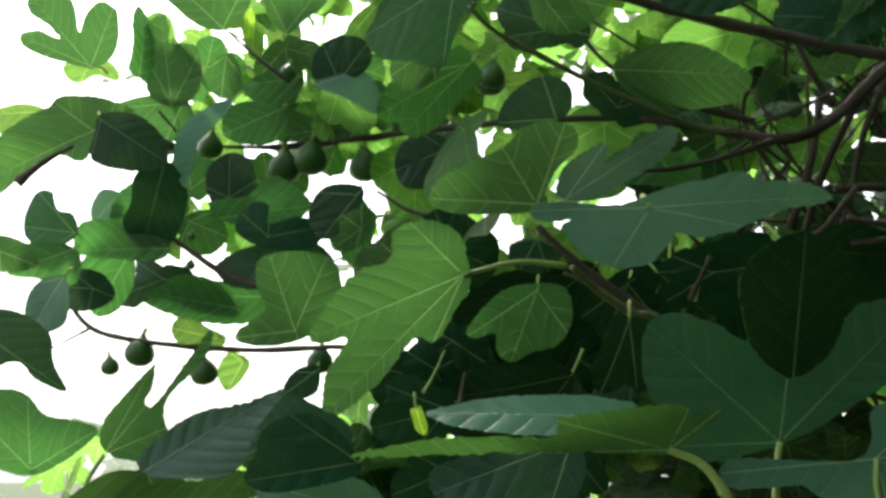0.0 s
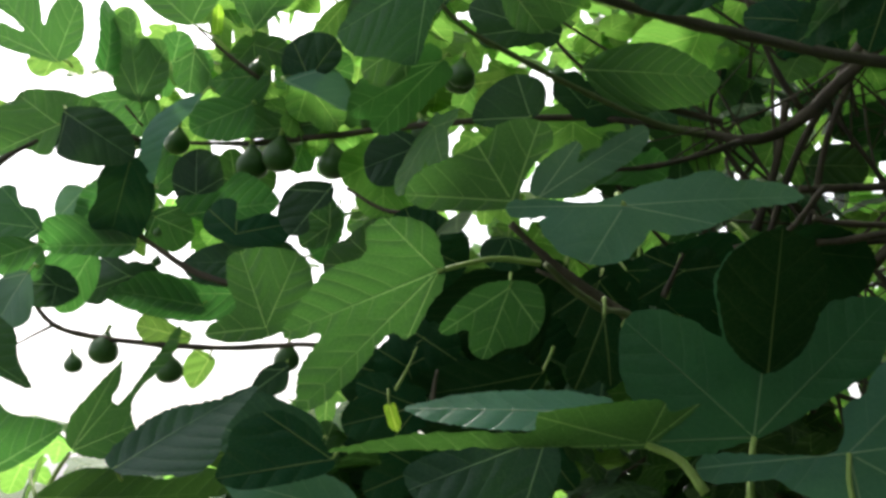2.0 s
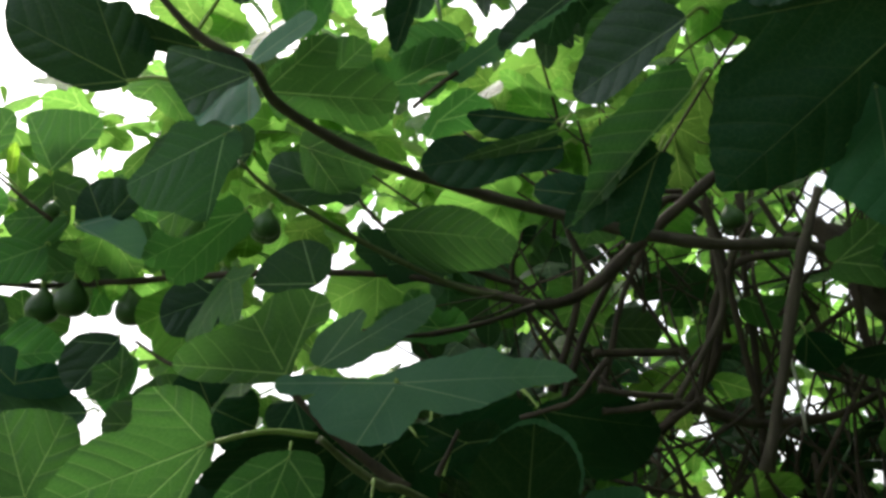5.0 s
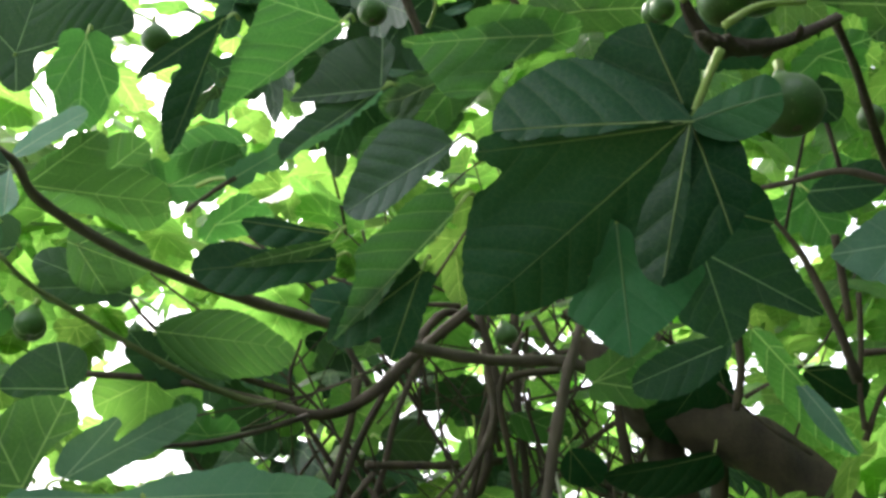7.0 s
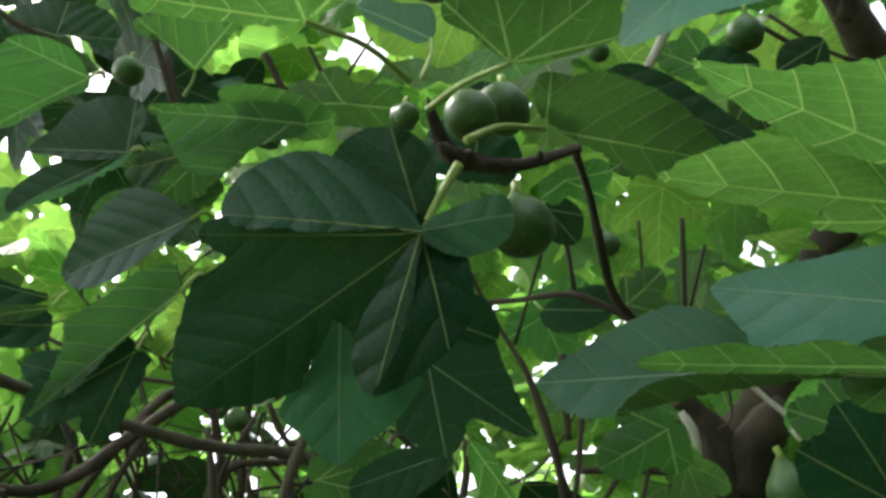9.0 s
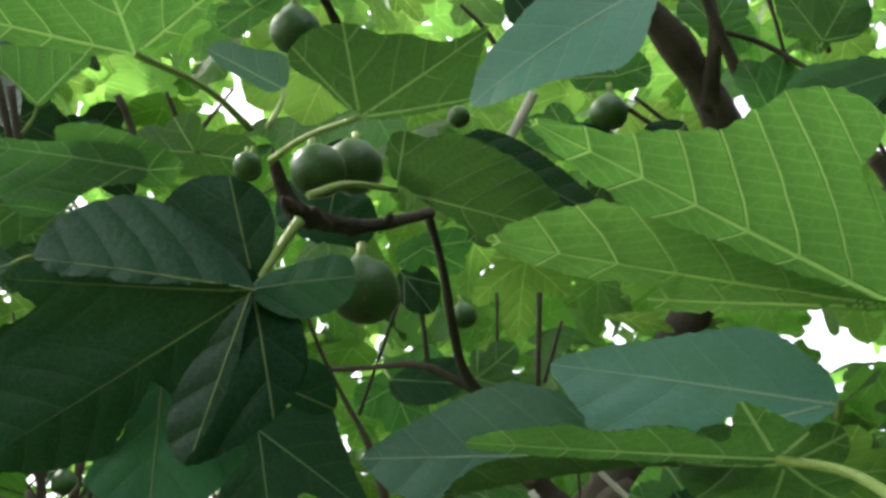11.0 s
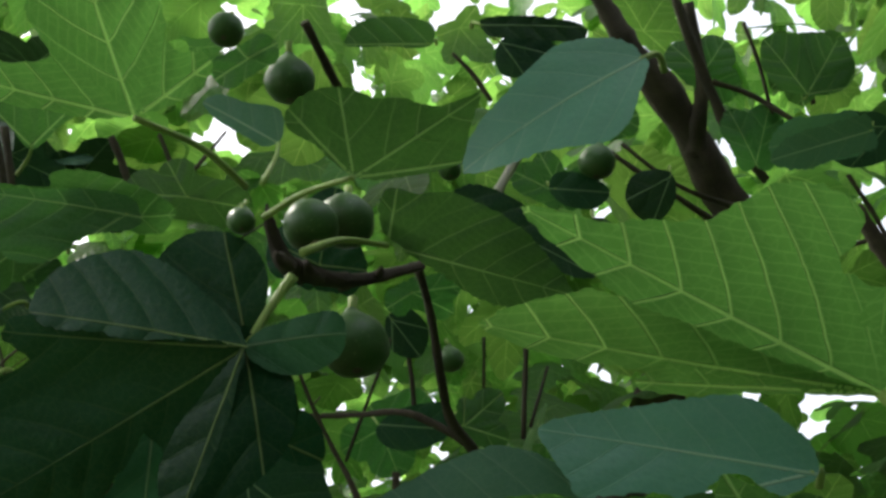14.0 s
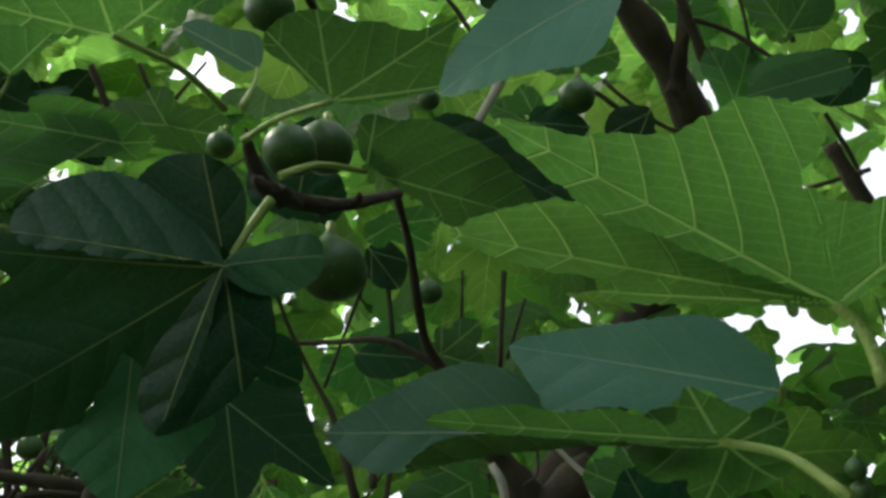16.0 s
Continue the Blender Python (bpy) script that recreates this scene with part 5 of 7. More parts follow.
leaf((0.483, 0.407, 2.098), (0.258, -0.935, 0.243), (-0.374, -0.328, -0.867), [(0, 0.092, 0.000), (97, 0.057, 0.000), (63, 0.058, 0.000), (-26, 0.090, 0.000)], LEAF_UNDER, margin=[(108, 0.008), (103, 0.031), (107, 0.051), (100, 0.058), (88, 0.060), (75, 0.060), (57, 0.058), (42, 0.054), (26, 0.060), (9, 0.068), (2, 0.087), (1, 0.096), (-7, 0.083), (-14, 0.076), (-24, 0.094), (-26, 0.086), (-28, 0.061), (-33, 0.033), (-47, 0.008)], stalk=(0.466, 0.477, 2.096), droop=0.05, fold=0.04, wave=0.02)
leaf((0.339, 0.416, 2.071), (-0.845, 0.516, 0.143), (-0.335, -0.301, -0.893), [(0, 0.099, 0.000), (-65, 0.089, 0.000), (-130, 0.052, 0.000)], LEAF_BACKLIT, margin=[(-128, 0.004), (-147, 0.020), (-141, 0.036), (-134, 0.052), (-125, 0.054), (-113, 0.047), (-105, 0.048), (-99, 0.059), (-88, 0.078), (-69, 0.091), (-49, 0.086), (-37, 0.076), (-32, 0.062), (-28, 0.052), (-11, 0.071), (-4, 0.098), (4, 0.101), (7, 0.070), (10, 0.041), (16, 0.018)], stalk=(0.439, 0.459, 2.098), droop=0.05, fold=0.1, wave=0.02)
leaf((0.566, 0.468, 2.113), (0.862, -0.477, -0.172), (-0.468, -0.617, -0.633), [(0, 0.140, 0.000), (96, 0.039, 0.000)], LEAF_UNDER, margin=[(121, 0.012), (116, 0.033), (104, 0.041), (76, 0.043), (55, 0.059), (35, 0.078), (22, 0.098), (11, 0.117), (0, 0.141), (-4, 0.119), (-12, 0.098), (-15, 0.077), (-13, 0.043), (-5, 0.015)], stalk=(0.490, 0.466, 2.074), droop=0.05, fold=0.14, wave=0.02)
leaf((0.635, 0.460, 2.176), (0.814, -0.426, -0.394), (-0.559, -0.759, -0.333), [(0, 0.120, 0.000)], LEAF_BLUISH, margin=[(148, 0.011), (79, 0.021), (35, 0.043), (17, 0.069), (8, 0.098), (3, 0.120), (-1, 0.119), (-5, 0.106), (-12, 0.071), (-34, 0.027)], droop=0.05, fold=0.1, wave=0.02)
leaf((0.527, 0.219, 2.095), (-0.482, 0.811, -0.331), (-0.873, -0.475, 0.107), [(0, 0.113, 0.000)], LEAF_SKY_SHEEN, margin=[(125, 0.004), (62, 0.029), (56, 0.046), (47, 0.058), (33, 0.064), (19, 0.075), (11, 0.093), (3, 0.110), (0, 0.113), (-6, 0.106), (-11, 0.096), (-19, 0.078), (-33, 0.063), (-50, 0.052), (-64, 0.036), (-84, 0.018)], droop=0.12, fold=0.12, wave=0.05)
leaf((0.512, 0.137, 1.863), (-0.851, 0.388, 0.354), (-0.478, -0.291, -0.829), [(0, 0.151, 0.000), (-103, 0.052, 0.000)], LEAF_BACKLIT, margin=[(157, 0.002), (18, 0.018), (14, 0.040), (11, 0.068), (9, 0.091), (6, 0.110), (4, 0.127), (2, 0.141), (0, 0.151), (0, 0.152), (-2, 0.138), (-4, 0.124), (-10, 0.108), (-18, 0.094), (-26, 0.092), (-36, 0.091), (-43, 0.085), (-49, 0.077), (-51, 0.072), (-48, 0.061), (-43, 0.057), (-41, 0.053), (-45, 0.048), (-59, 0.042), (-76, 0.046), (-87, 0.057), (-106, 0.054), (-123, 0.037), (-119, 0.018)], stalk=(0.517, 0.128, 1.828), droop=0.02, fold=-0.12, wave=0.012)
leaf((0.510, 0.136, 1.862), (-0.836, 0.542, 0.091), (-0.210, -0.162, -0.964), [(0, 0.151, 0.000), (9, 0.090, 0.000)], LEAF_BACKLIT, margin=[(152, 0.001), (16, 0.021), (13, 0.049), (13, 0.082), (9, 0.092), (6, 0.087), (5, 0.105), (4, 0.127), (1, 0.148), (0, 0.152), (-3, 0.146), (-8, 0.132), (-12, 0.118), (-12, 0.100), (-12, 0.076), (-11, 0.046), (-11, 0.020)], droop=0.02, fold=-0.1, wave=0.012, bare=True)
leaf((0.630, 0.226, 1.887), (-0.678, 0.696, 0.235), (-0.711, -0.703, 0.030), [(0, 0.136, 0.000), (25, 0.055, 0.000)], LEAF_SKY_SHEEN, margin=[(-168, 0.003), (-86, 0.016), (-62, 0.029), (-52, 0.042), (-40, 0.055), (-16, 0.084), (-5, 0.121), (0, 0.137), (5, 0.131), (12, 0.122), (17, 0.117), (18, 0.105), (19, 0.079), (27, 0.058), (19, 0.052), (12, 0.034), (38, 0.023), (57, 0.015)], droop=0.05, fold=0.15, wave=0.02)
leaf((0.573, 0.314, 1.875), (-0.702, 0.711, 0.040), (-0.711, -0.698, -0.083), [(0, 0.128, 0.000)], LEAF_SKY_SHEEN, margin=[(101, 0.004), (28, 0.018), (13, 0.049), (10, 0.076), (13, 0.094), (10, 0.111), (3, 0.125), (0, 0.129), (-5, 0.117), (-13, 0.098), (-23, 0.082), (-37, 0.064), (-48, 0.044), (-55, 0.025), (-48, 0.016)], droop=0.05, fold=0.12, wave=0.02)
leaf((0.585, 0.236, 1.852), (-0.751, 0.657, 0.071), (-0.348, -0.302, -0.888), [(0, 0.139, 0.000), (-55, 0.036, 0.000), (-123, 0.018, 0.000)], LEAF_UNDER, margin=[(103, 0.002), (7, 0.034), (4, 0.074), (3, 0.107), (2, 0.131), (1, 0.140), (-2, 0.136), (-5, 0.117), (-8, 0.102), (-9, 0.077), (-17, 0.056), (-17, 0.038), (-22, 0.026), (-45, 0.034), (-55, 0.039), (-70, 0.029), (-125, 0.020), (-134, 0.011)], stalk=(0.599, 0.185, 1.815), droop=0.02, fold=0.02, wave=0.012)
leaf((0.498, 0.512, 2.195), (-0.611, 0.539, 0.580), (-0.710, -0.696, -0.101), [(0, 0.070, 0.000)], LEAF_SKY_SHEEN, margin=[(-84, 0.004), (-64, 0.021), (-52, 0.031), (-21, 0.045), (-9, 0.069), (0, 0.073), (8, 0.054), (17, 0.029), (54, 0.009)], stalk=(0.467, 0.483, 2.127), droop=0.05, fold=0.1, wave=0.02)
leaf((-0.676, 1.931, 2.376), (0.862, 0.031, -0.506), (0.000, -0.998, -0.061), [(0, 0.059, 0.000), (-146, 0.052, 0.000), (-86, 0.042, 0.000)], LEAF_OUTER, margin=[(-146, 0.054), (175, 0.014), (30, 0.043), (0, 0.062), (-34, 0.028), (-86, 0.044), (-116, 0.053)], droop=0.1, fold=0.1, wave=0.03)
leaf((-0.360, 1.636, 2.318), (-0.722, -0.042, 0.691), (0.000, -0.998, -0.061), [(0, 0.121, 0.000), (-70, 0.092, 0.000)], LEAF_UNDER, margin=[(13, 0.115), (0, 0.126), (-70, 0.096), (-89, 0.066), (-113, 0.025), (136, 0.004), (37, 0.042), (19, 0.088)], stalk=(-0.301, 1.665, 2.281), droop=0.1, fold=0.1, wave=0.03)
leaf((-0.264, 1.684, 2.332), (0.579, -0.050, 0.814), (0.000, -0.998, -0.061), [(0, 0.114, 0.000), (61, 0.103, 0.000)], LEAF_UNDER, margin=[(71, 0.070), (61, 0.107), (0, 0.119), (-16, 0.083), (-20, 0.039), (-111, 0.004), (91, 0.030)], droop=0.1, fold=0.1, wave=0.03)
leaf((-0.107, 1.811, 2.456), (-0.646, 0.047, -0.762), (0.000, -0.998, -0.061), [(0, 0.091, 0.000)], LEAF_OUTER, margin=[(0, 0.094), (-12, 0.080), (-22, 0.035), (150, 0.016), (41, 0.038), (19, 0.084)], droop=0.1, fold=0.1, wave=0.03)
leaf((-0.165, 1.607, 2.214), (0.554, -0.051, 0.831), (0.000, -0.998, -0.061), [(0, 0.077, 0.000), (57, 0.069, 0.000), (116, 0.039, 0.000)], LEAF_UPPER_SHADE, margin=[(116, 0.041), (82, 0.057), (57, 0.072), (28, 0.081), (0, 0.080), (-20, 0.064), (-34, 0.039), (-146, 0.004)], droop=0.1, fold=0.1, wave=0.03)
leaf((-0.200, 1.599, 2.206), (0.897, -0.091, -0.432), (0.000, -0.978, 0.207), [(0, 0.102, 0.000), (50, 0.074, 0.000)], LEAF_SKY_SHEEN, margin=[(-154, 0.004), (57, 0.041), (50, 0.077), (20, 0.101), (0, 0.106), (-1, 0.051)], droop=0.1, fold=0.1, wave=0.03)
leaf((0.043, 1.441, 2.272), (-0.948, 0.019, -0.317), (0.000, -0.998, -0.061), [(0, 0.142, 0.000), (40, 0.093, 0.000)], LEAF_BLUISH, margin=[(0, 0.148), (-10, 0.145), (-29, 0.122), (-69, 0.073), (-124, 0.040), (87, 0.009), (30, 0.040), (39, 0.071), (40, 0.097), (14, 0.090), (10, 0.127)], droop=0.1, fold=0.1, wave=0.03)
leaf((-0.016, 1.521, 2.236), (-0.837, 0.033, -0.546), (0.000, -0.998, -0.061), [(0, 0.073, 0.000), (62, 0.047, 0.000)], LEAF_UNDER, margin=[(0, 0.076), (-29, 0.056), (-86, 0.028), (147, 0.011), (62, 0.049), (26, 0.074)], droop=0.1, fold=0.1, wave=0.03)
leaf((-0.365, 1.693, 2.292), (-0.103, 0.061, -0.993), (0.000, -0.998, -0.061), [(0, 0.068, 0.000), (43, 0.047, 0.000), (-53, 0.037, 0.000)], LEAF_UNDER, margin=[(-53, 0.038), (-84, 0.019), (119, 0.010), (43, 0.049), (28, 0.069), (0, 0.071), (-27, 0.059)], droop=0.1, fold=0.1, wave=0.03)
leaf((-0.272, 1.842, 2.310), (-0.993, 0.007, -0.114), (0.000, -0.998, -0.061), [(0, 0.089, 0.000)], LEAF_UNDER, margin=[(0, 0.093), (-18, 0.053), (-175, 0.010), (87, 0.045), (33, 0.079)], droop=0.1, fold=0.1, wave=0.03)
leaf((-0.344, 1.661, 2.203), (-0.491, 0.103, -0.865), (-0.202, -0.979, -0.002), [(0, 0.156, 0.000)], LEAF_SKY_SHEEN, margin=[(164, 0.004), (0, 0.031), (-10, 0.089), (-2, 0.133), (0, 0.163), (-15, 0.144), (-31, 0.112), (-44, 0.063)], droop=0.1, fold=0.1, wave=0.03)
leaf((-0.553, 1.614, 2.135), (-0.910, 0.025, -0.413), (0.000, -0.998, -0.061), [(0, 0.205, 0.000), (-61, 0.081, 0.000), (-179, 0.068, 0.000)], LEAF_UNDER, margin=[(180, 0.072), (-126, 0.054), (-66, 0.082), (-52, 0.083), (-41, 0.099), (-22, 0.147), (-7, 0.206), (7, 0.207), (10, 0.161), (6, 0.105), (11, 0.068), (53, 0.051), (87, 0.020)], droop=0.1, fold=0.2, wave=0.03)
leaf((-0.754, 1.903, 2.268), (-1.000, 0.001, -0.023), (0.000, -0.998, -0.061), [(0, 0.091, 0.000)], LEAF_OUTER, margin=[(0, 0.095), (-28, 0.037), (-160, 0.009), (64, 0.023), (29, 0.083)], droop=0.1, fold=0.1, wave=0.03)
leaf((-0.525, 1.563, 2.136), (0.842, 0.033, -0.538), (0.000, -0.998, -0.061), [(0, 0.115, 0.000), (-69, 0.059, 0.000)], LEAF_BLUISH, margin=[(-78, 0.022), (147, 0.007), (41, 0.054), (18, 0.097), (0, 0.120), (-22, 0.098), (-69, 0.062)], droop=0.1, fold=0.2, wave=0.03)
leaf((-0.457, 1.683, 2.097), (-0.307, 0.377, -0.874), (0.000, -0.918, -0.396), [(0, 0.140, 0.000)], LEAF_UPPER_SHADE, margin=[(-56, 0.049), (142, 0.012), (59, 0.056), (35, 0.093), (19, 0.129), (0, 0.146), (-20, 0.125), (-26, 0.085)], droop=0.1, fold=0.1, wave=0.03)
leaf((-0.576, 1.838, 2.090), (-0.591, -0.167, -0.789), (0.000, -0.978, 0.207), [(0, 0.062, 0.000)], LEAF_SKY_SHEEN, margin=[(0, 0.065), (-24, 0.056), (-73, 0.034), (152, 0.005), (62, 0.031), (24, 0.059)], droop=0.1, fold=0.1, wave=0.03)
leaf((-0.617, 1.745, 2.000), (-0.687, -0.044, 0.726), (0.000, -0.998, -0.061), [(0, 0.094, 0.000), (39, 0.087, 0.000), (84, 0.046, 0.000)], LEAF_BLUISH, margin=[(39, 0.090), (21, 0.094), (0, 0.098), (-12, 0.084), (-6, 0.051), (-37, 0.031), (-164, 0.006), (84, 0.048), (52, 0.084)], droop=0.1, fold=0.1, wave=0.03)
leaf((-0.460, 1.741, 1.972), (-1.000, 0.001, -0.012), (0.000, -0.998, -0.061), [(0, 0.151, 0.000)], LEAF_UNDER, margin=[(0, 0.157), (-17, 0.154), (-29, 0.104), (-124, 0.011), (82, 0.016), (10, 0.090)], droop=0.1, fold=0.1, wave=0.03)
leaf((-0.543, 1.802, 1.970), (-0.487, 0.053, -0.872), (0.000, -0.998, -0.061), [(0, 0.109, 0.000), (-62, 0.070, 0.000)], LEAF_UNDER, margin=[(-38, 0.090), (-62, 0.073), (166, 0.009), (46, 0.046), (17, 0.097), (0, 0.114)], droop=0.1, fold=0.1, wave=0.03)
leaf((-0.704, 1.663, 1.951), (0.929, 0.023, -0.369), (0.000, -0.998, -0.061), [(0, 0.059, 0.000), (170, 0.042, 0.000), (-125, 0.040, 0.000), (-65, 0.032, 0.000)], LEAF_UNDER, margin=[(170, 0.044), (95, 0.026), (27, 0.051), (0, 0.061), (-65, 0.034), (-125, 0.041)], droop=0.1, fold=0.1, wave=0.03)
leaf((-0.582, 1.613, 1.899), (-0.525, 0.016, -0.851), (-0.206, -0.972, 0.109), [(0, 0.084, 0.000), (-49, 0.047, 0.000)], LEAF_SKY_SHEEN, margin=[(-21, 0.081), (-49, 0.049), (-140, 0.004), (54, 0.038), (40, 0.072), (19, 0.086), (0, 0.087)], droop=0.1, fold=0.1, wave=0.03)
leaf((-0.619, 1.432, 1.789), (0.824, 0.035, -0.565), (0.000, -0.998, -0.061), [(0, 0.131, 0.000)], LEAF_BLUISH, margin=[(161, 0.028), (76, 0.048), (34, 0.089), (13, 0.102), (0, 0.136), (-6, 0.095), (-4, 0.061), (-68, 0.054)], droop=0.1, fold=0.1, wave=0.03)
leaf((-0.574, 1.521, 1.610), (-0.741, -0.041, 0.670), (0.000, -0.998, -0.061), [(0, 0.125, 0.000), (-106, 0.101, 0.000), (-40, 0.100, 0.000)], LEAF_UNDER, margin=[(0, 0.130), (-24, 0.123), (-40, 0.104), (-59, 0.077), (-87, 0.088), (-106, 0.105), (-114, 0.080), (162, 0.009), (42, 0.043), (27, 0.095)], droop=0.1, fold=0.1, wave=0.03)
leaf((-0.453, 1.335, 1.573), (1.000, 0.009, -0.015), (0.000, -0.870, -0.493), [(0, 0.215, 0.000)], LEAF_INNER_SHADE, margin=[(-134, 0.005), (38, 0.060), (23, 0.103), (9, 0.151), (11, 0.194), (8, 0.220), (0, 0.224), (-5, 0.120), (-39, 0.021)], droop=0.1, fold=0.1, wave=0.03)
leaf((-0.380, 1.839, 2.085), (-0.030, -0.061, 0.998), (0.000, -0.998, -0.061), [(0, 0.081, 0.000), (-58, 0.053, 0.000), (63, 0.046, 0.000), (-105, 0.042, 0.000)], LEAF_BLUISH, margin=[(63, 0.047), (29, 0.072), (0, 0.084), (-26, 0.079), (-58, 0.056), (-105, 0.044), (-159, 0.041), (138, 0.030)], droop=0.1, fold=0.1, wave=0.03)
leaf((-0.369, 1.769, 2.032), (0.985, -0.010, 0.170), (0.000, -0.998, -0.061), [(0, 0.138, 0.000)], LEAF_UNDER, margin=[(132, 0.040), (37, 0.054), (35, 0.107), (7, 0.140), (0, 0.144), (-13, 0.116), (-29, 0.051), (-114, 0.007)], droop=0.1, fold=0.1, wave=0.03)
leaf((-0.286, 1.707, 1.984), (0.976, -0.013, 0.216), (0.000, -0.998, -0.061), [(0, 0.083, 0.000), (126, 0.061, 0.000), (77, 0.050, 0.000)], LEAF_UPPER_SHADE, margin=[(157, 0.054), (126, 0.064), (96, 0.063), (77, 0.052), (79, 0.023), (22, 0.061), (0, 0.087), (-21, 0.080), (-89, 0.021)], droop=0.1, fold=0.1, wave=0.03)
leaf((-0.128, 1.548, 2.013), (-0.627, 0.048, -0.778), (0.000, -0.998, -0.061), [(0, 0.081, 0.000), (-55, 0.059, 0.000)], LEAF_BLUISH, margin=[(-26, 0.082), (-55, 0.061), (-76, 0.039), (180, 0.013), (53, 0.018), (1, 0.043), (14, 0.063), (0, 0.085)], droop=0.1, fold=0.1, wave=0.03)
leaf((-0.129, 1.844, 2.061), (-0.282, 0.059, -0.958), (0.000, -0.998, -0.061), [(0, 0.098, 0.000), (-44, 0.049, 0.000)], LEAF_UNDER, margin=[(-24, 0.087), (-44, 0.052), (-99, 0.017), (88, 0.010), (19, 0.056), (0, 0.102)], droop=0.1, fold=0.1, wave=0.03)
leaf((-0.186, 1.736, 1.947), (-1.000, 0.001, -0.024), (0.000, -0.998, -0.061), [(0, 0.186, 0.000)], LEAF_BLUISH, margin=[(0, 0.193), (-11, 0.148), (-24, 0.087), (-56, 0.041), (143, 0.008), (39, 0.054), (18, 0.133), (10, 0.177)], droop=0.1, fold=0.1, wave=0.03)
leaf((-0.373, 1.880, 1.894), (-0.984, -0.011, 0.176), (0.000, -0.998, -0.061), [(0, 0.137, 0.000)], LEAF_UNDER, margin=[(0, 0.143), (-19, 0.119), (-40, 0.068), (-57, 0.033), (135, 0.018), (17, 0.062), (4, 0.114)], droop=0.1, fold=0.1, wave=0.03)
leaf((-0.407, 1.921, 1.844), (-0.974, -0.014, 0.227), (0.000, -0.998, -0.061), [(0, 0.086, 0.000)], LEAF_OUTER, margin=[(0, 0.090), (-27, 0.075), (-34, 0.031), (-167, 0.017), (92, 0.023), (24, 0.067)], droop=0.1, fold=0.1, wave=0.03)
leaf((-0.374, 2.000, 1.811), (-0.483, 0.054, -0.874), (0.000, -0.998, -0.061), [(0, 0.060, 0.000), (-95, 0.031, 0.000)], LEAF_OUTER, margin=[(-95, 0.032), (119, 0.013), (30, 0.031), (0, 0.062), (-38, 0.053)], droop=0.1, fold=0.1, wave=0.03)
leaf((0.006, 1.726, 2.139), (-0.932, 0.022, -0.363), (0.000, -0.998, -0.061), [(0, 0.090, 0.000), (51, 0.061, 0.000), (-55, 0.055, 0.000)], LEAF_BLUISH, margin=[(0, 0.094), (-25, 0.081), (-55, 0.057), (-119, 0.015), (87, 0.036), (51, 0.063), (23, 0.093)], droop=0.1, fold=0.1, wave=0.03)
leaf((-0.179, 1.861, 2.224), (-0.993, 0.007, -0.116), (0.000, -0.998, -0.061), [(0, 0.131, 0.000), (-50, 0.070, 0.000)], LEAF_UNDER, margin=[(0, 0.137), (-23, 0.130), (-50, 0.072), (-109, 0.033), (128, 0.018), (18, 0.068)], droop=0.1, fold=0.1, wave=0.03)
leaf((0.125, 1.124, 1.986), (-0.999, 0.003, -0.050), (0.000, -0.998, -0.061), [(0, 0.061, 0.000), (-77, 0.051, 0.000)], LEAF_BLUISH, margin=[(0, 0.064), (-30, 0.059), (-77, 0.053), (-113, 0.043), (-143, 0.022), (108, 0.003), (18, 0.037)], droop=0.1, fold=0.1, wave=0.03)
leaf((0.276, 1.509, 2.195), (1.000, 0.001, -0.023), (0.000, -0.998, -0.061), [(0, 0.184, 0.000)], LEAF_UNDER, margin=[(170, 0.023), (63, 0.037), (27, 0.105), (10, 0.155), (0, 0.192), (-12, 0.174), (-25, 0.130), (-46, 0.085), (-81, 0.041)], droop=0.1, fold=0.1, wave=0.03)
leaf((0.346, 1.044, 2.493), (0.816, -0.575, -0.059), (-0.559, -0.759, -0.333), [(0, 0.067, 0.000), (164, 0.068, 0.000), (77, 0.043, 0.000)], LEAF_BLUISH, margin=[(164, 0.071), (138, 0.058), (77, 0.044), (27, 0.068), (0, 0.069), (-14, 0.063), (2, 0.013), (-157, 0.028)], droop=0.1, fold=0.1, wave=0.03)
leaf((0.431, 1.011, 2.340), (-0.663, 0.651, -0.370), (-0.559, -0.759, -0.333), [(0, 0.142, 0.000)], LEAF_BLUISH, margin=[(-6, 0.143), (-15, 0.101), (-21, 0.049), (-151, 0.004), (10, 0.044), (0, 0.108), (0, 0.148)], droop=0.1, fold=0.1, wave=0.03)
leaf((0.446, 0.844, 2.256), (-0.744, 0.637, -0.202), (-0.559, -0.759, -0.333), [(0, 0.066, 0.000), (40, 0.043, 0.000)], LEAF_UNDER, margin=[(0, 0.069), (-14, 0.050), (-115, 0.005), (94, 0.018), (40, 0.045), (17, 0.064)], droop=0.1, fold=0.1, wave=0.03)
leaf((-0.290, 1.807, 2.238), (-0.919, 0.024, -0.393), (0.000, -0.998, -0.061), [(0, 0.106, 0.000)], LEAF_UNDER, margin=[(0, 0.110), (-26, 0.096), (-44, 0.049), (-166, 0.009), (76, 0.049), (33, 0.077)], droop=0.1, fold=0.1, wave=0.03)
leaf((-0.449, 1.757, 2.233), (-0.998, 0.004, -0.065), (0.000, -0.998, -0.061), [(0, 0.119, 0.000), (62, 0.074, 0.000)], LEAF_UNDER, margin=[(0, 0.124), (-16, 0.066), (-153, 0.008), (106, 0.053), (62, 0.077), (28, 0.106)], droop=0.1, fold=0.1, wave=0.03)
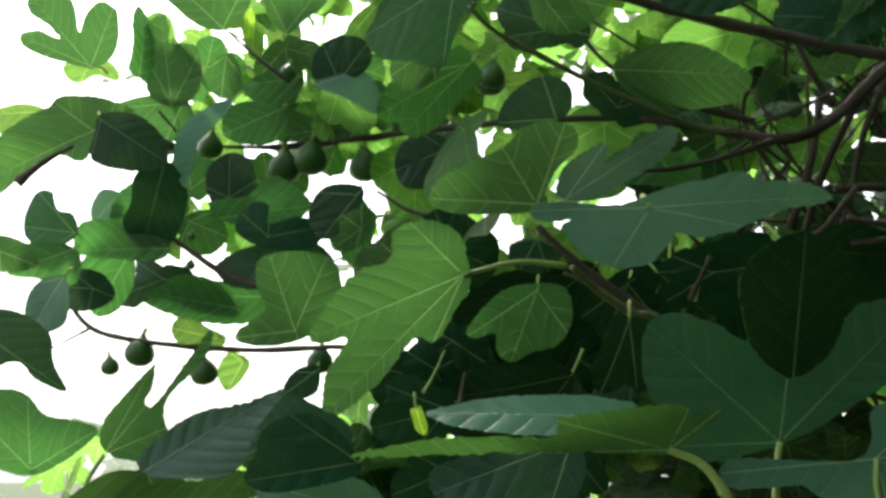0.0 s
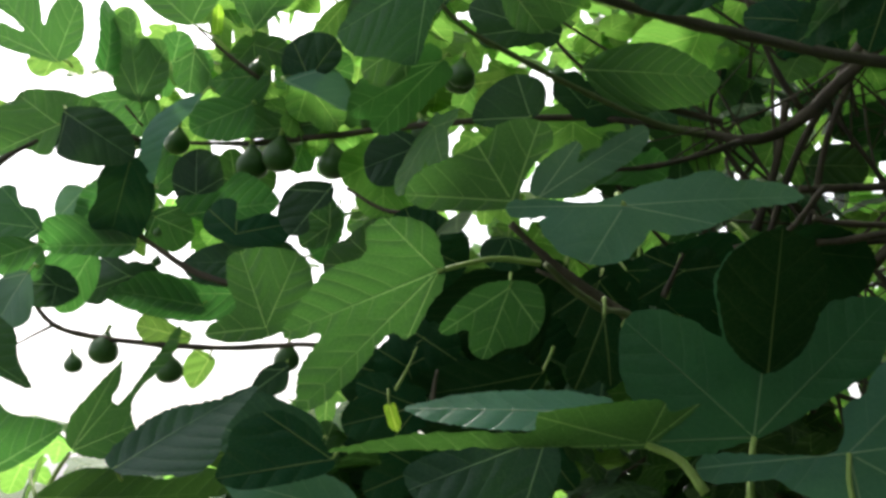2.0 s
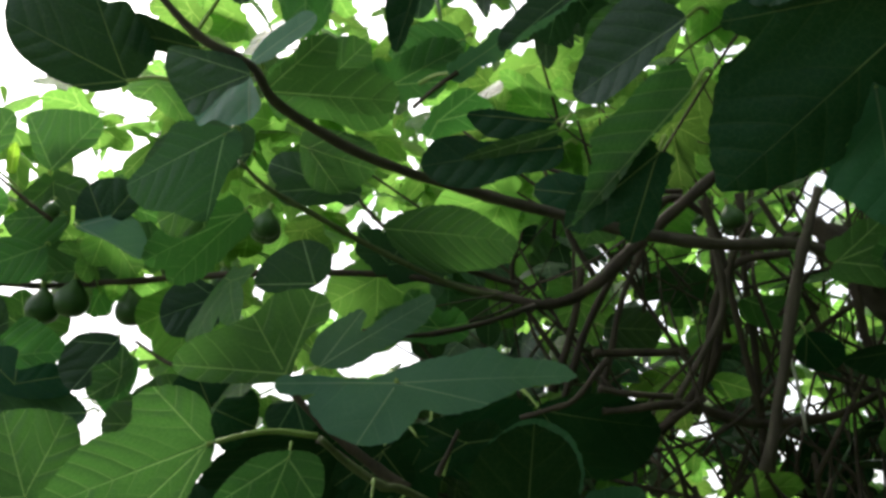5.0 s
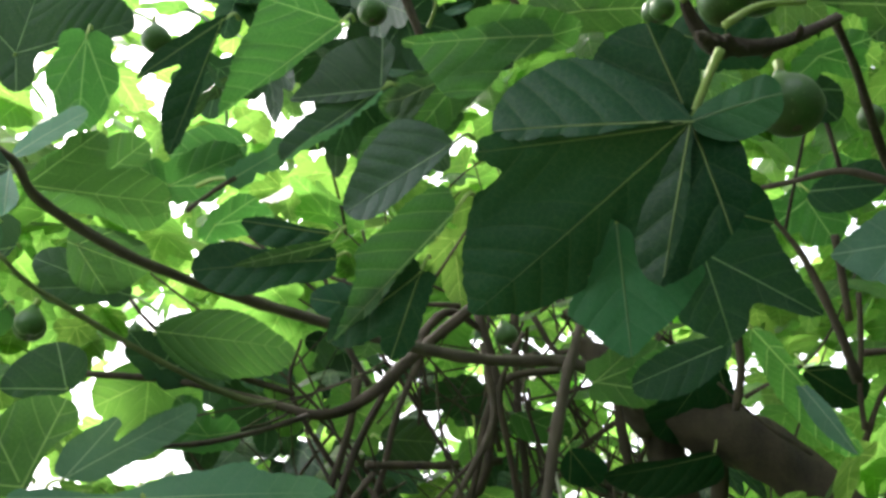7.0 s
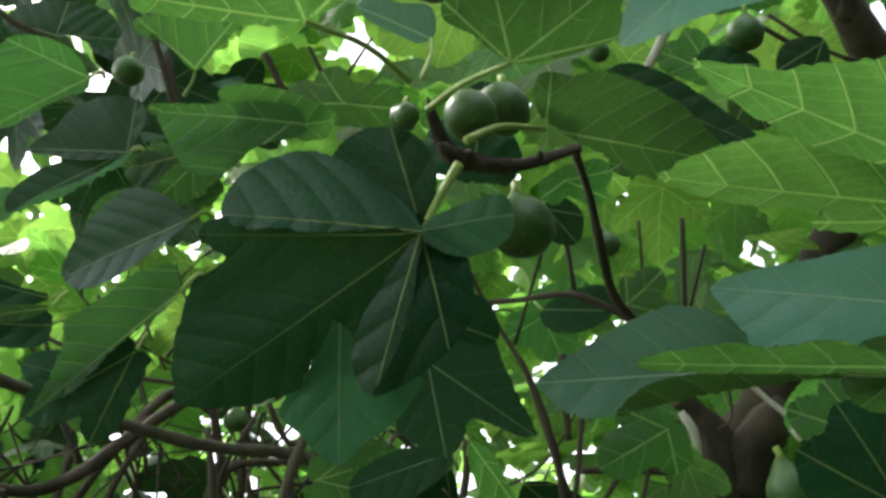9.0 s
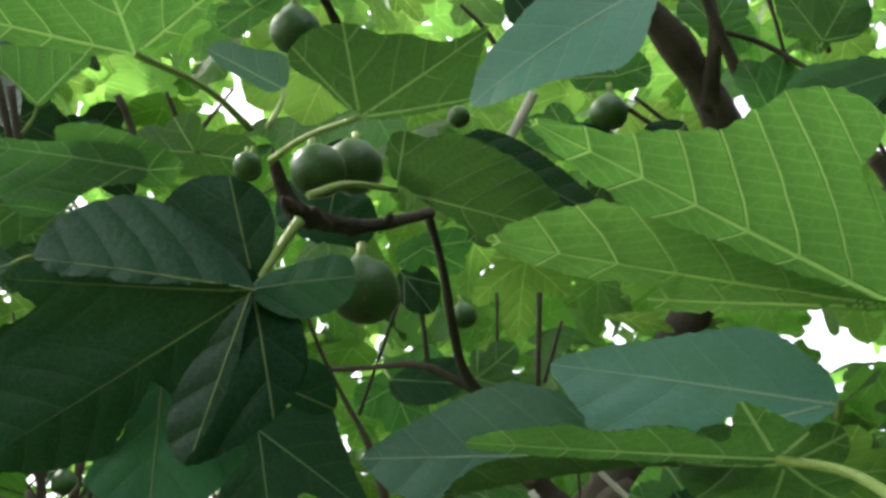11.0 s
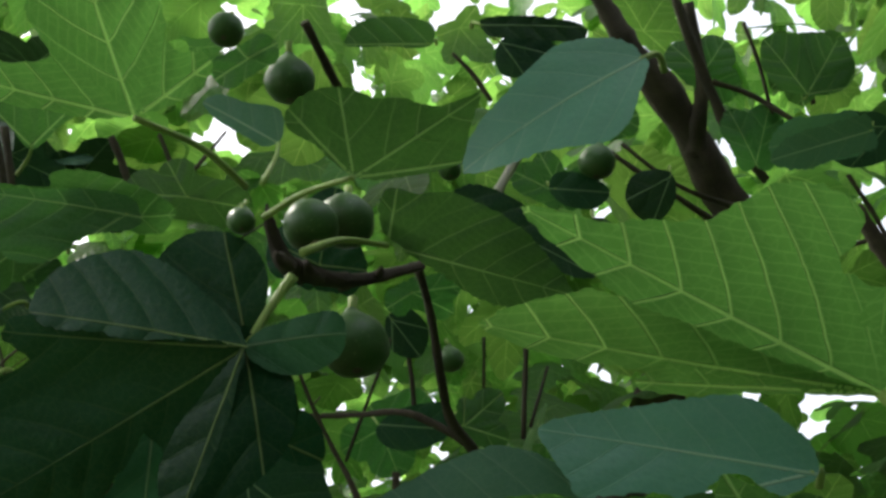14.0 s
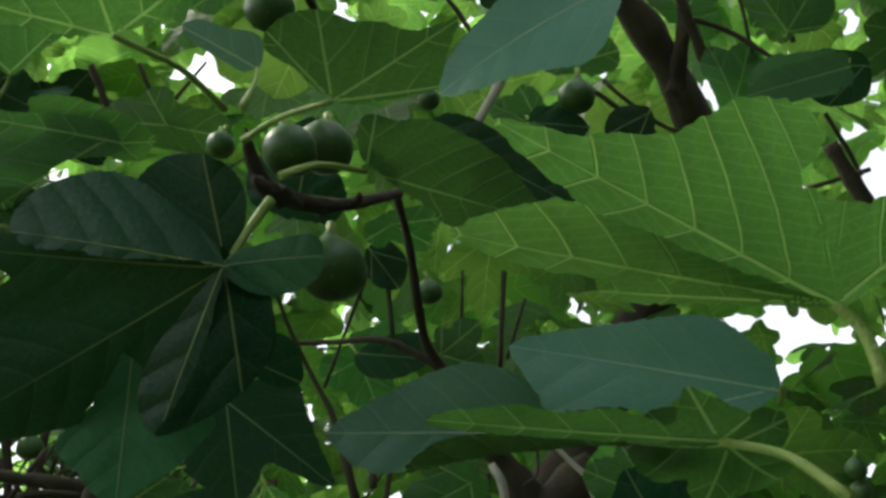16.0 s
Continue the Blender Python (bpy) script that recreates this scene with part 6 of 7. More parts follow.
leaf((-0.439, 1.799, 2.033), (0.923, 0.024, -0.385), (0.000, -0.998, -0.061), [(0, 0.069, 0.000), (46, 0.045, 0.000), (-88, 0.041, 0.000)], LEAF_UNDER, margin=[(-88, 0.042), (143, 0.010), (46, 0.047), (0, 0.072), (-36, 0.069)], droop=0.1, fold=0.1, wave=0.03)
leaf((-0.614, 1.712, 1.961), (-0.947, 0.020, -0.321), (0.000, -0.998, -0.061), [(0, 0.103, 0.000)], LEAF_UNDER, margin=[(0, 0.107), (-23, 0.084), (-58, 0.025), (148, 0.021), (86, 0.055), (21, 0.069)], droop=0.1, fold=0.1, wave=0.03)
leaf((-0.181, 1.503, 1.743), (-0.808, 0.036, -0.588), (0.000, -0.998, -0.061), [(0, 0.054, 0.000), (-39, 0.027, 0.000)], LEAF_BLUISH, margin=[(0, 0.056), (-39, 0.029), (-152, 0.011), (66, 0.026), (26, 0.042)], droop=0.1, fold=0.1, wave=0.03)
leaf((-0.124, 1.372, 1.638), (-0.989, -0.009, 0.149), (0.000, -0.998, -0.061), [(0, 0.127, 0.000)], LEAF_BLUISH, margin=[(0, 0.132), (-30, 0.102), (-46, 0.063), (-103, 0.023), (85, 0.023), (26, 0.097)], droop=0.1, fold=0.1, wave=0.03)
leaf((-0.141, 1.802, 2.020), (-0.824, 0.035, -0.566), (0.000, -0.998, -0.061), [(0, 0.059, 0.000), (-70, 0.058, 0.000), (-124, 0.053, 0.000), (40, 0.034, 0.000)], LEAF_UNDER, margin=[(0, 0.061), (-70, 0.060), (-124, 0.055), (160, 0.020), (40, 0.036)], droop=0.1, fold=0.1, wave=0.03)
leaf((-0.530, 1.825, 2.390), (0.226, 0.060, -0.972), (0.000, -0.998, -0.061), [(0, 0.053, 0.000), (50, 0.045, 0.000), (-56, 0.042, 0.000), (124, 0.042, 0.000)], LEAF_OUTER, margin=[(-56, 0.044), (-148, 0.030), (162, 0.043), (124, 0.044), (50, 0.047), (0, 0.055)], droop=0.1, fold=0.1, wave=0.03)
leaf((0.899, 0.566, 2.377), (0.729, -0.680, -0.081), (-0.646, -0.644, -0.411), [(0, 0.057, 0.000)], LEAF_BLUISH, margin=[(-177, 0.007), (92, 0.017), (26, 0.040), (0, 0.060), (-24, 0.047), (-66, 0.017)], droop=0.1, fold=0.1, wave=0.03)
leaf((1.020, 0.495, 2.413), (-0.014, 0.548, -0.836), (-0.646, -0.644, -0.411), [(0, 0.054, 0.000), (-41, 0.054, 0.000)], LEAF_BLUISH, margin=[(-41, 0.056), (-73, 0.041), (-161, 0.006), (33, 0.026), (0, 0.057)], droop=0.1, fold=0.1, wave=0.03)
leaf((0.822, 0.769, 2.149), (0.734, -0.672, -0.101), (-0.646, -0.644, -0.411), [(0, 0.075, 0.000)], LEAF_BLUISH, margin=[(-107, 0.006), (40, 0.024), (20, 0.075), (0, 0.078), (-27, 0.050), (-66, 0.024)], droop=0.1, fold=0.1, wave=0.03)
leaf((0.772, 0.519, 2.477), (0.755, -0.618, -0.219), (-0.646, -0.644, -0.411), [(0, 0.057, 0.000), (-43, 0.043, 0.000)], LEAF_BLUISH, margin=[(-104, 0.013), (70, 0.006), (19, 0.050), (0, 0.059), (-43, 0.044), (-79, 0.033)], droop=0.1, fold=0.1, wave=0.03)
leaf((0.724, 0.501, 2.457), (0.712, -0.702, -0.019), (-0.646, -0.644, -0.411), [(0, 0.100, 0.000)], LEAF_BLUISH, margin=[(114, 0.005), (17, 0.034), (0, 0.104), (-7, 0.102), (-20, 0.040), (-67, 0.011)], droop=0.1, fold=0.1, wave=0.03)
leaf((1.121, 0.357, 2.506), (-0.615, 0.120, 0.779), (-0.646, -0.644, -0.411), [(0, 0.079, 0.000), (-65, 0.078, 0.000), (-113, 0.045, 0.000)], LEAF_UNDER, margin=[(22, 0.061), (0, 0.083), (-26, 0.077), (-65, 0.081), (-93, 0.069), (-113, 0.047), (-141, 0.007), (42, 0.033)], droop=0.1, fold=0.1, wave=0.03)
leaf((0.692, 0.546, 2.443), (-0.720, 0.692, 0.046), (-0.646, -0.644, -0.411), [(0, 0.080, 0.000)], LEAF_UNDER, margin=[(0, 0.083), (-18, 0.074), (-48, 0.038), (-106, 0.019), (149, 0.003), (3, 0.042)], droop=0.1, fold=0.1, wave=0.03)
leaf((1.260, 0.327, 2.515), (-0.728, 0.681, 0.076), (-0.646, -0.644, -0.411), [(0, 0.072, 0.000), (51, 0.063, 0.000)], LEAF_BLUISH, margin=[(0, 0.075), (-15, 0.057), (-91, 0.014), (100, 0.036), (51, 0.066), (25, 0.076)], droop=0.1, fold=0.1, wave=0.03)
leaf((0.853, 0.780, 2.288), (0.648, -0.177, -0.741), (-0.646, -0.644, -0.411), [(0, 0.050, 0.000), (39, 0.041, 0.000), (-37, 0.033, 0.000)], LEAF_BLUISH, margin=[(-154, 0.007), (86, 0.023), (39, 0.042), (0, 0.052), (-37, 0.035)], droop=0.1, fold=0.1, wave=0.03)
leaf((0.475, 0.692, 2.214), (-0.944, 0.329, -0.019), (-0.314, -0.916, -0.251), [(0, 0.109, 0.000), (44, 0.069, 0.000)], LEAF_UNDER, margin=[(12, 0.107), (0, 0.113), (-6, 0.078), (-104, 0.015), (150, 0.014), (41, 0.039), (44, 0.072), (33, 0.098)], droop=0.1, fold=0.1, wave=0.03)
leaf((0.388, 1.053, 2.136), (-0.902, 0.432, -0.002), (-0.413, -0.865, -0.286), [(0, 0.160, 0.000)], LEAF_UPPER_SHADE, margin=[(0, 0.166), (-9, 0.153), (-15, 0.117), (-12, 0.090), (-22, 0.047), (-105, 0.013), (89, 0.019), (25, 0.062), (18, 0.112), (7, 0.152)], droop=0.1, fold=0.1, wave=0.03)
leaf((0.382, 1.027, 2.145), (-0.819, 0.556, -0.138), (-0.332, -0.657, -0.677), [(0, 0.113, 0.000)], LEAF_UNDER, margin=[(0, 0.118), (-5, 0.084), (-14, 0.032), (-159, 0.002), (18, 0.031), (5, 0.088)], droop=0.1, fold=0.1, wave=0.03)
leaf((0.385, 1.051, 2.166), (-0.907, 0.364, 0.211), (-0.413, -0.865, -0.286), [(0, 0.100, 0.000)], LEAF_UPPER_SHADE, margin=[(0, 0.104), (-6, 0.079), (-7, 0.032), (-112, 0.002), (34, 0.033), (17, 0.081)], droop=0.1, fold=0.1, wave=0.03)
leaf((0.482, 0.838, 2.249), (-0.896, 0.441, -0.038), (-0.413, -0.865, -0.286), [(0, 0.098, 0.000)], LEAF_UNDER, margin=[(0, 0.102), (-9, 0.088), (-22, 0.024), (-162, 0.003), (45, 0.035), (17, 0.087)], droop=0.1, fold=0.1, wave=0.03)
leaf((0.426, 0.862, 2.206), (-0.695, 0.502, -0.514), (-0.413, -0.865, -0.286), [(0, 0.077, 0.000)], LEAF_UNDER, margin=[(0, 0.080), (-25, 0.061), (-43, 0.038), (-159, 0.005), (39, 0.029), (19, 0.071)], droop=0.1, fold=0.1, wave=0.03)
leaf((0.308, 1.183, 2.339), (-0.897, 0.440, -0.034), (-0.413, -0.865, -0.286), [(0, 0.098, 0.000)], LEAF_UNDER, margin=[(0, 0.102), (-16, 0.087), (-44, 0.046), (-107, 0.011), (86, 0.022), (22, 0.061)], droop=0.1, fold=0.1, wave=0.03)
leaf((0.126, 1.324, 2.237), (0.874, -0.289, -0.390), (-0.413, -0.865, -0.286), [(0, 0.092, 0.000), (-36, 0.073, 0.000), (42, 0.051, 0.000)], LEAF_UNDER, margin=[(130, 0.023), (42, 0.053), (18, 0.093), (0, 0.096), (-36, 0.076), (-71, 0.050)], droop=0.1, fold=0.1, wave=0.03)
leaf((0.016, 1.255, 2.217), (-0.861, 0.293, -0.417), (-0.222, -0.952, -0.211), [(0, 0.135, 0.000), (52, 0.106, 0.000)], LEAF_BLUISH, margin=[(-106, 0.010), (-41, 0.065), (-18, 0.080), (0, 0.140), (15, 0.138), (29, 0.119), (52, 0.111), (59, 0.077), (72, 0.049), (114, 0.031), (160, 0.020)], droop=0.1, fold=0.1, wave=0.03)
leaf((0.672, 0.711, 1.962), (0.654, -0.059, -0.755), (-0.227, -0.966, -0.121), [(0, 0.139, 0.000)], LEAF_BACKLIT, margin=[(-129, 0.002), (40, 0.020), (6, 0.060), (3, 0.105), (1, 0.142), (-5, 0.137), (-14, 0.098), (-26, 0.045)], droop=0.05, fold=-0.3, wave=0.02)
leaf((-0.460, 1.808, 2.080), (-0.928, 0.058, -0.368), (-0.038, -0.997, -0.062), [(0, 0.129, 0.000)], LEAF_UNDER, margin=[(0, 0.134), (-27, 0.107), (-69, 0.057), (-165, 0.017), (74, 0.060), (34, 0.110)], droop=0.1, fold=0.1, wave=0.03)
leaf((-0.298, 1.888, 1.916), (-0.999, 0.038, 0.002), (-0.038, -0.997, -0.062), [(0, 0.243, 0.000)], LEAF_UNDER, margin=[(0, 0.253), (-11, 0.175), (-17, 0.074), (180, 0.012), (56, 0.051), (16, 0.155)], droop=0.1, fold=0.1, wave=0.03)
leaf((-0.597, 1.797, 1.914), (-0.997, 0.034, 0.064), (-0.038, -0.997, -0.062), [(0, 0.073, 0.000), (-36, 0.050, 0.000), (163, 0.040, 0.000), (83, 0.037, 0.000)], LEAF_BLUISH, margin=[(0, 0.077), (-36, 0.052), (-123, 0.030), (163, 0.041), (83, 0.039), (31, 0.062)], droop=0.1, fold=0.1, wave=0.03)
leaf((-0.103, 1.221, 2.264), (-0.901, -0.005, 0.433), (-0.208, -0.871, -0.445), [(0, 0.142, 0.000), (-43, 0.106, 0.000), (32, 0.075, 0.000)], LEAF_UPPER_SHADE, margin=[(-125, 0.025), (-108, 0.054), (-79, 0.072), (-65, 0.096), (-49, 0.099), (-39, 0.123), (-30, 0.154), (-20, 0.191), (-5, 0.187), (10, 0.154), (21, 0.109), (42, 0.049), (66, 0.016)], stalk=(-0.051, 1.208, 2.264), droop=0.1, fold=0.1, wave=0.03)
leaf((-0.016, 1.205, 2.308), (-0.972, 0.099, 0.212), (-0.200, -0.824, -0.530), [(0, 0.104, 0.000)], LEAF_UPPER_SHADE, margin=[(100, 0.004), (20, 0.044), (7, 0.085), (0, 0.107), (-15, 0.093), (-23, 0.051), (-38, 0.012)], droop=0.1, fold=0.1, wave=0.03)
leaf((0.228, 1.232, 1.777), (-0.135, 0.142, -0.981), (-0.232, -0.967, -0.108), [(0, 0.093, 0.000), (-25, 0.098, 0.000)], LEAF_BLUISH, margin=[(-9, 0.005), (4, 0.049), (0, 0.097), (-10, 0.109), (-25, 0.110), (-27, 0.093), (-26, 0.060)], droop=0.1, fold=0.1, wave=0.03)
# six dark leaves stand in for the shaded depth of the crown
leaf((0.212, 1.465, 1.887), (-0.763, 0.399, -0.508), (-0.032, -0.808, -0.588), [(0, 0.236, 0.000)], LEAF_UPPER_SHADE, margin=[(-126, 0.004), (-39, 0.079), (-30, 0.161), (-14, 0.237), (0, 0.246), (19, 0.205), (36, 0.160), (54, 0.080)], droop=0.1, fold=0.1, wave=0.03)
leaf((0.304, 1.413, 1.877), (-0.320, 0.566, -0.760), (-0.032, -0.808, -0.588), [(0, 0.228, 0.000)], LEAF_UPPER_SHADE, margin=[(-116, 0.012), (-63, 0.069), (-35, 0.136), (-18, 0.202), (0, 0.238), (15, 0.206), (28, 0.114), (43, 0.047)], droop=0.1, fold=0.1, wave=0.03)
leaf((0.279, 1.366, 1.860), (0.997, -0.067, 0.039), (-0.032, -0.808, -0.588), [(0, 0.156, 0.000), (-45, 0.094, 0.000)], LEAF_UPPER_SHADE, margin=[(91, 0.008), (30, 0.075), (17, 0.144), (0, 0.162), (-23, 0.147), (-45, 0.098), (-65, 0.037)], droop=0.1, fold=0.1, wave=0.03)
leaf((0.441, 1.352, 1.896), (0.986, 0.070, -0.149), (-0.032, -0.808, -0.588), [(0, 0.171, 0.000), (-40, 0.134, 0.000)], LEAF_UPPER_SHADE, margin=[(-169, 0.007), (37, 0.054), (18, 0.124), (0, 0.179), (-19, 0.186), (-40, 0.140), (-59, 0.061)], droop=0.1, fold=0.1, wave=0.03)
leaf((0.155, 1.298, 1.720), (-0.960, 0.189, -0.208), (-0.032, -0.808, -0.588), [(0, 0.178, 0.000), (44, 0.100, 0.000)], LEAF_UPPER_SHADE, margin=[(-103, 0.008), (-28, 0.071), (-15, 0.137), (0, 0.186), (20, 0.169), (44, 0.104), (69, 0.049)], droop=0.1, fold=0.1, wave=0.03)
leaf((0.374, 1.418, 1.839), (0.802, 0.330, -0.497), (-0.032, -0.808, -0.588), [(0, 0.165, 0.000), (51, 0.074, 0.000)], LEAF_UPPER_SHADE, margin=[(133, 0.009), (51, 0.077), (24, 0.147), (0, 0.172), (-21, 0.145), (-47, 0.070)], droop=0.1, fold=0.1, wave=0.03)
leaf((0.118, 1.314, 1.893), (-0.473, 0.202, -0.858), (-0.037, -0.977, -0.209), [(0, 0.043, 0.000), (48, 0.042, 0.000), (95, 0.034, 0.000), (-54, 0.028, 0.000)], LEAF_BLUISH, margin=[(0, 0.000), (-54, 0.029), (-30, 0.042), (0, 0.045), (48, 0.044), (95, 0.035)], droop=0.1, fold=0.1, wave=0.03)
# dark blade laid over the lobe that lies in deep shadow
leaf((0.266, 0.814, 1.675), (-0.073, -0.622, 0.779), (0.000, -0.782, -0.624), [(0, 0.120, 0.000)], LEAF_UPPER_SHADE, margin=[(-176, 0.002), (52, 0.037), (37, 0.066), (26, 0.098), (15, 0.114), (1, 0.122), (-14, 0.109), (-26, 0.086), (-36, 0.058), (-57, 0.029)], droop=0, fold=0, wave=0.02, bare=True)
leaf((1.021, 1.225, 2.133), (-0.299, 0.644, -0.704), (-0.188, -0.763, -0.619), [(0, 0.145, 0.000), (49, 0.108, 0.000), (-55, 0.091, 0.000)], LEAF_UPPER_SHADE, margin=[(-148, 0.008), (-74, 0.057), (-55, 0.095), (-32, 0.123), (0, 0.152), (23, 0.146), (49, 0.112)], droop=0.1, fold=0.1, wave=0.03)
leaf((1.030, 1.275, 1.999), (-0.895, 0.393, -0.213), (-0.188, -0.763, -0.619), [(0, 0.155, 0.000)], LEAF_UPPER_SHADE, margin=[(-100, 0.004), (-9, 0.063), (-6, 0.135), (0, 0.161), (15, 0.132), (42, 0.077), (103, 0.040)], droop=0.1, fold=0.1, wave=0.03)
leaf((0.846, 1.367, 2.016), (0.729, 0.314, -0.608), (-0.188, -0.763, -0.619), [(0, 0.074, 0.000), (-36, 0.052, 0.000)], LEAF_UPPER_SHADE, margin=[(144, 0.004), (49, 0.033), (25, 0.066), (0, 0.077), (-36, 0.054), (-69, 0.030)], droop=0.1, fold=0.1, wave=0.03)
leaf((0.813, 1.502, 2.113), (0.930, -0.036, -0.365), (-0.208, -0.871, -0.445), [(0, 0.113, 0.000)], LEAF_UNDER, margin=[(-40, 0.010), (23, 0.054), (17, 0.099), (0, 0.118), (-22, 0.078), (-52, 0.038)], droop=0.1, fold=0.1, wave=0.03)
leaf((0.762, 1.524, 2.088), (-0.001, 0.216, -0.976), (-0.222, -0.952, -0.211), [(0, 0.077, 0.000)], LEAF_OUTER, margin=[(0, 0.018), (34, 0.032), (12, 0.063), (0, 0.080), (-22, 0.059), (-41, 0.030)], droop=0.1, fold=0.1, wave=0.03)
leaf((0.795, 1.555, 1.987), (0.940, -0.151, -0.307), (-0.222, -0.952, -0.211), [(0, 0.058, 0.000), (-40, 0.030, 0.000)], LEAF_OUTER, margin=[(-145, 0.014), (105, 0.013), (23, 0.045), (0, 0.060), (-40, 0.032)], droop=0.1, fold=0.1, wave=0.03)
leaf((0.946, 1.349, 1.860), (0.975, -0.222, -0.021), (-0.222, -0.952, -0.211), [(0, 0.046, 0.000), (-46, 0.031, 0.000), (38, 0.030, 0.000), (106, 0.023, 0.000)], LEAF_OUTER, margin=[(169, 0.020), (106, 0.024), (38, 0.032), (0, 0.048), (-46, 0.032), (-119, 0.018)], droop=0.1, fold=0.1, wave=0.03)
leaf((1.022, 0.506, 2.012), (-0.658, 0.732, -0.176), (-0.427, -0.556, -0.713), [(0, 0.099, 0.000), (-26, 0.076, 0.000)], LEAF_BACKLIT, margin=[(-100, 0.006), (-30, 0.039), (-28, 0.077), (-14, 0.095), (2, 0.106), (13, 0.104), (11, 0.068), (35, 0.037), (96, 0.019)], droop=0.1, fold=0.1, wave=0.03)
leaf((0.979, 0.540, 1.903), (-0.412, -0.482, 0.773), (-0.468, -0.617, -0.633), [(0, 0.089, 0.000), (41, 0.080, 0.000)], LEAF_BLUISH, margin=[(-23, 0.089), (0, 0.093), (19, 0.090), (41, 0.083), (61, 0.065), (86, 0.030), (-94, 0.035)], droop=0.1, fold=0.1, wave=0.03)
leaf((0.841, 0.959, 2.036), (-0.754, 0.622, -0.210), (-0.319, -0.627, -0.711), [(0, 0.119, 0.000)], LEAF_UNDER, margin=[(74, 0.004), (-36, 0.050), (-16, 0.100), (-3, 0.125), (13, 0.108), (21, 0.077), (29, 0.039)], droop=0.1, fold=0.1, wave=0.03)
leaf((0.955, 0.970, 2.026), (0.891, 0.018, -0.454), (-0.332, -0.657, -0.677), [(0, 0.082, 0.000), (39, 0.039, 0.000)], LEAF_UPPER_SHADE, margin=[(130, 0.004), (39, 0.041), (22, 0.080), (0, 0.086), (-28, 0.056), (-65, 0.027)], droop=0.1, fold=0.1, wave=0.03)
leaf((1.084, 0.879, 1.961), (-0.393, 0.749, -0.534), (-0.332, -0.657, -0.677), [(0, 0.095, 0.000)], LEAF_UPPER_SHADE, margin=[(131, 0.013), (-54, 0.040), (-24, 0.070), (0, 0.099), (38, 0.075), (71, 0.051)], droop=0.1, fold=0.1, wave=0.03)
# pale blade stands in for a white highlight on the leaf
leaf((0.712, 0.714, 1.920), (0.153, -0.512, -0.846), (-0.266, -0.845, 0.463), [(0, 0.087, 0.000)], LEAF_SKY_SHEEN, margin=[(7, 0.002), (15, 0.036), (3, 0.072), (0, 0.088), (-12, 0.068), (-23, 0.037)], droop=0.05, fold=0.1, wave=0.01)
# dark blade painted over the unlit half of the folded leaf
leaf((0.045, 0.975, 2.156), (-0.837, 0.520, -0.172), (-0.445, -0.829, -0.338), [(0, 0.080, 0.000), (-35, 0.094, 0.000)], LEAF_BLUISH, margin=[(73, 0.003), (-80, 0.016), (-53, 0.040), (-41, 0.070), (-36, 0.098), (-24, 0.098), (-3, 0.084), (15, 0.075), (17, 0.060), (13, 0.030)], droop=0.05, fold=0.15, wave=0.02, bare=True)
# dark blade painted for the shaded lower half of the leaf
leaf((0.610, 0.267, 1.866), (-0.682, 0.729, -0.061), (-0.271, -0.328, -0.905), [(0, 0.147, 0.000)], LEAF_INNER_SHADE, margin=[(-88, 0.004), (-15, 0.044), (-12, 0.086), (-10, 0.115), (-6, 0.135), (1, 0.148), (0, 0.129), (-2, 0.100), (-3, 0.077), (-4, 0.042), (92, 0.004)], droop=0, fold=0, wave=0.01, bare=True)
leaf((0.664, 1.703, 2.107), (0.999, -0.053, 0.002), (-0.052, -0.997, -0.065), [(0, 0.100, 0.000)], LEAF_INNER_SHADE, margin=[(0, 0.000), (55, 0.036), (25, 0.086), (0, 0.105), (-25, 0.092), (-59, 0.051)], droop=0.1, fold=0.1, wave=0.03)
leaf((0.843, 0.481, 2.263), (0.510, -0.008, -0.860), (-0.628, -0.687, -0.366), [(0, 0.034, 0.000), (-52, 0.029, 0.000), (43, 0.027, 0.000), (-106, 0.018, 0.000)], LEAF_INNER_SHADE, margin=[(-106, 0.019), (110, 0.008), (43, 0.028), (0, 0.036), (-52, 0.030)], droop=0.1, fold=0.1, wave=0.03)

# figs
fig((0.083, 1.794, 2.291), 0.0281)
fig((0.036, 1.812, 2.310), 0.0239)
fig((-0.036, 1.850, 2.284), 0.0196)
fig((-0.143, 1.813, 2.230), 0.0225)
fig((-0.070, 1.814, 2.216), 0.0214)
fig((0.020, 1.798, 2.187), 0.0245)
fig((-0.141, 1.880, 2.158), 0.0300)
fig((-0.239, 1.860, 2.165), 0.0308)
fig((-0.290, 1.884, 2.156), 0.0300)
fig((-0.426, 1.879, 2.194), 0.0231)
fig((-0.269, 1.753, 2.288), 0.0142)
fig((-0.481, 1.785, 2.164), 0.0153)
fig((-0.219, 1.906, 1.804), 0.0236)
fig((-0.432, 1.936, 1.787), 0.0250)
fig((-0.557, 1.961, 1.826), 0.0277)
fig((-0.612, 1.968, 1.800), 0.0173)
fig((-0.423, 1.758, 1.948), 0.0084)
fig((-0.422, 1.748, 1.995), 0.0074)
fig((0.789, 1.444, 2.222), 0.0195)
fig((0.029, 1.729, 2.292), 0.0200)
fig((0.083, 1.724, 2.271), 0.0238)
fig((0.244, 1.690, 2.260), 0.0133)
fig((0.561, 0.497, 2.046), 0.0240)
fig((0.518, 0.496, 2.125), 0.0198)
fig((0.558, 0.505, 2.152), 0.0217)
fig((0.453, 0.482, 2.091), 0.0087)
fig((0.574, 0.610, 2.370), 0.0236)
fig((0.566, 0.717, 2.505), 0.0192)
fig((0.925, 0.525, 2.406), 0.0207)
fig((0.950, 0.785, 2.274), 0.0159)
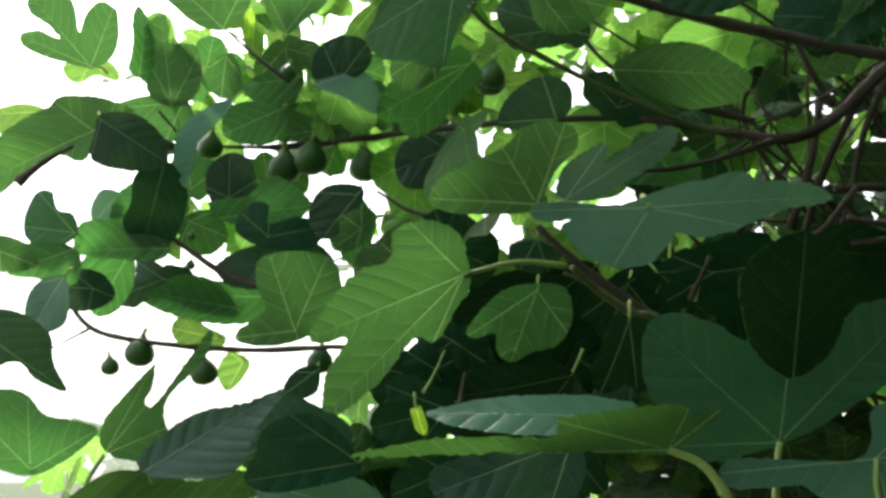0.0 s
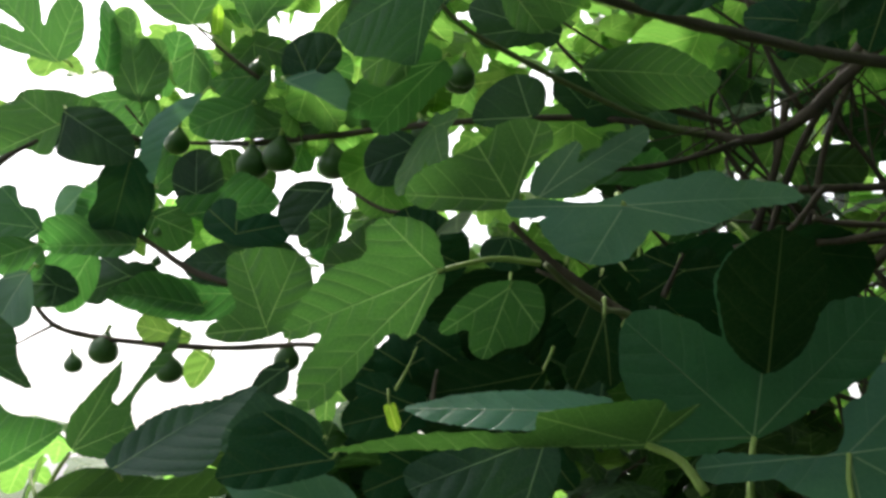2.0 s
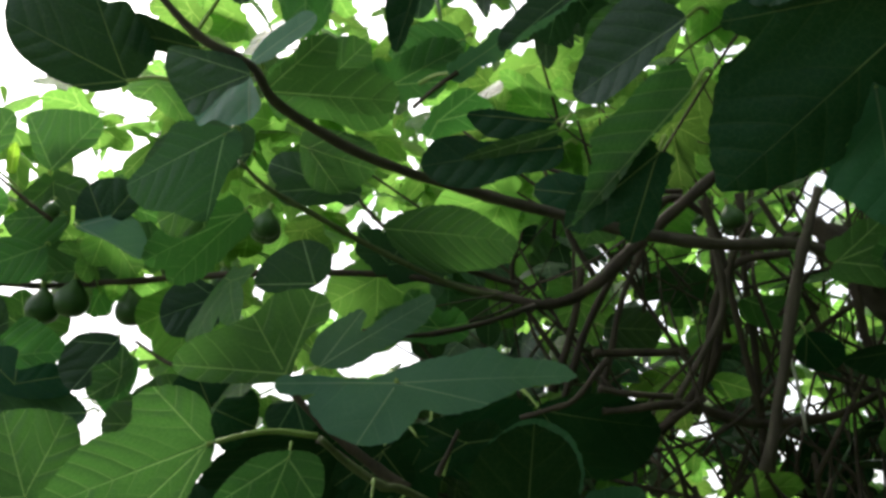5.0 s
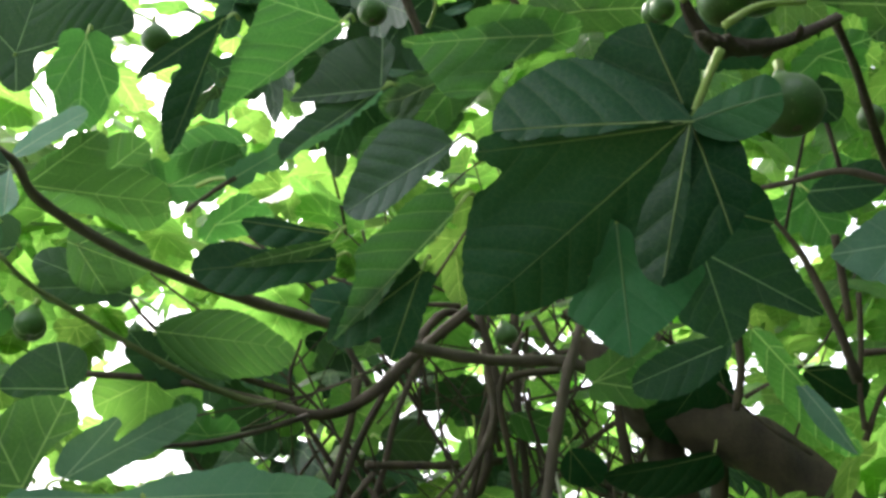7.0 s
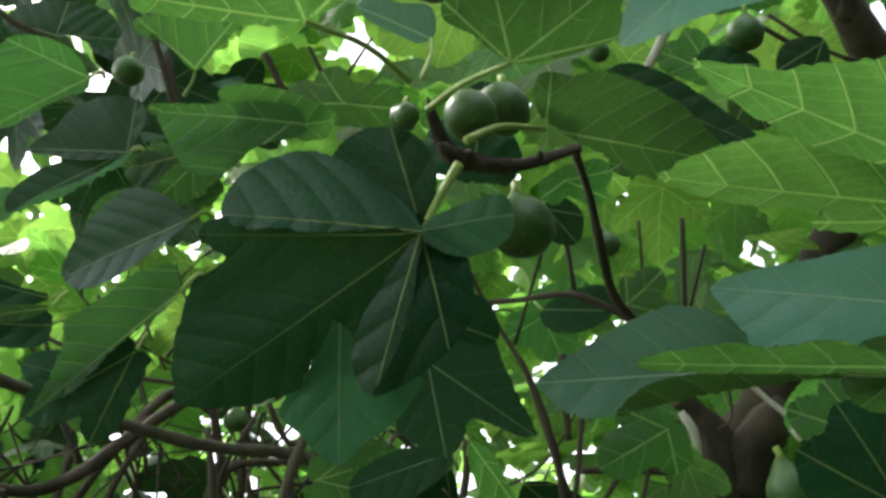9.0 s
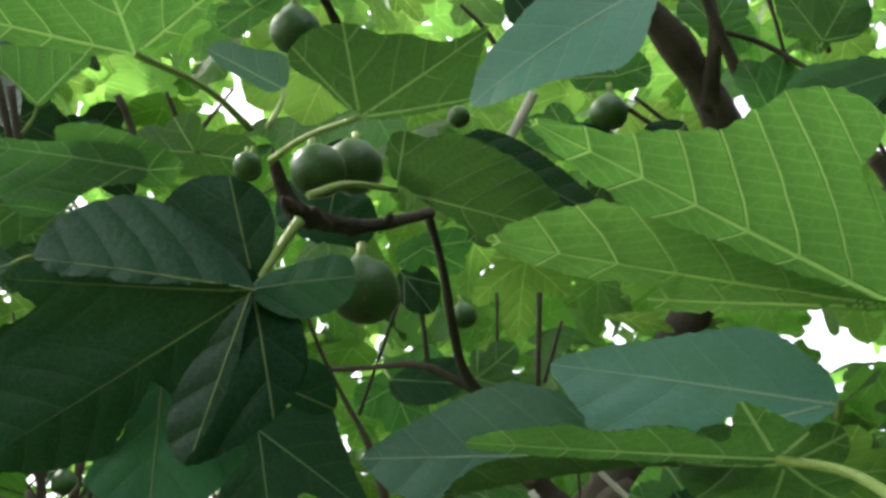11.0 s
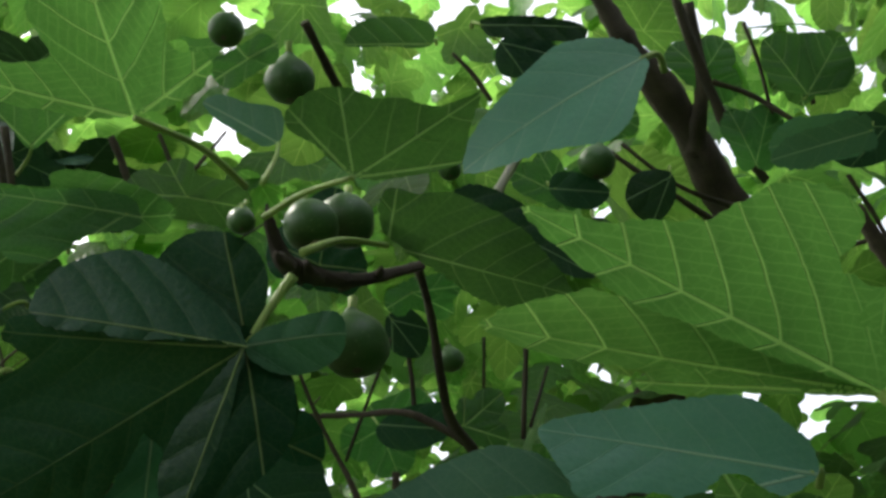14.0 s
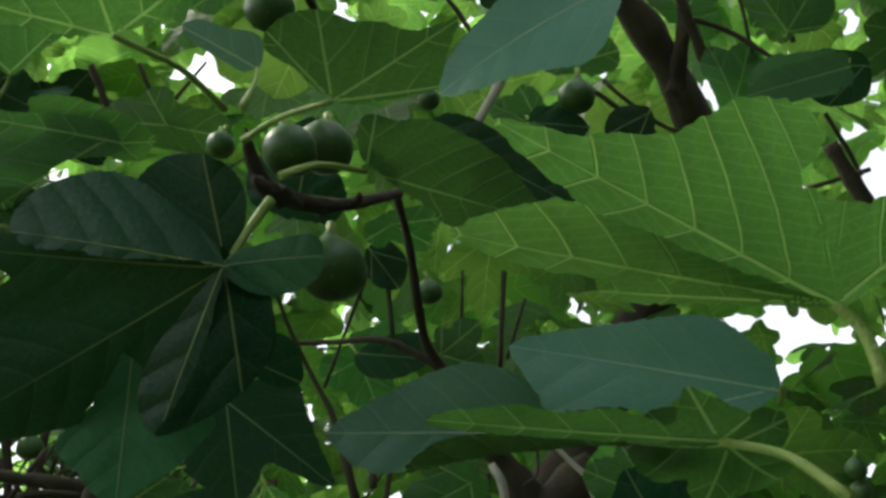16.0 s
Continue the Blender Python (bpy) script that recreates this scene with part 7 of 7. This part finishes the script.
fig((0.413, 0.973, 2.426), 0.0178)
fig((0.186, 1.147, 2.453), 0.0192)
fig((0.879, 0.540, 1.909), 0.0219)
fig((0.819, 0.270, 1.897), 0.0074)
fig((0.826, 0.273, 1.884), 0.0074)
fig((0.486, 0.534, 2.133), 0.0104)
fig((0.660, 0.494, 2.243), 0.0095)


# ---- the rest of the crown ----
CLEARING = Vector((0.1, 0.0, 1.66))


def bearing(p):
    """Distance, turn to the right of +y and rise of a place, as seen from where one stands under the tree."""
    off = p - CLEARING
    return off.length, math.degrees(math.atan2(off.x, off.y)), math.degrees(math.atan2(off.z, math.hypot(off.x, off.y)))


def sky_gap(p):
    """Gaps in the crown through which the sky shows."""
    far, turn, rise = bearing(p)
    return far > 1.0 and ((62 < turn < 68.5 and 22.6 < rise < 25.4 and abs(turn - 64.6) > 0.5) or (71 < turn < 75 and 28 < rise < 32) or (41.5 < turn < 43 and 24 < rise < 25.8) or (30 < turn < 34.5 and 37.5 < rise < 40.5))


def crown(count, seed, low, high, sizes, allowed, single=False, skin_of=None):
    """Leaves too many to count, filling the crown between two corners where allowed() says so."""
    pick = random.Random(seed)
    kinds = []
    for n in range(6):
        side = 52 + pick.uniform(-6, 6)
        lobes = [(0, 1.0, 0.27), (side, 0.84, 0.22), (-side, 0.84, 0.22), (side * 2, 0.5, 0.2), (-side * 2, 0.5, 0.2)]
        if n % 3 == 2:
            lobes = [(0, 1.0, 0.42), (60, 0.75, 0.36), (-60, 0.75, 0.36)]
        kinds.append(blade(lobes, n, count=44, cells=4, droop=0.25, fold=0.15, wave=0.08))
    points, faces, uvs, shares, made = [], [], [], [], 0
    if single:
        middle = sum(sizes) / 2
        kinds = [smooth_mesh("leaf", [Vector(v) * middle for v in k[0]], k[1], skin_of or LEAF_OUTER, (np.array(k[2][0]) * middle, k[2][1])) for k in kinds]
    while made < count:
        p = Vector([pick.uniform(a, b) for a, b in zip(low, high)])
        if not allowed(p, pick) or sky_gap(p):
            continue
        size = pick.uniform(*sizes)
        m = Matrix.Translation(p) @ pose(0, 0, 0, pick.gauss(0, 28), pick.gauss(25, 25), pick.uniform(0, 360)) @ Matrix.Scale(size, 4)
        if single:
            under_tree(new("leaf", kinds[made % 6]), m @ Matrix.Scale(1 / middle, 4))
            made += 1
            continue
        shape, skin, (marks, gaps) = kinds[made % 6]
        start = len(points)
        points += [m @ Vector(v) for v in shape]
        faces += [tuple(i + start for i in f) for f in skin]
        uvs += [(u * size, v * size) for u, v in marks]
        shares += gaps
        made += 1
    if single:
        return
    ob = new("crown", smooth_mesh("crown", points, faces, skin_of or LEAF_CROWN, (uvs, shares)))
    under_tree(ob, Matrix())
    tagged(ob, "dense mass of backlit green fig leaves, some added for shade", kind="stuff")


def inside(p):
    return Vector(((p.x - 1.6) / 3.0, (p.y - 1.4) / 3.6, (p.z - 2.9) / 2.7)).length < 1


def outer_crown(p, pick):
    far, turn, rise = bearing(p)
    if not inside(p) or far < (1.75 if 0 < turn < 35 else 1.4) or not -30 < turn < 95 or rise > 45:
        return False
    edge = -15 if rise > 10 else -2 if rise > 3 else -24
    return turn > edge and pick.random() < ((turn - edge) / (20 if rise > 10 else 9)) ** 1.5 + 0.1


def roof_crown(p, pick):
    far, turn, rise = bearing(p)
    return inside(p) and far > 1.3 and rise > 40 and p.x > -0.5 and (p.y > 1.4 or (p.x > 0.5 and p.y > 0.2)) and (turn < 40 or pick.random() < 0.45)


def deep_crown(p, pick):
    far, turn, rise = bearing(p)
    if not 2.0 < far < 4.8 or rise < -25:
        return False
    if rise < 2:
        return turn > -26
    if 19 < turn < 40 and pick.random() < 0.5:
        return False
    return rise < 20 and turn > 9 and pick.random() < (turn - 5) / 15


def far_crown(p, pick):
    far, turn, rise = bearing(p)
    if 19 < turn < 44 and 5 < rise < 25 and pick.random() < 0.5:
        return False
    return inside(p) and 2.5 < far and -5 < rise < 41 and turn > 14 and pick.random() < (turn - 10) / 22


def left_fringe(p, pick):
    far, turn, rise = bearing(p)
    if (-11.5 < turn < -8 and 10.5 < rise < 15.5) or (-8.5 < turn < -5 and 9 < rise < 13):
        return False  # sky shows through here
    return 1.95 < far < 2.6 and ((-19.5 < turn < 3 and 11 < rise < 28 + 0.8 * min(turn + 10, 0)) or (-1 < turn < 9 and 2 < rise < 12))


def inner_shade(p, pick):
    far, turn, rise = bearing(p)
    return 1.45 < far < 2.8 and ((-1 < turn < 18 and -4 < rise < 11 - 0.4 * abs(turn - 8)) or (-13 < turn <= -1 and -5 < rise < 0.5))


# leaves out of view, added to hold the sun off the near leaves
def sun_blocker(p, pick):
    far, turn, rise = bearing(p)
    return 1.2 < far < 2.4 and -50 < turn < 8 and 42 < rise < 64


def upper_shade(p, pick):
    far, turn, rise = bearing(p)
    return 1.9 < far < 4.2 and -6 < turn < 25 and 19 < rise < 32 - 0.2 * turn


def dark_inside(p, pick):
    far, turn, rise = bearing(p)
    return 2.1 < far < 3.2 and 9 < turn < 27 and 6 < rise < 20


def upper_left(p, pick):
    far, turn, rise = bearing(p)
    return 1.5 < far < 2.2 and 7 < turn < 24 and 30 < rise < 41


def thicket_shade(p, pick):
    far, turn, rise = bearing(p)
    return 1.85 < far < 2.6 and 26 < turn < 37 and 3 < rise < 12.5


# unseen leaves above the path, added to darken the leaves below
def overhead_blocker(p, pick):
    far, turn, rise = bearing(p)
    return 0.75 < far < 1.6 and -40 < turn < 40 and rise > 59


# unseen leaves at the back, added to block light from there
def behind(p, pick):
    far, turn, rise = bearing(p)
    if not 0.95 < far < 2.6 or rise < -35:
        return False
    # thins out towards its edges
    edge = min(1.0, (2.6 - far) / 0.5 + 0.1, (60 - rise) / 15, (turn - 75) / 6 if turn > 0 else (-100 - turn) / 30)
    return pick.random() < edge


# three masses of unseen leaves, added to block sky and sun
crown(2600, 33, (-2.4, -2.6, 0.2), (2.7, 1.4, 4.2), (0.12, 0.18), behind, skin_of=LEAF_INNER_SHADE)
crown(70, 35, (-0.6, -0.6, 2.2), (1.0, 1.0, 3.2), (0.11, 0.16), overhead_blocker)
crown(40, 31, (-1.6, 0.4, 2.4), (0.6, 2.0, 3.8), (0.1, 0.15), sun_blocker)
crown(270, 32, (-0.6, 1.4, 2.2), (1.8, 4.2, 4.1), (0.1, 0.15), upper_shade)
crown(34, 36, (0.1, 0.8, 2.3), (1.0, 2.2, 3.4), (0.09, 0.13), upper_left, True, LEAF_BLUISH)
# dark leaf colours in these two put shade into thicket and interior
crown(24, 37, (0.4, 1.2, 1.6), (1.7, 2.6, 2.6), (0.09, 0.14), thicket_shade, True, LEAF_UPPER_SHADE)
crown(110, 34, (0.3, 1.7, 1.8), (1.6, 3.2, 2.9), (0.09, 0.13), dark_inside, True, LEAF_BLUISH)
crown(190, 21, (-1.2, 1.5, 1.6), (0.6, 2.7, 3.0), (0.07, 0.11), left_fringe, True)
# dark leaf colour gives the inner crown its shade
crown(330, 22, (-0.7, 1.2, 1.3), (1.2, 2.9, 2.4), (0.08, 0.12), inner_shade, skin_of=LEAF_INNER_SHADE)
crown(3100, 11, (-1.6, -1.0, 0.6), (4.6, 5.0, 5.6), (0.075, 0.13), outer_crown)
crown(650, 12, (-1.0, -2.4, 2.6), (4.6, 5.0, 5.6), (0.11, 0.17), roof_crown)
crown(1900, 14, (-2.0, 0.0, 0.2), (4.6, 4.8, 3.4), (0.08, 0.14), deep_crown)
crown(2700, 15, (0.3, -0.5, 1.2), (4.6, 5.0, 5.6), (0.11, 0.17), far_crown)
